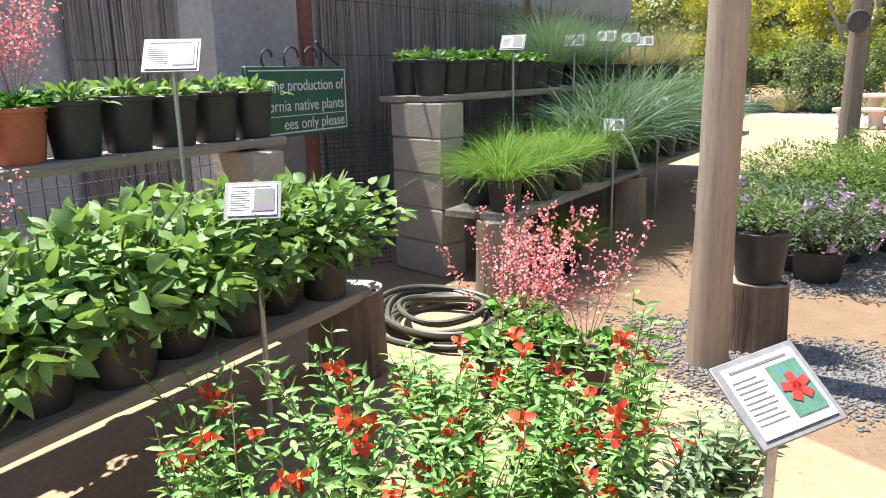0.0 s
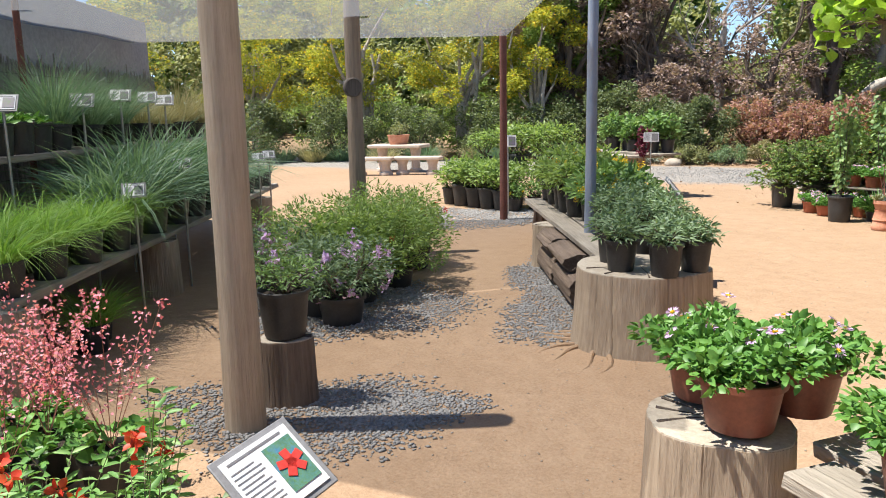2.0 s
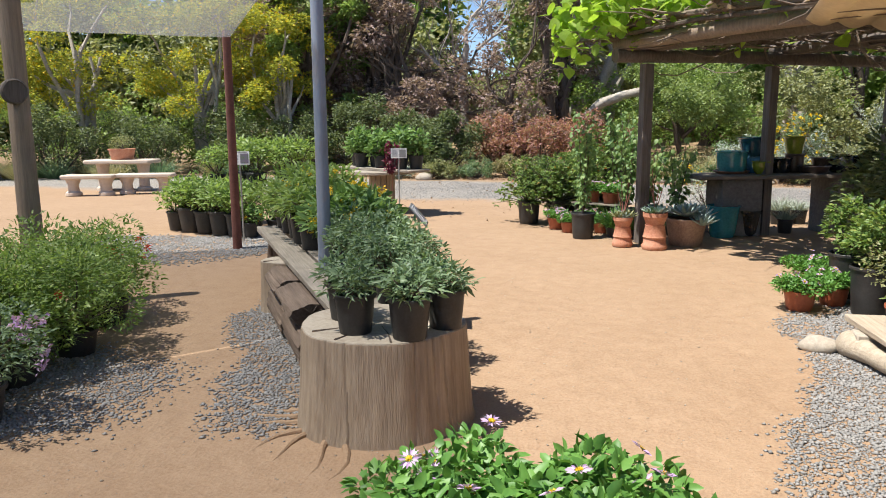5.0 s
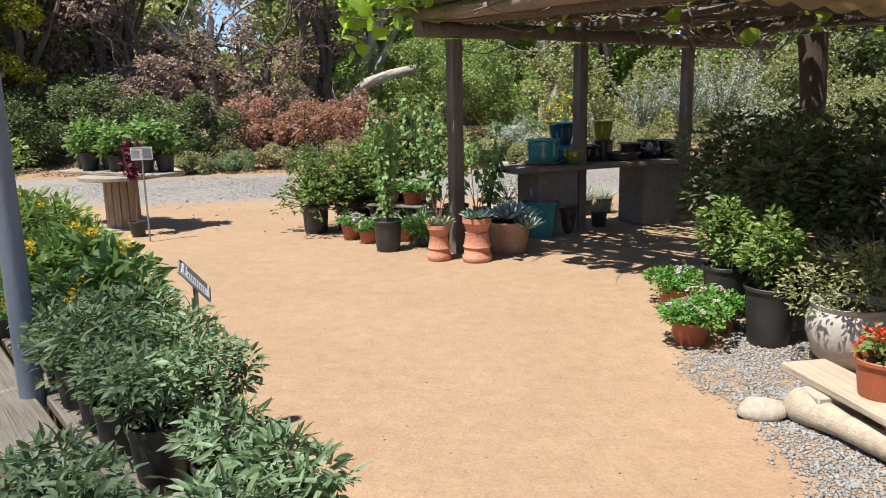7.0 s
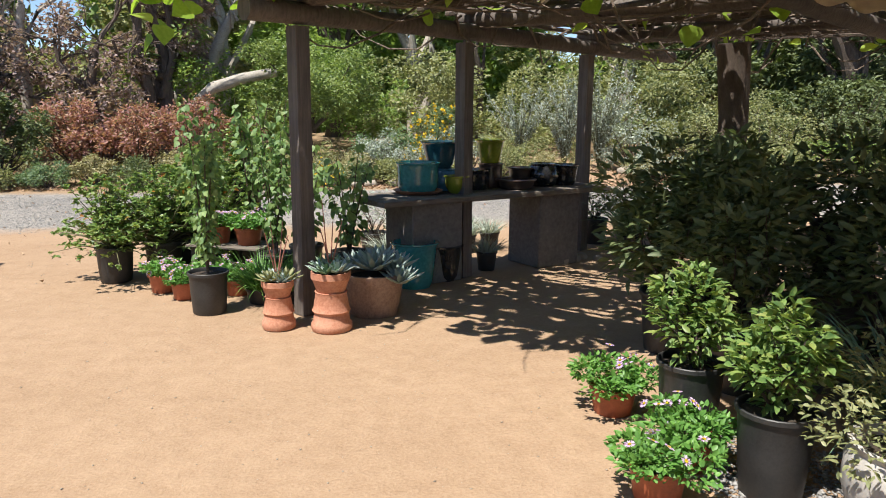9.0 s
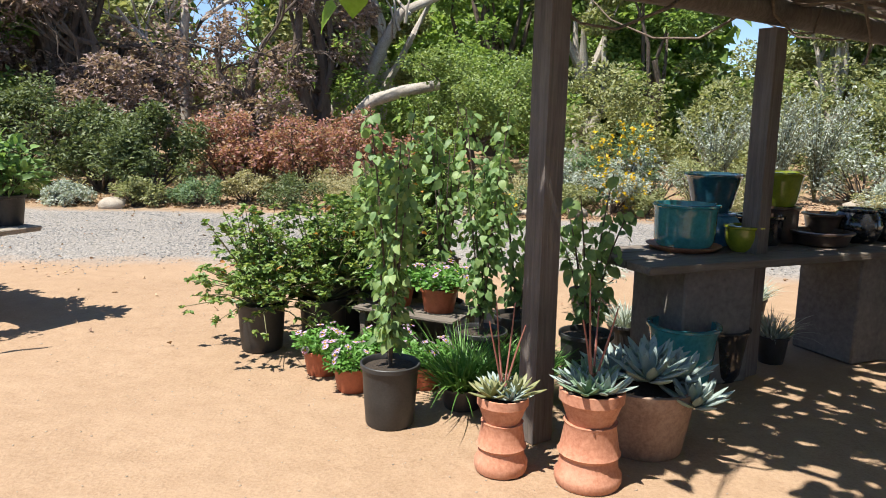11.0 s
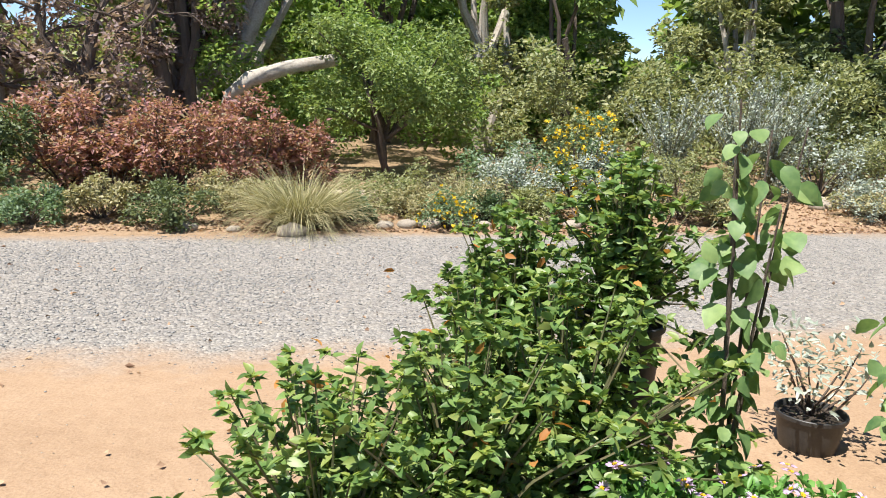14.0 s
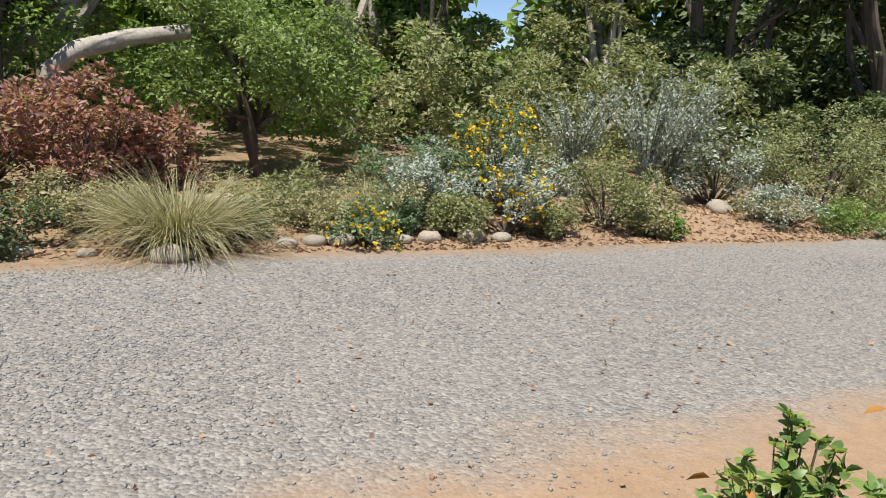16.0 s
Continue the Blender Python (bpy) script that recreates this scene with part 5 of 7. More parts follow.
for k, (x, y, L) in enumerate([(-2.4, 20.2, 2.0), (-0.9, 18.9, 1.4)]):
    g = Geo().tube([(-L / 2, 0, 0.08), (0, 0.05, 0.1), (L / 2, 0, 0.08)], [0.1, 0.11, 0.09], 10)
    tagged(new("fallen_log", g.mesh("fallen_log", M["driftwood"])), "pale fallen log lying on the bank", "log").matrix_basis = put(x, y, ground_height(x, y) - 0.01, 4 - 9 * k)


def leaf_litter():
    rng = seeded(55)
    n = 6500
    x, y = -10 + 19 * rng.random(n), 16.45 + 3.2 * rng.random(n) ** 1.5
    z = np.array([ground_height(a, b) for a, b in zip(x, y)]) + 0.015
    V, F = leaves(np.stack([x, y, z], 1), rng.normal(size=(n, 3)) * (1, 1, 0.15), 0.05 + 0.05 * rng.random(n), 0.03 + 0.03 * rng.random(n), rng, 0.2, False)
    tagged(new("leaf_litter", tri_mesh("leaf_litter", V, F, GREENS["litter"])), "dry tan and orange leaf litter on the bank", "leaves", "", "stuff")
    n = 260
    x, y = -6 + 10 * rng.random(n), 8.5 + 7.5 * rng.random(n)
    V, F = leaves(np.stack([x, y, 0.02 + 0 * x], 1), rng.normal(size=(n, 3)) * (1, 1, 0.1), 0.025 + 0.04 * rng.random(n), 0.02 + 0.02 * rng.random(n), rng, 0.3, False)
    tagged(new("fallen_leaves", tri_mesh("fallen_leaves", V, F, GREENS["litter"])), "scattered dry leaves on the yard and road", "leaves", "", "stuff")


GREENS["litter"] = leafy("dry_litter", [(0.20, 0.12, 0.07), (0.38, 0.24, 0.13), (0.52, 0.36, 0.2)], 0.8, 0.15)
leaf_litter()


# ---- pots and their plants ----
def pot_geo(r, h, lip=0.012, taper=0.78, ribs=0, foot=0.0):
    g = Geo()
    prof = [(r * taper * 0.97, 0.0), (r * taper, 0.008), (r * (taper + (1 - taper) * 0.5), h * 0.5), (r * 0.965, h - lip * 2.2), (r * 0.97, h - lip * 2.0), (r + lip * 0.5, h - lip * 1.8), (r + lip * 0.55, h - 0.003), (r + lip * 0.3, h), (r * 0.985, h), (r * 0.955, h - 0.006), (r * 0.93, h - 0.035)]
    g.lathe(prof, None, 24, (lambda a, z: 1 + 0.012 * math.sin(ribs * a) * (z < h * 0.85)) if ribs else None)
    return g


POTS = {}


def add_pot(th, kind, r, h, lip=0.012, taper=0.78, ribs=0):
    key = (kind, round(r, 3), round(h, 3), ribs)
    if key not in POTS:
        soil = Geo().lathe([(r * 0.94, h - 0.04), (r * 0.92, h - 0.03), (r * 0.5, h - 0.024), (0.01, h - 0.02)], None, 20)
        POTS[key] = (pot_geo(r, h, lip, taper, ribs).mesh("pot", M[kind]), soil.mesh("soil", M["soil"]))
    a, b = POTS[key]
    part("pot", a, None, th)
    part("soil", b, None, th)


def leaf_part(th, name, chunks, mat, label=""):
    V, F = joined(chunks) if isinstance(chunks, list) else chunks
    return part(name, tri_mesh(name, V, F, GREENS[mat], True), None, th, label)


def mound(th, z, r, h, n, leaf, wide, mat, seed, up=0.5, long=1.0, flat=0.9, clumps=10, shape=leaves):
    """A leafy mound of many short shoots above a pot."""
    rng, rnd = seeded(seed), random.Random(seed)
    blobs = [(0, 0, z + h * 0.4, r * 0.6, r * 0.6, h * 0.5)]
    for i in range(clumps):
        a, q = 6.28 * i / clumps + rnd.uniform(-0.3, 0.3), r * rnd.uniform(0.4, 0.78)
        s = r * rnd.uniform(0.26, 0.44)
        blobs.append((q * math.cos(a), q * math.sin(a), z + h * rnd.uniform(0.2, 0.75) * (1 - 0.4 * (q / r) ** 2), s, s, s * flat))
    P, D = in_blobs(n, blobs, rng, 0.6)
    P[:, 2] = np.maximum(P[:, 2], z - 0.05)
    D = (D + rng.normal(size=(n, 3)) * 0.55) * (1, 1, 0.45) + (0, 0, up * 0.45)
    leaf_part(th, "foliage", shape(P, D, leaf * (0.6 + 0.8 * rng.random(n)) * long, leaf * wide * (0.65 + 0.7 * rng.random(n)), rng, 0.24), mat)
    return blobs, rng


FLOWERS = {}


def flower_mesh(kind):
    """One blossom, made once and shared: daisy, head (a dense flower head) or trumpet."""
    if kind not in FLOWERS:
        rng = seeded(len(FLOWERS) + 900)
        shape, mat = kind
        if shape == "daisy":
            a = np.arange(16) * 2 * np.pi / 16
            ring = np.stack([np.cos(a), np.sin(a), 0.12 + 0 * a], 1)
            chunks = [leaves(ring * 0.15, ring, 0.42, 0.16, rng, 0.05, False)]
            b = np.arange(8) * 2 * np.pi / 8
            eye = leaves(np.stack([0 * b, 0 * b, 0.03 + 0 * b], 1), np.stack([np.cos(b), np.sin(b), 0.35 + 0 * b], 1), 0.2, 0.2, rng, 0.2, False)
            k = len(chunks[0][1])
            V, F = joined(chunks + [eye])
        elif shape == "trumpet":
            a = np.arange(5) * 2 * np.pi / 5
            ring = np.stack([np.cos(a), np.sin(a), 0.45 + 0 * a], 1)
            V, F = joined([leaves(ring * 0.08, ring, 0.55, 0.46, rng, 0.18), leaves(np.zeros((5, 3)) - (0, 0, 0.6), ring * (0.2, 0.2, 0) + (0, 0, 1), 0.66, 0.2, rng, 0.0, False)])
            k = len(F)
        else:
            V, F = leaves(rng.normal(size=(22, 3)) * 0.24, rng.normal(size=(22, 3)), 0.4, 0.3, rng, 0.1, False)
            k = len(F)
        me = tri_mesh("flower", V, F, GREENS[mat])
        if k < len(F):
            me.materials.append(GREENS["yellow"])
            idx = np.zeros(len(F), np.int32)
            idx[k:] = 1
            me.polygons.foreach_set("material_index", idx)
        FLOWERS[kind] = me
    return FLOWERS[kind]


def flower(th, kind, place, way, size):
    ob = part("flower", flower_mesh(kind), None, th)
    ob.matrix_basis = Matrix.Translation(Vector(place)) @ Vector(way).to_track_quat("Z", "Y").to_matrix().to_4x4() @ Matrix.Diagonal((size, size, size, 1))


def daisies(th, blobs, rng, n, size, mat="lilac", lift=0.03):
    """Daisies on the skin of a mound."""
    P, D = in_blobs(n * 4, blobs, rng, 1.0)
    keep = np.argsort(-P[:, 2] + 0.1 * rng.random(len(P)))[: n * 2]
    keep = rng.permutation(keep)[:n]
    for p, d in zip(P[keep] + D[keep] * lift + (0, 0, lift), unit(D[keep] + (0, 0, 0.9))):
        flower(th, ("daisy", mat), p, d, size)


def place_all(th, places, sizes=(0.9, 1.1), seed=0, group=""):
    """th stands at the first place; copies of it, turned and sized differently, at the rest."""
    rnd = random.Random(seed)
    if group:
        th["group"] = group
    first = True
    for p in places:
        x, y, z = (*p, 0.0)[:3] if len(p) < 3 else p[:3]
        m = put(x, y, z, rnd.uniform(0, 360), rnd.uniform(*sizes))
        if first:
            th.matrix_basis = m
            first = False
        else:
            copy_thing(th, m)


def at_line(a, d, n, *steps, z=0.0):
    return [tuple((a + d * s + n * off)[:2]) + (z,) for s, off in steps]


# seedlings in black pots on the shelves
def seedling(seed, mat="daisy", kind="black_plastic", label="black nursery pot with a low green seedling", leafn=70):
    th = thing("potted_seedling", put(0, 0), label, "potted plant")
    add_pot(th, kind, 0.115, 0.235, 0.012, 0.80)
    rng = seeded(seed)
    P = np.stack([rng.normal(size=leafn) * 0.045, rng.normal(size=leafn) * 0.045, 0.215 + 0.05 * rng.random(leafn)], 1)
    D = P * (1, 1, 0) * 14 + rng.normal(size=(leafn, 3)) * 0.3 + (0, 0, 0.55)
    leaf_part(th, "foliage", leaves(P, D, 0.05 + 0.04 * rng.random(leafn), 0.035, rng, 0.25), mat)
    tag = Geo().box((0.018, 0.002, 0.09), pose(0.06, 0.02, 0.25, 8, 4, 30), 0.001)
    part("plant_tag", tag, M["white_card"], th, "white plastic plant tag")
    return th


Z3 = Vector((0, 0, 1))
place_all(seedling(1), at_line(S0, U, NB, *[(0.10 + 0.275 * i, 0.10) for i in range(7)], z=1.25), (0.95, 1.05), 1, "seedling pots on the shelf")
place_all(seedling(2, "sage", "black_plastic", "black nursery pot with a light green seedling"), at_line(S0, U, NB, *[(0.22 + 0.275 * i, 0.36) for i in range(7)], z=1.25), (0.95, 1.05), 2, "seedling pots on the shelf")
place_all(seedling(3, "sage"), at_line(T0, V2, N2, *[(0.95 + 0.265 * i, 0.12) for i in range(5)], z=1.08), (1.0, 1.06), 3, "seedling pots on the gate shelf")
place_all(seedling(4, "daisy", "orange_plastic", "terracotta-coloured plastic pot of scalloped leaves", 110), at_line(T0, V2, N2, (0.69, 0.1), (0.4, 0.12), z=1.08), (0.95, 1.0), 4)


# grasses
def grass_pot(seed, mat, h, n, w, droop, label, pot_r=0.11, pot_h=0.2, spread=0.75):
    th = thing("potted_grass", put(0, 0), label, "potted grass")
    add_pot(th, "black_plastic", pot_r, pot_h)
    rng = seeded(seed)
    a, q = rng.random(n) * 6.283, np.sqrt(rng.random(n))
    P = np.stack([np.cos(a) * q * pot_r * 0.8, np.sin(a) * q * pot_r * 0.8, np.full(n, pot_h - 0.03)], 1)
    D = np.stack([np.cos(a) * q * spread, np.sin(a) * q * spread, np.ones(n)], 1) + rng.normal(size=(n, 3)) * 0.16
    ob = leaf_part(th, "blades", blades(P, D, h * (0.55 + 0.6 * rng.random(n)), w, rng, droop, 5), mat)
    ob["kind"] = "stuff"
    return th


FINE = "black pot of fine bright green bunch grass"
place_all(grass_pot(11, "grass", 0.52, 440, 0.0065, 0.75, FINE), at_line(P0, U, NB, *[(0.12 + 0.24 * i, 0.1 + 0.22 * (i % 2)) for i in range(7)], *[(0.25 + 0.3 * i, 0.36) for i in range(4)], z=0.55), (0.9, 1.12), 11, "grass pots on the bench")
SEDGE = "black pot of arching blue-green sedge"
place_all(grass_pot(12, "sedge", 0.92, 260, 0.016, 0.72, SEDGE), at_line(P0, U, NB, *[(1.85 + 0.27 * i, 0.12 + 0.24 * (i % 2)) for i in range(10)], *[(2.0 + 0.4 * i, 0.42) for i in range(6)], z=0.55), (0.9, 1.2), 12, "grass pots on the bench")
place_all(grass_pot(13, "sedge", 0.8, 480, 0.005, 0.5, "black pot of tall wispy grass"), at_line(S0, U, NB, *[(2.15 + 0.3 * i, 0.14 + 0.2 * (i % 2)) for i in range(6)], z=1.25), (0.9, 1.15), 13, "grass pots on the shelf")
place_all(grass_pot(14, "straw", 0.5, 380, 0.005, 0.5, "black pot of thin olive grass"), at_line(S0, U, NB, *[(4.0 + 0.32 * i, 0.14 + 0.2 * (i % 2)) for i in range(7)], z=1.25), (0.85, 1.1), 14, "grass pots on the shelf")
place_all(grass_pot(15, "sedge", 0.34, 200, 0.007, 0.5, "small black pot of green grass"), at_line(P0, U, NB, *[(4.6 + 0.25 * i, 0.12 + 0.22 * (i % 2)) for i in range(9)], z=0.55), (0.9, 1.1), 15, "grass pots on the bench")
place_all(grass_pot(16, "grass", 0.45, 420, 0.005, 0.7, "black pot of bright grass under the bench"), [(-3.05, -1.35, 0), (-3.3, -1.2, 0)], (0.95, 1.05), 16)
place_all(grass_pot(17, "straw", 0.75, 300, 0.006, 0.3, "tall dry tan grass in a black pot"), at_line(S0, U, NB, (5.6, 0.3), (5.9, 0.2), z=1.25), (0.95, 1.1), 17)


# sage on the plank bench
def sage(seed):
    th = thing("potted_sage", put(0, 0), "black pot of broad-leaved light green sage", "potted plant")
    add_pot(th, "black_plastic", 0.11, 0.2)
    mound(th, 0.14, 0.31, 0.38, 560, 0.072, 0.52, "sage", seed, 0.3, 1.0, 0.9, 14, broad_leaves)
    g, rnd = Geo(), random.Random(seed)
    for i in range(9):
        a = rnd.uniform(0, 6.28)
        r = rnd.uniform(0.08, 0.24)
        limb(g, (0, 0, 0.17), (r * math.cos(a), r * math.sin(a), rnd.uniform(0.35, 0.5)), 0.006, 0.003, rnd, 0.1, 5)
    part("shootwork", g, GREENS["stem"], th)["kind"] = "stuff"
    return th


SG = [(0.08 + 0.26 * i, 0.10 + 0.05 * (i % 2)) for i in range(7)] + [(0.2 + 0.27 * i, 0.38) for i in range(6)]
place_all(sage(21), at_line(B0, V2, N2, *SG[:5], z=0.45), (0.95, 1.12), 21, "sage pots on the bench")
place_all(sage(22), at_line(B0, V2, N2, *SG[5:], z=0.45), (0.9, 1.15), 22, "sage pots on the bench")


# red monkeyflowers by the path
def monkeyflower(seed, label, stems=24, h=0.5, flowers=6, mat="monkey", petal="red"):
    th = thing("potted_monkeyflower", put(0, 0), label, "potted plant")
    add_pot(th, "black_plastic", 0.10, 0.19)
    rng, rnd = seeded(seed), random.Random(seed)
    g, chunks, tips = Geo(), [], []
    for i in range(stems):
        a, lean = rnd.uniform(0, 6.28), rnd.uniform(0.05, 0.75)
        L = h * rnd.uniform(0.6, 1.1)
        pts = [Vector((math.cos(a) * lean * L * t * 0.75 + 0.02 * math.sin(4 * t + i), math.sin(a) * lean * L * t * 0.75 + 0.02 * math.cos(5 * t + i), 0.16 + L * t)) for t in (0, 0.25, 0.5, 0.75, 1)]
        g.tube(pts, [0.004, 0.0035, 0.003, 0.0025, 0.0015], 4)
        for t in np.arange(0.15, 1.02, 0.09):
            j = min(3, int(t * 4))
            p = np.array(pts[j].lerp(pts[j + 1], min(1, t * 4 - j)))
            b = rnd.uniform(0, 6.28)
            for s in (0, math.pi):
                d = np.array([[math.cos(b + s), math.sin(b + s), 0.45 - 0.3 * (1 - t)]])
                chunks.append(leaves(p[None], d, 0.085 * (1.15 - 0.5 * t), 0.019, rng, 0.3))
        tips.append(pts[-1] if rnd.random() < 0.5 else pts[3])
    part("stemwork", g, GREENS["stem"], th)["kind"] = "stuff"
    leaf_part(th, "foliage", chunks, mat)
    rnd.shuffle(tips)
    for p in (tips * 3)[:flowers]:
        flower(th, ("trumpet", petal), np.array(p) + rng.normal(size=3) * 0.03, unit(rng.normal(size=3) + (0, 0, 0.2)), 0.064)
    return th


MF = "leafy monkeyflower with scarlet blooms in a black pot"
place_all(monkeyflower(31, MF), [(-0.42, -2.72, 0), (-0.12, -2.78, 0), (-0.62, -3.0, 0), (-0.32, -3.02, 0), (0.02, -3.08, 0)], (0.88, 1.02), 31, "monkeyflower pots by the path")
place_all(monkeyflower(32, MF, 16, 0.62, 6), [(-0.22, -2.52, 0), (0.0, -3.35, 0), (-0.42, -3.32, 0), (0.12, -2.72, 0), (-0.12, -3.75, 0), (0.22, -3.58, 0), (-0.48, -3.68, 0), (0.3, -3.22, 0)], (0.85, 1.0), 32, "monkeyflower pots by the path")
place_all(monkeyflower(33, "small twiggy green shrub in a black pot", 30, 0.33, 0 + 2, "grey"), [(0.1, -2.42, 0), (0.26, -2.62, 0)], (0.9, 1.0), 33)


# coral bells
def coral_bells(seed, stalks=8, h=0.58, kind="black_plastic", label="coral bells with tall sprays of tiny pink flowers"):
    th = thing("coral_bells", put(0, 0), label, "potted plant")
    add_pot(th, kind, 0.12, 0.2)
    rng, rnd = seeded(seed), random.Random(seed)
    n = 90
    a, q = rng.random(n) * 6.28, np.sqrt(rng.random(n))
    P = np.stack([np.cos(a) * q * 0.14, np.sin(a) * q * 0.14, 0.2 + 0.08 * rng.random(n)], 1)
    leaf_part(th, "foliage", leaves(P, np.stack([np.cos(a), np.sin(a), 0.4 + 0 * a], 1), 0.055, 0.055, rng, 0.2), "daisy")
    g, fl = Geo(), []
    for i in range(stalks):
        a, lean = rnd.uniform(0, 6.28), rnd.uniform(0.1, 0.7)
        L = h * rnd.uniform(0.75, 1.1)
        pts = [Vector((math.cos(a) * lean * L * t, math.sin(a) * lean * L * t, 0.2 + L * t)) for t in (0, 0.35, 0.7, 1)]
        g.tube(pts, [0.0017, 0.0014, 0.0012, 0.0008], 4)
        k = 64
        t = np.clip(0.45 + 0.55 * rng.integers(0, 9, k) / 8 + 0.012 * rng.normal(size=k), 0.4, 1.02)
        base = np.array([np.array(pts[0].lerp(pts[-1], float(q))) for q in t])
        off = rng.normal(size=(k, 3)) * 0.013 * (1.45 - t)[:, None] * 2
        fl.append(leaves(base + off, rng.normal(size=(k, 3)), 0.017, 0.014, rng, 0.1, False))
    part("stalkwork", g, GREENS["pinkstem"], th)["kind"] = "stuff"
    leaf_part(th, "flower_spray", fl, "pink", "coral pink flower sprays")["kind"] = "stuff"
    return th


GREENS["pinkstem"] = leafy("reddish_stalk", [(0.25, 0.09, 0.06), (0.38, 0.16, 0.10)], 0.6, 0.1)
place_all(coral_bells(41), [(-1.42, -2.3, 0), (-1.08, -2.2, 0), (-1.25, -2.52, 0), (-1.7, -2.25, 0)], (0.95, 1.08), 41, "coral bells by the hose")
place_all(coral_bells(42, 18, 0.56, "orange_plastic", "coral bells with red-pink sprays in an orange pot"), at_line(T0, V2, N2, (0.76, 0.21), z=1.08) + [(-0.75, -4.45, 0.45)], (0.95, 1.0), 42)


# mixed pots in the middle of the path
def mixed_pot(seed, mat, r, h, n, leaf, wide, label, blooms=None, pot_r=0.13, pot_h=0.24, kind="black_plastic", name="potted_shrub", ribs=0):
    th = thing(name, put(0, 0), label, "potted plant")
    add_pot(th, kind, pot_r, pot_h, 0.012, 0.8, ribs)
    blobs, rng = mound(th, pot_h, r, h, n, leaf, wide, mat, seed, 0.5, 1.0, 1.0, 12)
    g, rnd = Geo(), random.Random(seed)
    for bl in blobs[1:]:
        limb(g, (0, 0, pot_h - 0.04), bl[:3], 0.008, 0.003, rnd, 0.1, 5)
    part("twigwork", g, M["bark"], th)["kind"] = "stuff"
    if blooms:
        bm_, bn, bs = blooms
        P, D = in_blobs(bn, blobs, rng, 1.0)
        for p, d in zip(P + D * 0.03, D):
            flower(th, ("head", bm_), p, d, bs)
    return th


place_all(mixed_pot(51, "bush", 0.46, 0.72, 4600, 0.036, 0.36, "tall bushy grey-green shrub in a black pot", None, 0.13, 0.16), [(-2.9, 0.85, 0), (-3.25, 1.45, 0), (-2.72, 1.2, 0), (-3.0, 0.4, 0)], (0.98, 1.1), 51, "pots in the path bed")
place_all(mixed_pot(52, "bush", 0.36, 0.5, 2500, 0.034, 0.38, "bushy green plant with small red flowers", ("red", 9, 0.045), 0.13, 0.16), [(-2.58, 0.62, 0), (-3.5, 2.1, 0), (-3.15, 1.9, 0)], (1.1, 1.2), 52, "pots in the path bed")
place_all(mixed_pot(53, "grey", 0.33, 0.38, 2000, 0.032, 0.32, "sprawling plant with lilac flower heads", ("lilac", 16, 0.06), 0.13, 0.16), [(-2.55, 0.15, 0), (-2.95, 0.1, 0), (-2.25, 0.1, 0)], (1.05, 1.2), 53, "pots in the path bed")
place_all(mixed_pot(54, "sage", 0.2, 0.2, 420, 0.04, 0.3, "ribbed black pot of fresh green seedlings", None, 0.135, 0.25, "black_plastic", "potted_seedling", 22), [(-1.37, -1.10, 0.36)], (1, 1), 54)


# the plank bench beside the yard
BA, BD, BN = Vector((-0.56, 1.16, 0)), Vector((-0.66, 0.75, 0)).normalized(), Vector((0.75, 0.66, 0)).normalized()
for k, off in ((0, -0.03), (1, 0.2), (2, 0.44)):
    a = BA + BN * off + BD * (0.22 if k else 0.0)
    board("bench_board", a + Z3 * 0.47, a + BD * 3.9 + Z3 * 0.47, 0.2, 0.05, M["grey_board_x"], "long grey weathered plank bench full of pots", "bench", 30 + k)


def bench_log(x, y, h, turn, seed, label):
    th = thing("bench_log", put(x, y, 0, turn), label, "log")
    g = Geo()
    rnd = random.Random(seed)
    g.lathe([(0.2, 0), (0.21, h * 0.3), (0.195, h * 0.7), (0.2, h)], None, 36, lambda a, z: 1 + 0.1 * math.sin(3 * a + seed) + 0.05 * math.sin(8 * a + 4 * z) + 0.03 * math.sin(21 * a))
    part("log", g, M["stump_dark"], th)
    for i in range(12):
        a = 6.28 * i / 12 + rnd.uniform(-0.2, 0.2)
        st = Geo().box((0.09, 0.03, h * rnd.uniform(0.4, 0.85)), pose(0.2 * math.cos(a), 0.2 * math.sin(a), h * 0.5 + rnd.uniform(-0.04, 0.04), 0, 0, math.degrees(a) + 90), 0.008)
        part("bark_strip", st, M["stump_dark"], th)


for s in (0.35, 1.7, 3.0, 3.9):
    p = BA + BD * s + BN * 0.2
    bench_log(p.x, p.y, 0.415, 20 * s, int(s * 10), "cracked dark log holding up the bench")



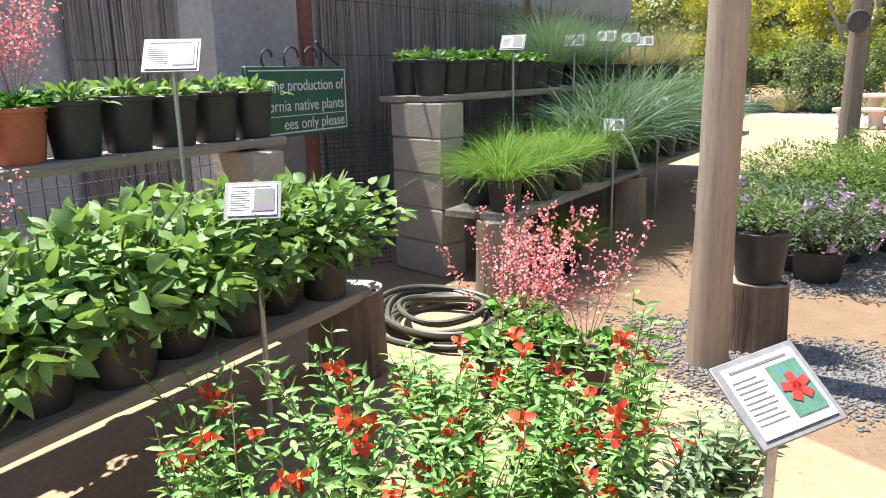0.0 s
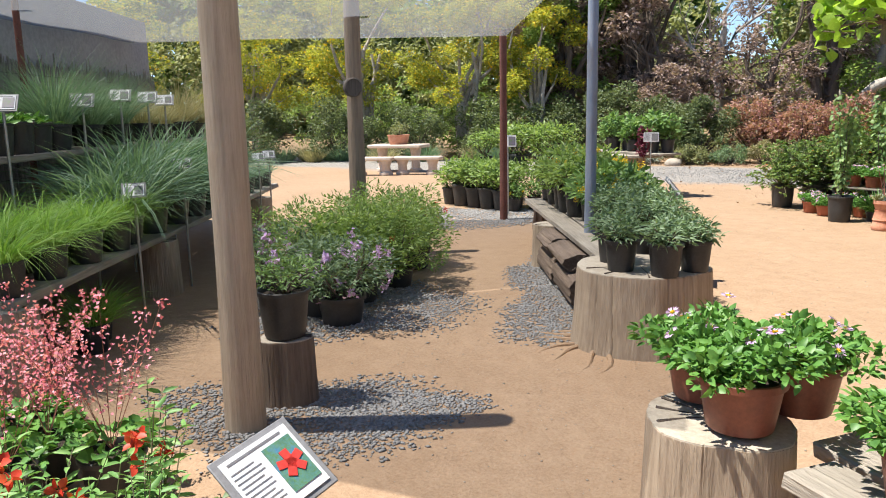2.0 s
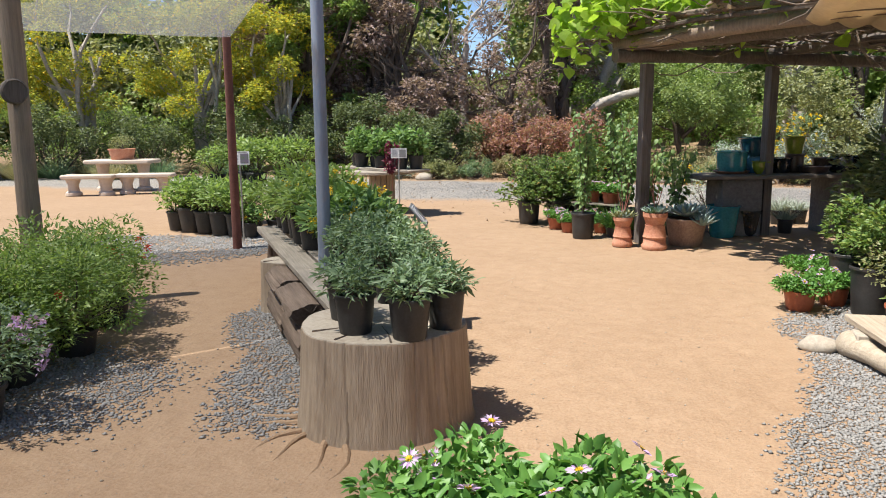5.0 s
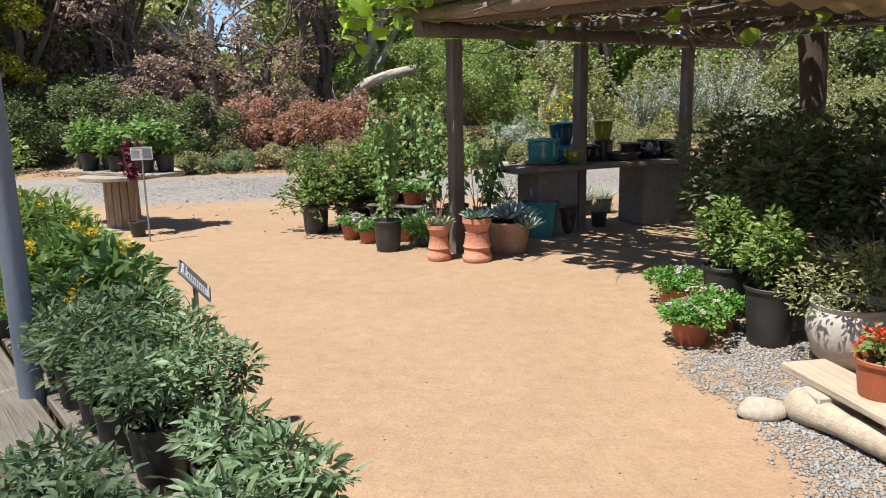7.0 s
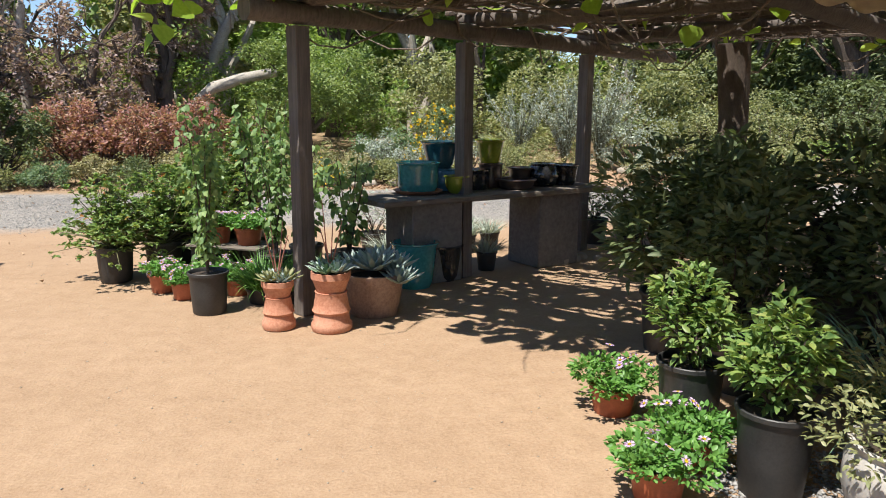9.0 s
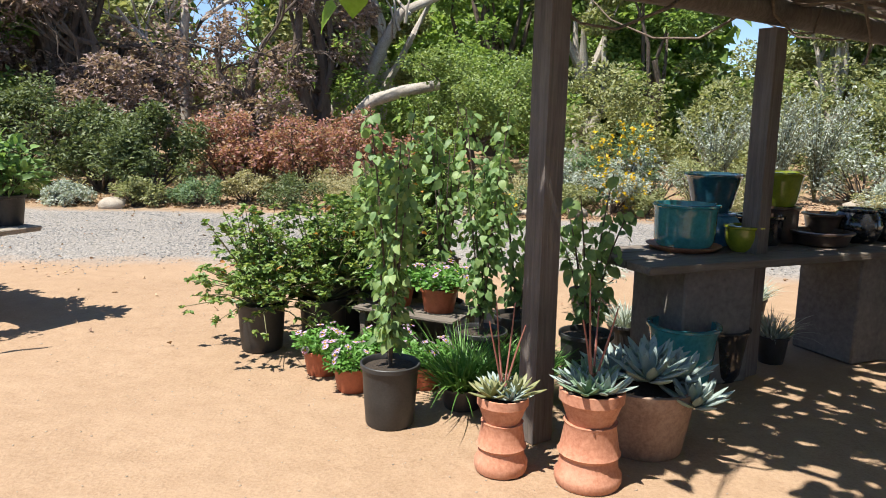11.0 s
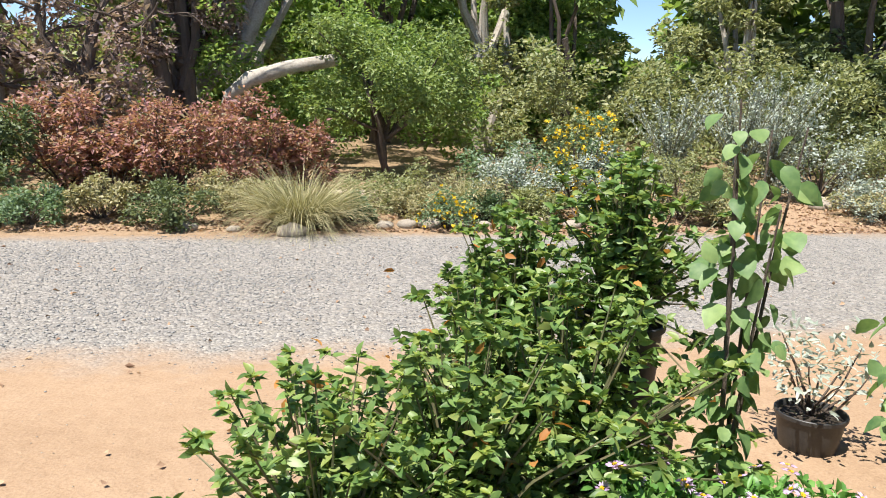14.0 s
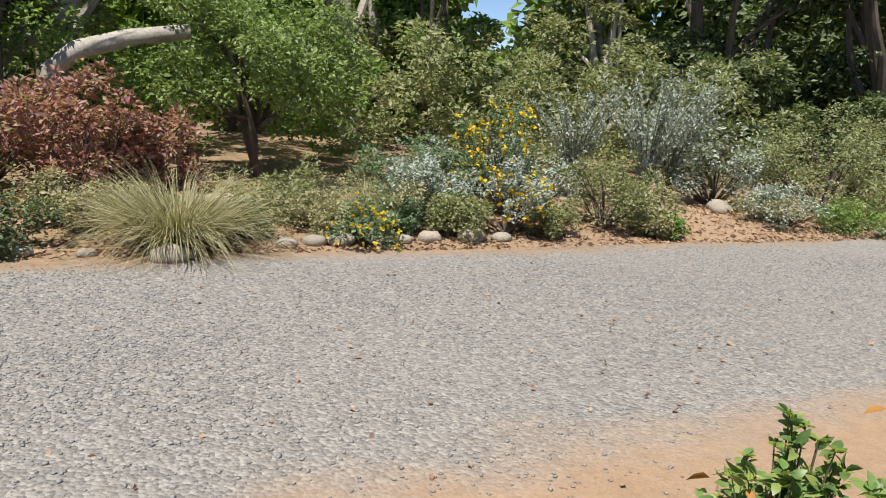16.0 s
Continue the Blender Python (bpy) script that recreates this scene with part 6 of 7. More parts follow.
def lying_log(s, off, z, r, length, seed, label, flat=1.0):
    """A log that lies along the bench with its sawn end towards the path's mouth."""
    p = BA + BD * s + BN * off
    rnd = random.Random(seed)
    th = thing("split_log", Matrix.Translation((p.x, p.y, z)) @ Matrix.Rotation(math.atan2(BD.y, BD.x), 4, "Z") @ Matrix.Rotation(radians(90), 4, "Y"), label, "log")
    ph = rnd.uniform(0, 6)

    def wob(a, q):
        return 1 + 0.09 * math.sin(2 * a + ph) + 0.05 * math.sin(5 * a + ph) + 0.035 * math.sin(13 * a + 6 * q) + 0.02 * math.sin(29 * a)

    g = Geo().lathe([(r * 0.97, 0), (r, 0.01), (r * 1.02, length * 0.3), (r * 0.98, length * 0.7), (r * 0.97, length)], None, 44, wob)
    g.v = [(x * flat, y, q) for x, y, q in g.v]
    part("bark", g, M["stump_dark"], th)
    g = Geo().lathe([(r * 0.01, 0.012)] + [(r * k / 7, 0.003 * (k % 2)) for k in range(1, 7)] + [(r * 0.96, 0.0)], None, 44, wob)
    g.v = [(x * flat, y, q) for x, y, q in g.v]
    part("sawn_end", g, M["stump_dark"], th, "dark cracked sawn end")
    for k in range(5):
        a = rnd.uniform(0, 6.28)
        part("crack", Geo().tube([(0.02 * math.cos(a), 0.02 * math.sin(a), -0.002), (r * 0.85 * math.cos(a) * flat, r * 0.85 * math.sin(a), -0.002)], [0.002, 0.006], 4), M["bark"], th)


lying_log(0.42, -0.15, 0.13, 0.135, 0.75, 401, "dark weathered log with a cracked sawn end under the bench")
lying_log(0.62, -0.16, 0.335, 0.125, 0.7, 402, "dark split log stacked under the bench plank", 0.6)
lying_log(1.25, -0.16, 0.12, 0.125, 0.8, 403, "dark weathered log lying under the bench")
lying_log(1.4, -0.17, 0.33, 0.12, 0.6, 404, "dark split log stacked under the bench plank", 0.6)
p = BA + BD * 2.15 - BN * 0.12
stump("log_stump", p.x, p.y, 0.17, 0.42, M["stump_side"], "grey upright log holding up the bench", 14, 40, 0.06)

GP = "black pot of grey-green leafy perennial"
gp1 = mixed_pot(61, "grey", 0.15, 0.17, 430, 0.046, 0.33, GP, None, 0.1, 0.2)
place_all(gp1, [(-0.55, 0.98, 0.50), (-0.38, 0.76, 0.50), (-0.09, 0.76, 0.50), (0.0, 1.0, 0.50), (-0.2, 1.18, 0.50)], (0.97, 1.03), 61, "pots on the broad stump")
gp2 = mixed_pot(62, "grey", 0.19, 0.28, 720, 0.046, 0.33, GP, None, 0.1, 0.2)
place_all(gp2, [tuple((BA + BD * s + BN * o)[:2]) + (0.47,) for s, o in [(0.25, 0.24), (0.5, 0.2), (0.78, 0.22), (1.05, 0.2), (1.35, 0.22), (0.38, 0.46), (0.68, 0.46), (1.02, 0.46)]], (0.9, 1.12), 62, "pots on the yard bench")
yel = mixed_pot(63, "sage", 0.24, 0.42, 420, 0.085, 0.4, "tall leafy plant with yellow daisies in a black pot", ("yellow", 8, 0.07), 0.105, 0.2)
place_all(yel, [tuple((BA + BD * s + BN * o)[:2]) + (0.47,) for s, o in [(1.35, 0.46), (1.65, 0.22), (1.7, 0.45), (1.95, 0.22), (2.05, 0.46)]], (0.9, 1.1), 63, "pots on the yard bench")
mixed2 = mixed_pot(64, "bush", 0.25, 0.38, 480, 0.06, 0.35, "leafy green plant in a black pot", ("yellow", 2, 0.04), 0.105, 0.2)
place_all(mixed2, [tuple((BA + BD * s + BN * o)[:2]) + (0.47,) for s, o in [(2.3, 0.16), (2.4, 0.45), (2.65, 0.16), (2.75, 0.46), (3.0, 0.16), (3.1, 0.45), (3.35, 0.16), (3.45, 0.45), (3.75, 0.16), (3.8, 0.44)]], (0.9, 1.2), 64, "pots on the yard bench")


# seaside daisies on the near stump
def seaside_daisy(seed, kind="brown_plastic", label="mound of seaside daisies in a brown-red pot", r=0.235, n=620, fl=7):
    th = thing("potted_daisy", put(0, 0), label, "potted plant")
    add_pot(th, kind, 0.13, 0.17, 0.014, 0.8)
    blobs, rng = mound(th, 0.165, r, 0.13, int(n * 1.9), 0.036, 0.62, "daisy", seed, 0.7, 1.0, 0.55, 14)
    daisies(th, blobs, rng, fl, 0.05)
    return th


place_all(seaside_daisy(71), [(0.78, -0.93, 0.48), (0.97, -1.12, 0.48), (1.08, -0.86, 0.48)], (0.95, 1.03), 71, "daisy pots on the stump")
E0, ED = Vector((1.12, -1.06, 0)), Vector((0.86, -0.51, 0)).normalized()
EN = Vector((0.51, 0.86, 0))
for k, off in ((0, 0.16), (1, -0.08)):
    board("bench_board", E0 + EN * off + ED * (0.02 + 0.12 * k) + Z3 * 0.44, E0 + EN * off + ED * 2.2 + Z3 * 0.44, 0.2, 0.05, M["grey_board_x"], "rough grey plank beside the stump", "bench", 40 + k)
place_all(seaside_daisy(72, "brown_plastic", "mound of seaside daisies in a brown-red pot", 0.26, 700, 6), [tuple((E0 + ED * s + EN * o)[:2]) + (0.44,) for s, o in [(0.45, 0.02), (0.74, -0.12), (0.80, 0.14), (1.08, -0.02), (1.38, 0.04)]], (0.95, 1.05), 72, "daisy pots on the plank")
stump("tree_stump", 2.75, -2.05, 0.26, 0.37, M["stump_side"], "weathered sawn stump under a plank", 15)


# beside the house
bd = board("bench_board", (2.19, 3.2, 0.21), (2.68, 0.95, 0.23), 0.26, 0.045, M["driftwood"], "split pale board with orange pots on it", "bench", 50)
for k, (x, y) in enumerate([(2.2, 2.9), (2.48, 1.6)]):
    g = Geo().box((0.24, 0.16, 0.165), pose(0, 0, 0.0825), 0.008)
    tagged(new("support_block", g.mesh("support_block", M["block"])), "concrete block under a board", "block").matrix_basis = put(x, y, 0.0, 8)
lg = Geo()
lg.lathe([(0.02, -0.02), (0.078, -0.005), (0.09, 0.05), (0.072, 0.16), (0.06, 0.3), (0.066, 0.7), (0.058, 1.1), (0.062, 1.5), (0.03, 1.52)], pose(0, 0, 0, 90, 0, 0), 18, lambda a, z: 1 + 0.08 * math.sin(2 * a + 3 * z) + 0.05 * math.sin(5 * z + a))
tagged(new("bleached_log", lg.mesh("bleached_log", M["driftwood"])), "smooth bleached log lying on pebbles", "log").matrix_basis = put(2.06, 2.97, 0.07, 22)
stone("grey_rock", 1.90, 2.97, (0.13, 0.09, 0.07), 450, "flat grey rock lying on pebbles", mat="block")
redf = mixed_pot(81, "bush", 0.13, 0.13, 150, 0.045, 0.5, "orange pot with scarlet trumpet flowers", ("red", 16, 0.055), 0.12, 0.19, "orange_plastic", "potted_flower")
place_all(redf, [(2.33, 2.72, 0.215), (2.41, 2.34, 0.215), (2.49, 1.95, 0.22), (2.56, 1.58, 0.225)], (0.95, 1.0), 81, "orange pots on the board")
place_all(seaside_daisy(82, "orange_plastic", "bright green seaside daisies in an orange pot", 0.25, 620, 8), [(1.86, 4.14, 0), (1.99, 5.02, 0), (2.13, 4.4, 0)], (0.9, 1.0), 82, "orange daisy pots by the house")
mixed_sh = mixed_pot(83, "gloss", 0.2, 0.52, 900, 0.05, 0.5, "glossy green shrub in a tall black pot", None, 0.15, 0.36)
place_all(mixed_sh, [(2.36, 4.12, 0), (2.27, 4.72, 0)], (0.95, 1.1), 83)
M["pale_urn"] = plain("pale_grey_glaze", [(0.42, 0.39, 0.36), (0.52, 0.49, 0.45)], 4, 0.5, 0.1, 0.004)
urn = thing("urn_planter", put(2.68, 3.72, 0), "pale grey round planter with a sprawling dry shrub", "planter")
part("urn", Geo().lathe([(0.13, 0), (0.2, 0.06), (0.245, 0.2), (0.24, 0.31), (0.22, 0.35), (0.235, 0.38), (0.21, 0.38), (0.2, 0.33)], None, 28), M["pale_urn"], urn)
part("soil", Geo().lathe([(0.205, 0.335), (0.1, 0.345), (0.01, 0.345)], None, 20), M["soil"], urn)
mound(urn, 0.36, 0.5, 0.45, 1900, 0.028, 0.5, "olive", 84, 0.4, 1.2, 0.8, 16)
place_all(mixed_pot(85, "dark", 0.45, 1.0, 1700, 0.075, 0.4, "tall dark leafy shrub in a black tub", None, 0.17, 0.34), [(2.85, 5.25, 0), (3.2, 6.1, 0), (3.4, 4.75, 0), (2.75, 6.0, 0), (3.6, 6.9, 0)], (0.95, 1.15), 85, "dark shrubs by the house")
place_all(grass_pot(86, "sedge", 0.8, 160, 0.022, 0.6, "strap-leaved plant in a black pot", 0.15, 0.3), [(3.1, 4.3, 0), (3.3, 3.7, 0), (3.75, 9.2, 0)], (0.95, 1.1), 86)
tall = thing("pot_stand", put(3.45, 5.3, 0), "weathered timber block stand", "stand")
part("block", Geo().box((0.4, 0.4, 0.62), pose(0, 0, 0.31), 0.01), M["dark_board"], tall)
place_all(mixed_pot(87, "dark", 0.5, 0.6, 900, 0.09, 0.4, "dark leafy shrub in a large black tub", None, 0.18, 0.36), [(3.45, 5.3, 0.62)], (1, 1), 87)
twig = thing("bare_vine_stem", put(3.75, 4.6, 0), "dark gnarled bare shrub against the wall", "shrub")
g = Geo()
rnd = random.Random(9)
for i in range(9):
    limb(g, (0, 0, 0), (rnd.uniform(-0.35, 0.15), rnd.uniform(-0.4, 0.4), rnd.uniform(0.6, 1.2)), 0.018, 0.005, rnd, 0.2, 6)
part("stemwork", g, M["bark"], twig)["kind"] = "stuff"


def leaning_log():
    """A knotty bleached log propped against the house wall."""
    rnd = random.Random(61)
    a, b = Vector((3.73, 4.70, 0.0)), Vector((4.015, 4.52, 1.54))
    th = thing("leaning_log", Matrix.Translation(a), "grey knotty weathered log leaning against the house wall", "log")
    d = b - a
    pts = [d * (k / 9) + Vector((0, 0.018 * math.sin(k * 1.3), 0)) for k in range(10)]
    part("trunk", Geo().tube(pts, [0.105, 0.1, 0.104, 0.096, 0.1, 0.093, 0.097, 0.09, 0.094, 0.092], 14), M["driftwood_grey"], th)
    for k in range(7):
        q = pts[1 + k] + Vector((-0.078, -0.055 + rnd.uniform(-0.03, 0.02), rnd.uniform(-0.06, 0.06)))
        part("knot_hole", Geo().tube([q + Vector((0.03, 0.02, 0)), q + Vector((-0.012, -0.008, 0))], [0.02, 0.013], 9), M["bark"], th, "dark knot hole")


M["driftwood_grey"] = wood("grey_driftwood", (0.17, 0.15, 0.14), (0.34, 0.30, 0.28), "Z", 2.0)
leaning_log()


# plants at the pergola's foot
def big_shrub(seed, label, r=0.5, h=0.68, n=4100, kind="black_plastic", mat="gloss", leaf=0.044):
    th = thing("potted_shrub", put(0, 0), label, "potted shrub")
    add_pot(th, kind, 0.16, 0.32, 0.014, 0.84)
    rng, rnd = seeded(seed), random.Random(seed)
    g, chunks, pale = Geo(), [], []
    for i in range(96):
        a, lean = rnd.uniform(0, 6.28), abs(rnd.gauss(0, 0.68))
        L = h * rnd.uniform(0.3, 1.05)
        tip = Vector((math.cos(a) * min(lean, 0.92) * r * 1.15, math.sin(a) * min(lean, 0.92) * r * 1.15, 0.28 + L * (1 - 0.35 * min(1, lean) ** 2) - (0.3 * max(0, lean - 0.35) if rnd.random() < 0.5 else 0)))
        mid = tip * 0.5 + Vector((0, 0, 0.28 * 0.5 + 0.05))
        g.tube([(0, 0, 0.28), mid, tip], [0.007, 0.005, 0.002], 4)
        k = n // 96
        t = 0.25 + 0.75 * rng.random(k) ** 0.7
        whorl = rng.integers(0, 5, k)
        t = np.clip(np.array((0.99, 0.88, 0.74, 0.6, 0.45))[whorl] + rng.normal(size=k) * 0.02, 0.2, 1.0)
        P = np.array([np.array(Vector((0, 0, 0.28)).lerp(mid, q * 2) if q < 0.5 else mid.lerp(tip, q * 2 - 1)) for q in t])
        P += (rng.normal(size=(5, 3)) * np.array((0.05, 0.05, 0.025)) * np.array((0.1, 1, 1, 1, 1))[:, None])[whorl]
        D = rng.normal(size=(k, 3)) * (0.9, 0.9, 0.3) + np.array((tip - mid).normalized()) * (0.3, 0.3, 0.25)
        chunks.append(broad_leaves(P, D, leaf * (0.68 + 0.5 * rng.random(k)), leaf * 0.52, rng, 0.22, 0.3))
        b = rng.random(7) * 6.28
        pale.append(leaves(np.repeat(np.array(tip)[None], 7, 0), np.stack([np.cos(b), np.sin(b), 0.5 + 0 * b], 1), leaf * 0.6, leaf * 0.28, rng, 0.15))
    part("branchwork", g, GREENS["stem"], th)["kind"] = "stuff"
    leaf_part(th, "foliage", chunks, mat)
    leaf_part(th, "young_growth", pale, "tips", "pale green young shoot tips")["kind"] = "stuff"
    P = np.array([np.array(Vector(q)) for q in rng.normal(size=(24, 3)) * (r * 0.5, r * 0.5, h * 0.2) + (0, 0, 0.3 + h * 0.5)])
    leaf_part(th, "withered_growth", leaves(P, rng.normal(size=(24, 3)), 0.048, 0.024, rng, 0.3), "withered", "a few orange withered leaves")["kind"] = "stuff"
    return th


GREENS["tips"] = leafy("yellow_green_tips", [(0.14, 0.24, 0.035), (0.24, 0.34, 0.05), (0.38, 0.42, 0.07)], 0.45, 0.4)
GREENS["withered"] = leafy("withered_orange_leaf", [(0.42, 0.16, 0.03), (0.55, 0.27, 0.06)], 0.6, 0.4)
place_all(big_shrub(91, "spreading glossy-leaved shrub in a black pot"), [(-1.55, 8.55, 0), (-1.15, 8.72, 0), (-0.75, 8.92, 0), (-1.0, 9.15, 0)], (1.02, 1.15), 91, "glossy shrubs by the road")
place_all(big_shrub(92, "glossy shrub with yellow-green shoot tips in a black pot", 0.36, 0.66, 3900), [(-0.42, 9.3, 0.56), (-0.8, 9.45, 0.32)], (0.98, 1.04), 92, "raised glossy shrubs by the road")
for bx, by, bh in ((-0.42, 9.3, 0.56), (-0.8, 9.45, 0.32)):
    blk = thing("pot_stand", put(bx, by, 0, 25), "dark weathered timber block stand under a shrub pot", "stand")
    part("block", Geo().box((0.34, 0.34, bh), pose(0, 0, bh / 2), 0.01), M["dark_board"], blk)
    part("top_board", Geo().box((0.36, 0.36, 0.012), pose(0, 0, bh - 0.004), 0.003), M["dark_board"], blk)
place_all(seaside_daisy(93, "orange_plastic", "lilac seaside daisies in an orange pot", 0.22, 560, 18), [(-1.02, 8.08, 0), (-0.78, 7.8, 0), (-0.62, 8.15, 0), (-0.35, 7.9, 0)], (0.9, 1.0), 93, "daisy pots at the pergola")
place_all(seaside_daisy(94, "orange_plastic", "lilac seaside daisies in an orange pot on a low stand", 0.24, 560, 22), [(-0.6, 8.5, 0.36), (-0.3, 8.36, 0.36)], (0.95, 1.05), 94, "daisy pots at the pergola")
st = thing("low_stand", put(-0.45, 8.43, 0, -25), "low dark slatted plant stand", "stand")
for k in range(4):
    part("slat", Geo().box((0.75, 0.09, 0.02), pose(0, -0.17 + 0.115 * k, 0.35), 0.003), M["dark_board"], st)
for sx in (-0.33, 0.33):
    for sy in (-0.15, 0.15):
        part("leg", Geo().box((0.04, 0.04, 0.34), pose(sx, sy, 0.17), 0.003), M["dark_board"], st)


def sapling(seed, label, h=1.25, n=150, leaf=0.1, pot=True, width=0.3):
    th = thing("potted_sapling", put(0, 0), label, "potted tree")
    if pot:
        add_pot(th, "black_plastic", 0.155, 0.34, 0.014, 0.84)
    rng, rnd = seeded(seed), random.Random(seed)
    g, chunks = Geo(), []
    for i in range(6):
        a = 6.28 * i / 6 + rnd.uniform(-0.4, 0.4)
        r = rnd.uniform(0.25, 1.0) * width
        tip = Vector((r * math.cos(a), r * math.sin(a), 0.3 + h * rnd.uniform(0.65, 1.05)))
        pts = [Vector((0, 0, 0.3)), Vector((tip.x * 0.25, tip.y * 0.25, 0.3 + 0.33 * (tip.z - 0.3))), Vector((tip.x * 0.6, tip.y * 0.6, 0.3 + 0.7 * (tip.z - 0.3))), tip]
        g.tube(pts, [0.009, 0.007, 0.005, 0.003], 5)
        k = n // 6
        t = 0.15 + 0.85 * rng.random(k)
        P = np.array([np.array(pts[min(2, int(q * 3))].lerp(pts[min(2, int(q * 3)) + 1], q * 3 - min(2, int(q * 3)))) for q in t])
        b = rng.random(k) * 6.28
        P = P + np.stack([np.cos(b), np.sin(b), 0 * b], 1) * 0.07 * rng.random((k, 1))
        D = np.stack([np.cos(b), np.sin(b), -0.55 - 0.5 * rng.random(k)], 1)
        chunks.append(broad_leaves(P, D, leaf * (0.6 + 0.8 * rng.random(k)), leaf * (0.6 + 0.5 * rng.random(k)), rng))
    part("stemwork", g, M["bark"], th)["kind"] = "stuff"
    leaf_part(th, "foliage", chunks, "round")
    return th


sap = sapling(101, "young tree with rounded hanging leaves in a black pot", 1.32, 700, 0.05, True, 0.32)
place_all(sap, [(-0.50, 7.33, 0), (-0.02, 8.0, 0)], (0.98, 1.02), 101, "saplings at the pergola")
place_all(sapling(102, "slender sapling with round drooping leaves", 1.0, 260, 0.062, True, 0.3), [(0.22, 8.4, 0), (0.62, 8.0, 0)], (0.95, 1.05), 102, "saplings at the pergola")
place_all(sapling(104, "tall slender sapling with few round drooping leaves", 1.42, 180, 0.07, True, 0.2), [(-0.3, 8.72, 0)], (1, 1), 104)
place_all(mixed_pot(105, "silver", 0.34, 0.55, 420, 0.05, 0.4, "airy grey-leaved shrub in a black pot", None, 0.17, 0.2), [(0.92, 9.9, 0)], (1, 1), 105)
place_all(grass_pot(103, "daisy", 0.55, 330, 0.014, 0.5, "leafy green clump in a black pot", 0.15, 0.15), [(-0.12, 7.6, 0), (0.08, 7.55, 0), (0.3, 7.85, 0), (0.02, 7.9, 0)], (0.8, 0.95), 103)


sprig = big_shrub(95, "open upright shrub with pale green shoot tips in a black pot", 0.24, 0.78, 1500, "black_plastic", "gloss", 0.05)
place_all(sprig, [(-0.84, 9.95, 0)], (0.95, 0.95), 95)


def surface_roots():
    """Sandy ridges where old roots run under the path beside the broad stump."""
    rnd = random.Random(77)
    for k in range(7):
        a = radians(185 + 15 * k + rnd.uniform(-5, 5))
        L = rnd.uniform(0.22, 0.48)
        o = Vector((-0.34 + 0.40 * math.cos(a), 0.97 + 0.40 * math.sin(a), 0.0))
        d = Vector((math.cos(a + 0.2), math.sin(a + 0.2), 0))
        side = Vector((-d.y, d.x, 0))
        pts = [o + d * L * t + side * 0.05 * math.sin(4 * t + k) + Vector((0, 0, 0.004 - 0.018 * t)) for t in (0, 0.2, 0.4, 0.6, 0.8, 1)]
        g = Geo().tube(pts, [0.018, 0.017, 0.015, 0.012, 0.009, 0.006], 8)
        tagged(new("surface_root", g.mesh("surface_root", M["ground"])), "sand-covered root ridge beside the broad stump", "root", "roots of the broad stump")


surface_roots()


def rosette(th, c, r, n, mat, rng):
    """Fleshy leaves in a spiral, each a part."""
    key = ("fleshy", mat)
    if key not in FLOWERS:
        g = Geo().lathe([(0.03, 0), (0.10, 0.25), (0.13, 0.55), (0.09, 0.82), (0.01, 1.0)], None, 7)
        g.v = [(x, y * 0.35 + 0.10 * z * z, z) for x, y, z in g.v]
        FLOWERS[key] = g.mesh("fleshy_leaf", GREENS[mat])
    for k in range(n):
        a, q = k * 2.399, math.sqrt((k + 0.5) / n)
        d = Vector((math.cos(a) * q, math.sin(a) * q, 1.25 - q * 1.05))
        ob = part("fleshy_leaf", FLOWERS[key], None, th)
        L = r * (0.5 + 0.55 * q)
        ob.matrix_basis = Matrix.Translation(Vector(c)) @ d.to_track_quat("Z", "Y").to_matrix().to_4x4() @ Matrix.Diagonal((L, L, L, 1))


def chimney_pot(x, y, h, r, label, mats, seed):
    th = thing("succulent_pot", put(x, y, 0, seed * 40), label, "planter")
    part("stand", Geo().lathe([(r * 1.02, 0), (r * 1.08, 0.02), (r * 1.08, 0.05), (r * 0.97, 0.07), (r * 0.92, h * 0.3), (r * 1.02, h * 0.34), (r * 0.95, h * 0.38), (r * 0.82, h * 0.62), (r * 0.86, h * 0.66)], None, 26), M["terracotta"], th, "upturned flared terracotta flue")
    part("pot", Geo().lathe([(r * 0.72, h * 0.645), (r * 0.95, h * 0.85), (r * 1.0, h * 0.88), (r * 1.04, h * 0.89), (r * 1.04, h), (r * 0.95, h), (r * 0.92, h - 0.03)], None, 26), M["terracotta"], th)
    part("soil", Geo().lathe([(r * 0.93, h - 0.035), (r * 0.5, h - 0.02), (0.01, h - 0.02)], None, 18), M["soil"], th)
    rng, rnd = seeded(seed), random.Random(seed)
    for k in range(4):
        a = 6.28 * k / 4 + rnd.uniform(-0.4, 0.4)
        rosette(th, (r * 0.5 * math.cos(a), r * 0.5 * math.sin(a), h - 0.01), r * rnd.uniform(0.9, 1.35), 22, mats[k % len(mats)], rng)
    g = Geo()
    for k in range(4):
        a = rnd.uniform(0, 6.28)
        g.tube([(0, 0, h), (0.05 * math.cos(a), 0.05 * math.sin(a), h + 0.2), (0.09 * math.cos(a), 0.09 * math.sin(a), h + rnd.uniform(0.3, 0.55))], [0.006, 0.005, 0.003], 5)
    part("stalkwork", g, GREENS["pinkstem"], th)["kind"] = "stuff"


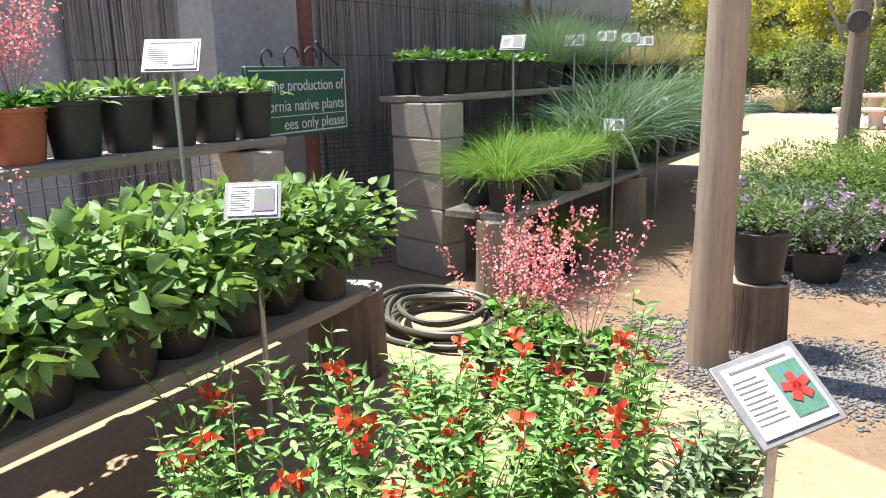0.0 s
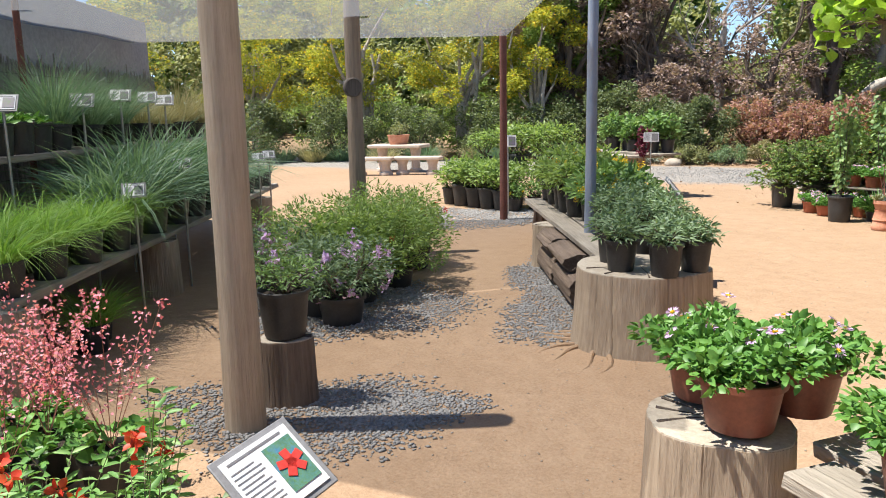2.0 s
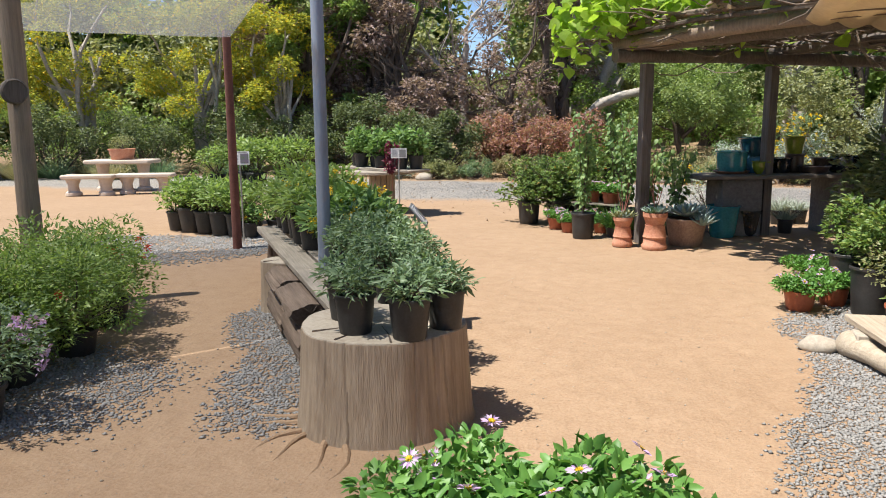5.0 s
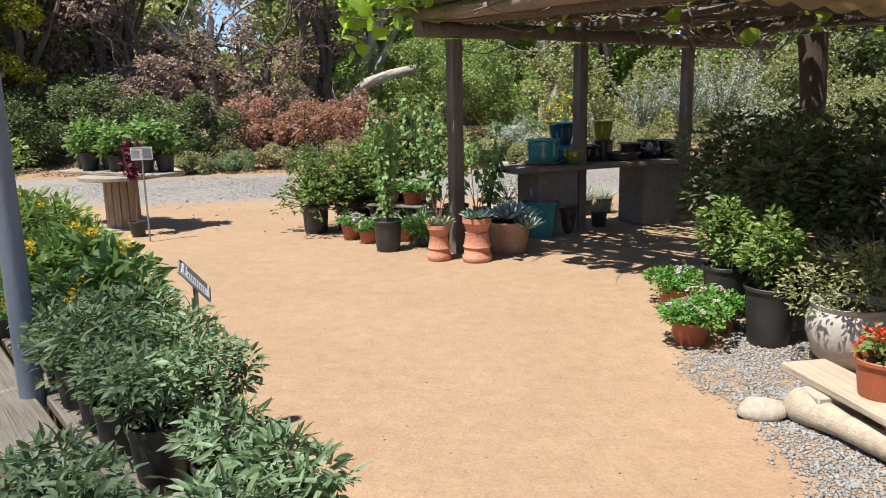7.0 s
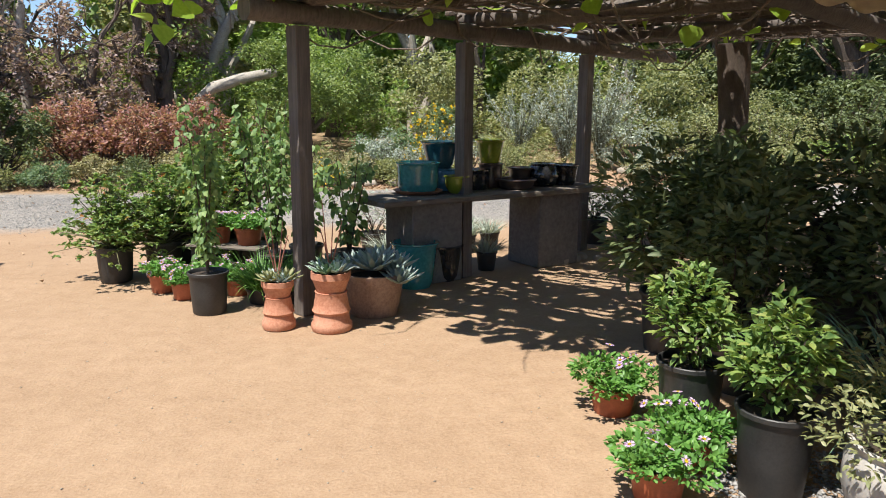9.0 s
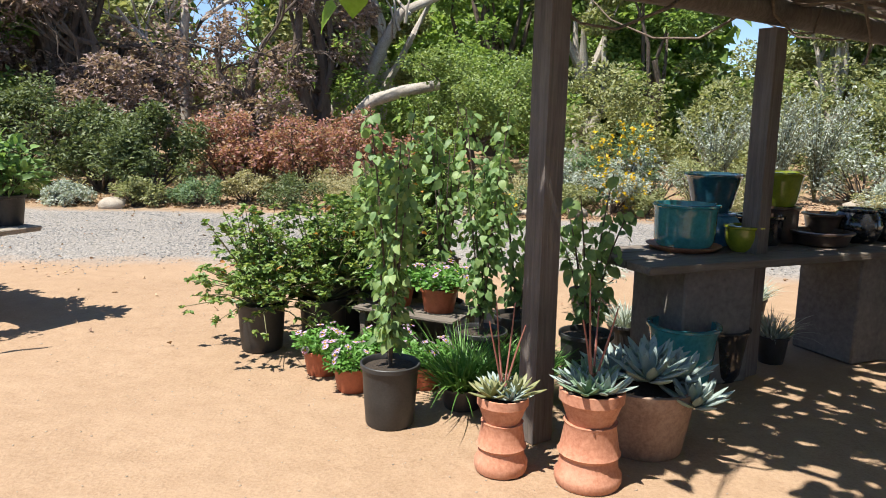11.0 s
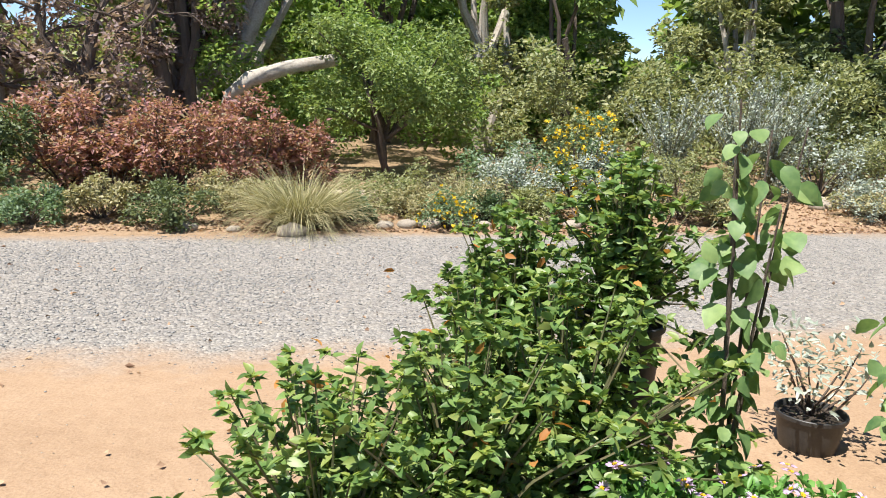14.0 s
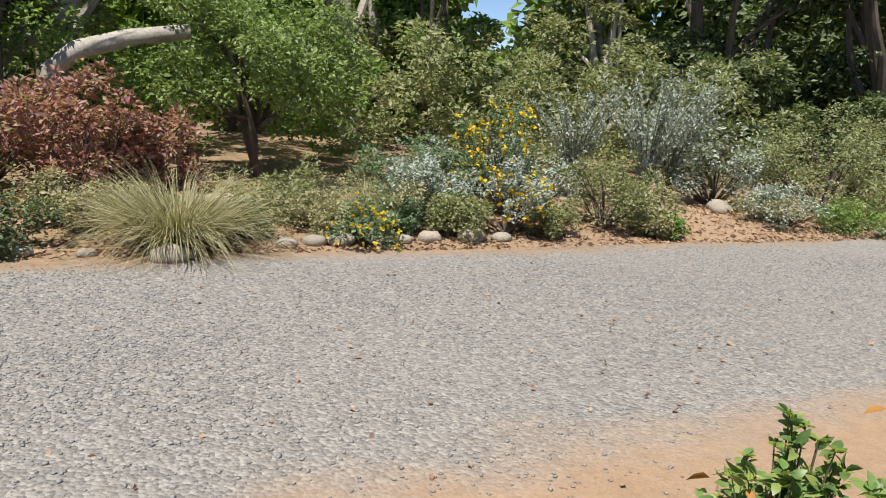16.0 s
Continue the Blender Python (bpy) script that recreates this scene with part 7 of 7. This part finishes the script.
chimney_pot(0.08, 6.84, 0.36, 0.115, "narrow terracotta flue and pot with pale succulents", ["blue", "olive"], 3)
chimney_pot(0.47, 6.75, 0.44, 0.14, "terracotta flue and bowl with blue-green rosette succulents", ["blue", "sedge"], 4)
M["worn_terracotta"] = plain("worn_brown_terracotta", [(0.17, 0.105, 0.075), (0.30, 0.195, 0.14), (0.40, 0.29, 0.22)], 5, 0.9, 0.3, 0.006)
ag = thing("succulent_planter", put(0.80, 7.15, 0), "large worn terracotta pot of blue-grey agave rosettes", "planter")
part("pot", Geo().lathe([(0.18, 0), (0.19, 0.01), (0.235, 0.28), (0.245, 0.3), (0.25, 0.34), (0.22, 0.34), (0.21, 0.3)], None, 28), M["worn_terracotta"], ag)
part("soil", Geo().lathe([(0.212, 0.30), (0.1, 0.315), (0.01, 0.315)], None, 18), M["soil"], ag)
rng = seeded(7)
for k, (dx, dy, dz, r) in enumerate([(0, -0.05, 0.36, 0.25), (0.16, 0.05, 0.33, 0.23), (-0.14, 0.08, 0.34, 0.22), (0.2, -0.14, 0.27, 0.21), (0.05, 0.16, 0.36, 0.23)]):
    rosette(ag, (dx, dy, dz), r, 26, "blue", rng)


# glazed pots
def glaze(name, c0, c1, rough=0.18):
    m = plain(name, [c0, c1], 4, rough, 0.04, 0.004)
    m.node_tree.nodes["Principled BSDF"].inputs["Coat Weight"].default_value = 0.5
    return m


GL = {"teal": glaze("teal_glaze", (0.02, 0.17, 0.19), (0.06, 0.30, 0.32)), "navy": glaze("dark_teal_glaze", (0.012, 0.05, 0.075), (0.03, 0.10, 0.13)), "lime": glaze("lime_glaze", (0.16, 0.20, 0.015), (0.28, 0.32, 0.03)),
      "blue": glaze("blue_glaze", (0.03, 0.14, 0.30), (0.12, 0.33, 0.48)), "black": glaze("black_glaze", (0.012, 0.013, 0.015), (0.03, 0.03, 0.033)), "brown": glaze("brown_glaze", (0.05, 0.03, 0.02), (0.10, 0.06, 0.045), 0.4)}


def glazed(x, y, z, r0, r1, h, mat, label, belly=0.0):
    th = thing("glazed_pot", put(x, y, z), label, "pot")
    n = 7
    prof = [(r0 + (r1 - r0) * i / n + belly * math.sin(math.pi * i / n), h * i / n) for i in range(n + 1)]
    prof = [(r0 * 0.9, 0.0)] + prof[1:-1] + [(r1 + 0.004, h - 0.02), (r1 + 0.014, h - 0.014), (r1 + 0.014, h - 0.002), (r1 + 0.004, h), (r1 - 0.018, h), (r1 - 0.025, h * 0.75), (r0 * 0.6, 0.03)]
    part("body", Geo().lathe(prof, None, 30), GL[mat], th)
    return th


TZ = 0.812
glazed(1.28, 8.42, TZ + 0.03, 0.19, 0.20, 0.27, "teal", "large teal glazed cylinder pot on the table")
glazed(1.56, 8.70, TZ, 0.13, 0.12, 0.22, "blue", "round mottled blue glazed pot on the table", 0.05)
glazed(1.53, 8.71, TZ + 0.222, 0.12, 0.185, 0.26, "navy", "dark teal flared pot stacked on another pot")
glazed(1.66, 8.42, TZ, 0.08, 0.12, 0.17, "lime", "small olive-lime glazed bowl on the table", 0.02)
glazed(1.88, 8.78, TZ, 0.15, 0.16, 0.2, "black", "dark square-sided planter on the table")
glazed(2.08, 8.92, TZ, 0.12, 0.12, 0.25, "brown", "dark brown pot on the table")
glazed(2.07, 8.92, TZ + 0.252, 0.10, 0.145, 0.24, "lime", "bright lime glazed pot stacked on a dark pot")
glazed(2.32, 8.80, TZ, 0.17, 0.2, 0.1, "brown", "shallow dark clay bowl on the table")
glazed(2.42, 9.02, TZ, 0.09, 0.13, 0.2, "brown", "small dark clay pot on the table")
glazed(2.66, 9.02, TZ, 0.13, 0.12, 0.24, "black", "glossy black jar on the table", 0.05)
glazed(2.92, 9.12, TZ, 0.12, 0.15, 0.22, "black", "black glazed pot on the table")
glazed(1.21, 8.02, 0, 0.16, 0.21, 0.42, "teal", "tall teal glazed pot standing on the ground")
glazed(1.5, 8.28, 0, 0.15, 0.19, 0.34, "black", "black glazed pot standing on the ground")
sc = Geo().lathe([(0.18, 0), (0.22, 0.02), (0.24, 0.035), (0.225, 0.035), (0.17, 0.015)], None, 26)
tagged(new("clay_saucer", sc.mesh("clay_saucer", M["terracotta"])), "wide terracotta saucer under a teal pot", "saucer").matrix_basis = put(1.28, 8.42, TZ)
place_all(grass_pot(111, "silver", 0.35, 150, 0.013, 0.5, "silvery strap-leaved plant in a black pot", 0.12, 0.22), [(1.95, 9.6, 0), (2.25, 9.75, 0), (1.0, 8.75, 0), (2.0, 8.65, 0), (3.1, 9.9, 0), (2.05, 10.1, 0)], (0.9, 1.1), 111, "plants beneath the table")
place_all(mixed_pot(112, "dark", 0.28, 0.5, 500, 0.06, 0.35, "dark leafy plant in a black pot", None, 0.15, 0.3), [(3.6, 10.0, 0), (3.95, 9.8, 0), (4.35, 9.6, 0), (4.8, 9.6, 0)], (0.9, 1.1), 112)
for k, (x, y, s) in enumerate([(3.0, 8.95, 0.09), (3.15, 9.1, 0.07), (2.85, 8.85, 0.08), (3.3, 9.0, 0.06)]):
    stone("loose_rock", x, y, (s, s * 0.8, s * 0.7), 460 + k, "grey rock lying in the pergola's shade")


# the cable-spool table and the pots beyond the bench
sp = thing("spool_table", put(-4.25, 9.05, 0, 20), "wooden cable spool used as a plant table", "table")
for k in range(14):
    a = 360 * k / 14
    part("stave", Geo().box((0.085, 0.03, 0.66), pose(0.2 * math.cos(radians(a)), 0.2 * math.sin(radians(a)), 0.34, 0, 0, a + 90), 0.004), M["stump_side"], sp)
part("top_disc", Geo().lathe([(0.5, 0.67), (0.51, 0.675), (0.51, 0.715), (0.5, 0.72)], None, 36), M["grey_board_x"], sp)
part("foot_disc", Geo().lathe([(0.3, 0), (0.31, 0.005), (0.31, 0.03), (0.3, 0.035)], None, 36), M["grey_board_x"], sp)
board("table_board", (-5.15, 9.55, 0.765), (-3.4, 8.7, 0.765), 0.45, 0.04, M["grey_board_x"], "grey boards laid across the spool", "board", 60)
lush = mixed_pot(121, "sage", 0.2, 0.42, 330, 0.085, 0.5, "black pot of upright fresh green plants", None, 0.105, 0.2)
place_all(lush, [(-5.0 + 0.24 * i, 9.52 - 0.117 * i + 0.1 * (-1) ** i, 0.765) for i in range(7)], (0.95, 1.15), 121, "pots on the spool table")
celo = thing("potted_celosia", put(-3.75, 8.35, 0), "dark maroon flower spike in a pot", "potted plant")
add_pot(celo, "black_plastic", 0.1, 0.2)
g = Geo().tube([(0, 0, 0.18), (0.02, 0, 0.6), (0.0, 0.02, 1.15)], [0.008, 0.006, 0.003], 5)
part("stem", g, GREENS["pinkstem"], celo)
rng = seeded(5)
n = 260
P = np.stack([rng.normal(size=n) * 0.05, rng.normal(size=n) * 0.05, 0.75 + 0.45 * rng.random(n)], 1)
leaf_part(celo, "flower_spike", leaves(P, rng.normal(size=(n, 3)), 0.07, 0.035, rng, 0.2), "maroon")["kind"] = "stuff"

block = mixed_pot(131, "bush", 0.24, 0.35, 420, 0.06, 0.35, "black pot of bushy dark green plants", None, 0.12, 0.22)
place_all(block, [(-6.2 + 0.3 * i, 6.25 + 0.3 * j - 0.05 * i, 0) for i in range(5) for j in range(2)], (1.1, 1.3), 131, "pots in a block beside the path")
rk = thing("plant_rack", put(-5.5, 7.1, 0, -5), "dark slatted plant rack", "rack")
for k in range(5):
    part("slat", Geo().box((1.6, 0.1, 0.025), pose(0, -0.26 + 0.13 * k, 0.5), 0.003), M["dark_board"], rk)
for sx in (-0.72, 0.72):
    for sy in (-0.25, 0.25):
        part("leg", Geo().box((0.06, 0.06, 0.488), pose(sx, sy, 0.244), 0.003), M["dark_board"], rk)
place_all(mixed_pot(132, "bush", 0.27, 0.45, 520, 0.06, 0.4, "black pot of tall bushy green plants", None, 0.12, 0.22), [(-6.05 + 0.36 * i, 7.0 + 0.2 * (i % 2), 0.515) for i in range(5)], (1.05, 1.2), 132, "pots on the plant rack")
place_all(mixed_pot(133, "sage", 0.2, 0.28, 300, 0.06, 0.4, "black pot of yellow-green flowering plants", ("yellow", 6, 0.04), 0.11, 0.2), [(-4.75, 6.0, 0), (-4.6, 6.35, 0)], (0.95, 1.05), 133)


# stone table and benches
def stone_seat(x, y, turn, L, W, h, label, name, category):
    th = thing(name, put(x, y, 0, turn), label, category)
    part("slab", Geo().box((L, W, 0.09), pose(0, 0, h - 0.045), 0.025), M["stone_bench"], th)
    for sx in (-L * 0.32, L * 0.32):
        part("pedestal", Geo().lathe([(0.17, 0), (0.17, 0.06), (0.12, 0.1), (0.11, h * 0.5), (0.15, h - 0.13), (0.16, h - 0.092)], None, 16), M["stone_bench"], th, "", put(sx, 0))
    return th


stone_seat(-12.0, 11.2, 20, 1.5, 0.8, 0.72, "pale pink cast-stone garden table", "stone_table", "table")
stone_seat(-10.9, 10.7, 25, 1.25, 0.4, 0.45, "pale cast-stone garden bench", "stone_bench", "bench")
stone_seat(-11.8, 10.0, 25, 1.1, 0.4, 0.45, "pale cast-stone garden bench", "stone_bench", "bench")
place_all(mixed_pot(141, "olive", 0.3, 0.4, 500, 0.05, 0.35, "wide terracotta bowl with a grey-green shrub", None, 0.3, 0.25, "terracotta"), [(-12.0, 11.2, 0.72)], (1, 1), 141)


# ---- signs ----
def text_mesh(words, size, mat):
    cu = bpy.data.curves.new("words", "FONT")
    cu.body, cu.size, cu.align_x, cu.extrude = words, size, "RIGHT", 0.001
    ob = bpy.data.objects.new("words", cu)
    scene.collection.objects.link(ob)
    bpy.context.view_layer.update()
    me = bpy.data.meshes.new_from_object(ob.evaluated_get(bpy.context.evaluated_depsgraph_get()))
    bpy.data.objects.remove(ob)
    me.materials.clear()
    me.materials.append(mat)
    return me


def green_sign():
    right, left = Vector((-3.44, -2.80, 0)), Vector((-2.80, -3.47, 0))
    d = left - right
    th = thing("green_sign", Matrix.Translation(right + Z3 * 1.25) @ Matrix.Rotation(math.atan2(-d.y, -d.x), 4, "Z"), "dark green painted sign with white lettering and iron scrolls", "sign")
    part("board", Geo().box((0.93, 0.03, 0.42), pose(-0.465, 0, 0), 0.006), M["green_paint"], th)
    for z, sz in ((0.185, 0.008), (-0.185, 0.008), (-0.085, 0.005)):
        part("white_line", Geo().box((0.89, 0.003, sz), pose(-0.465, -0.0175, z), 0.0), M["white_card"], th)
    part("white_line", Geo().box((0.008, 0.003, 0.37), pose(-0.024, -0.0175, 0), 0.0), M["white_card"], th)
    for words, z in (("lling production of", 0.065), ("fornia native plants", -0.055), ("ees only please", -0.165)):
        ob = part("lettering", text_mesh(words, 0.098, M["white_card"]), None, th, "white serif lettering")
        ob["kind"] = "stuff"
        ob.matrix_basis = pose(-0.045, -0.0175, z, 90, 0, 0)
    for k, (x, s) in enumerate([(-0.72, 0.07), (-0.5, 0.1), (-0.32, 0.1)]):
        pts = [(x + s * math.cos(a) * (0.4 + a / 7), 0, 0.26 + s * math.sin(a) * (0.4 + a / 7)) for a in np.linspace(0, 5.2, 14)]
        part("iron_scroll", Geo().tube(pts, 0.008, 6), M["iron"], th)
    part("iron_spike", Geo().tube([(-0.4, 0, 0.21), (-0.41, 0, 0.38)], [0.01, 0.004], 6), M["iron"], th)
    part("iron_scroll", Geo().tube([(-0.05, 0, 0.21), (-0.16, 0, 0.27), (-0.28, 0, 0.36)], 0.008, 6), M["iron"], th)


green_sign()


def card_sign(x, y, z, face, tilt, w, h, label, stake_to=0.0, picture=("photo", "redcard"), frame_=True, roll=0.0):
    """A framed plant card on a metal stake. face: the way it looks, in degrees from +x."""
    th = thing("plant_sign", put(x, y, 0), label, "sign")
    m = Matrix.Translation((0, 0, z)) @ Matrix.Rotation(radians(face + 90), 4, "Z") @ Matrix.Rotation(radians(-tilt), 4, "X") @ Matrix.Rotation(radians(roll), 4, "Y")
    if frame_:
        part("frame", Geo().box((w + 0.03, 0.008, h + 0.03), Matrix.Identity(4), 0.002), M["grey_frame"], th, "", m)
    part("card", Geo().box((w, 0.003, h), pose(0, -0.0065, 0), 0.0), M["white_card"], th, "white printed plant card", m)
    part("photo", Geo().box((w * 0.42, 0.002, h * 0.72), pose(w * 0.24, -0.0095, -h * 0.02), 0.0), M[picture[0]], th, "colour plant photo", m)
    if picture[1]:
        fl = Geo()
        for k in range(5):
            a = 72 * k + 20
            fl.box((w * 0.2, 0.002, w * 0.11), pose(w * 0.24 + w * 0.085 * math.cos(radians(a)), -0.0118, w * 0.085 * math.sin(radians(a)) - h * 0.02, 0, -a, 0), 0.0)
        part("photo_flower", fl, M[picture[1]], th, "flower in the photo", m)
    for k in range(9):
        ln = Geo().box((w * (0.40 if k % 3 else 0.33), 0.0012, h * 0.018), pose(-w * 0.26 + (0 if k % 3 else -w * 0.03), -0.0086, h * (0.28 - 0.075 * k)), 0.0)
        part("print_line", ln, M["ink"], th, "", m)
    part("print_line", Geo().box((w * 0.8, 0.0012, h * 0.035), pose(-w * 0.02, -0.0086, h * 0.42), 0.0), M["ink"], th, "", m)
    part("stake", Geo().tube([(0, 0, stake_to - 0.02), (0, 0, z * 0.5 + stake_to * 0.5), (0, 0, z - 0.01)], 0.011, 8), M["steel"], th, "grey metal stake")
    return th


M["photo"] = plain("green_and_blue_print", [(0.04, 0.12, 0.03), (0.10, 0.22, 0.05), (0.03, 0.16, 0.42)], 25, 0.6, 0.0, 0.001)
M["redcard"] = plain("red_print", [(0.50, 0.02, 0.02), (0.66, 0.06, 0.04)], 20, 0.4, 0.0, 0.001)
M["purplecard"] = plain("purple_print", [(0.20, 0.10, 0.26), (0.10, 0.18, 0.06)], 30, 0.4, 0.0, 0.001)
card_sign(0.48, -2.58, 0.75, -12, 50, 0.175, 0.16, "framed plant card with a red flower photo on a stake", roll=-17)
card_sign(-1.07, -3.53, 0.97, -10, 42, 0.17, 0.13, "framed plant card with a photo on a thin stake", 0.0, ("purplecard", None))
card_sign(-1.97, -3.80, 1.50, -10, 40, 0.22, 0.16, "framed plant card on a stake above seedlings", 0.0, ("purplecard", None))
for s, z in ((1.1, 1.62), (2.3, 1.66), (3.1, 1.72), (3.8, 1.72), (4.3, 1.7)):
    p = S0 + U * s + NB * -0.02
    card_sign(p.x, p.y, z, -35, 38, 0.17, 0.12, "small white plant card on a stake above the shelf", 0.0, ("purplecard", None))
for s, z in ((1.6, 0.98), (2.7, 1.1), (5.6, 1.0), (6.2, 1.0)):
    p = P0 + U * s + NB * -0.05
    card_sign(p.x, p.y, z, -30, 38, 0.14, 0.1, "small white plant card on a stake by the bench", 0.0, ("purplecard", None))
card_sign(-4.62, 5.65, 1.08, -55, 10, 0.24, 0.17, "white plant card on a tall stake", 0.0, ("purplecard", None), False)
card_sign(-3.45, 8.0, 1.06, -60, 5, 0.24, 0.15, "white plant card on a tall stake in a small pot", 0.0, ("grey_frame", None), False)
card_sign(1.80, -0.92, 0.76, 75, 48, 0.2, 0.15, "framed plant card seen from behind on a steel stake", roll=18)
card_sign(-0.78, 2.5, 0.86, 20, 40, 0.22, 0.16, "dark framed plant card on a steel stake", 0.0, ("purplecard", None))


# ---- hose, wire, netting ----
hs = thing("garden_hose", put(-2.25, -2.5, 0), "coil of dull green garden hose on the ground", "hose")
rnd = random.Random(6)
for c in range(6):
    pts = []
    for k in range(33):
        a = 2 * math.pi * k / 32
        r = 0.40 - 0.035 * c + 0.02 * math.sin(2 * a + c) + 0.015 * math.sin(3 * a + 2 * c)
        pts.append((r * math.cos(a) * 1.12 + 0.02 * math.sin(c * 2), r * math.sin(a) * 0.95, 0.018 + 0.022 * ((c * 7) % 4) + 0.012 * math.sin(a * 2 + c)))
    part("loop", Geo().tube(pts, 0.0145, 7), M["hose"], hs)
    pts = [(x * 1.06 + 0.02, y * 1.03 - 0.02, z + 0.025) for x, y, z in pts]
    part("loop", Geo().tube(pts, 0.0145, 7), M["hose"], hs)


def wire_panel(a, b, h, z0, step, label):
    a, b = Vector(a), Vector(b)
    d = b - a
    th = thing("wire_mesh", Matrix.Translation(a) @ Matrix.Rotation(math.atan2(d.y, d.x), 4, "Z"), label, "fence")
    g = Geo()
    for i in range(int(d.length / step) + 1):
        g.tube([(i * step, 0, z0), (i * step, 0, z0 + h)], 0.0025, 4)
    for i in range(int(h / step) + 1):
        g.tube([(0, 0.003, z0 + i * step), (d.length, 0.003, z0 + i * step)], 0.0025, 4)
    part("wirework", g, M["iron"], th)["kind"] = "stuff"


wire_panel(T0 + N2 * 0.35, T0 + N2 * 0.35 + V2 * 2.2, 1.0, 0.02, 0.07, "rusty wire mesh behind the plank bench")
wire_panel((-3.66, -3.0, 0), (-3.72, -2.46, 0), 1.05, 0.02, 0.035, "chicken wire beside the gate post")
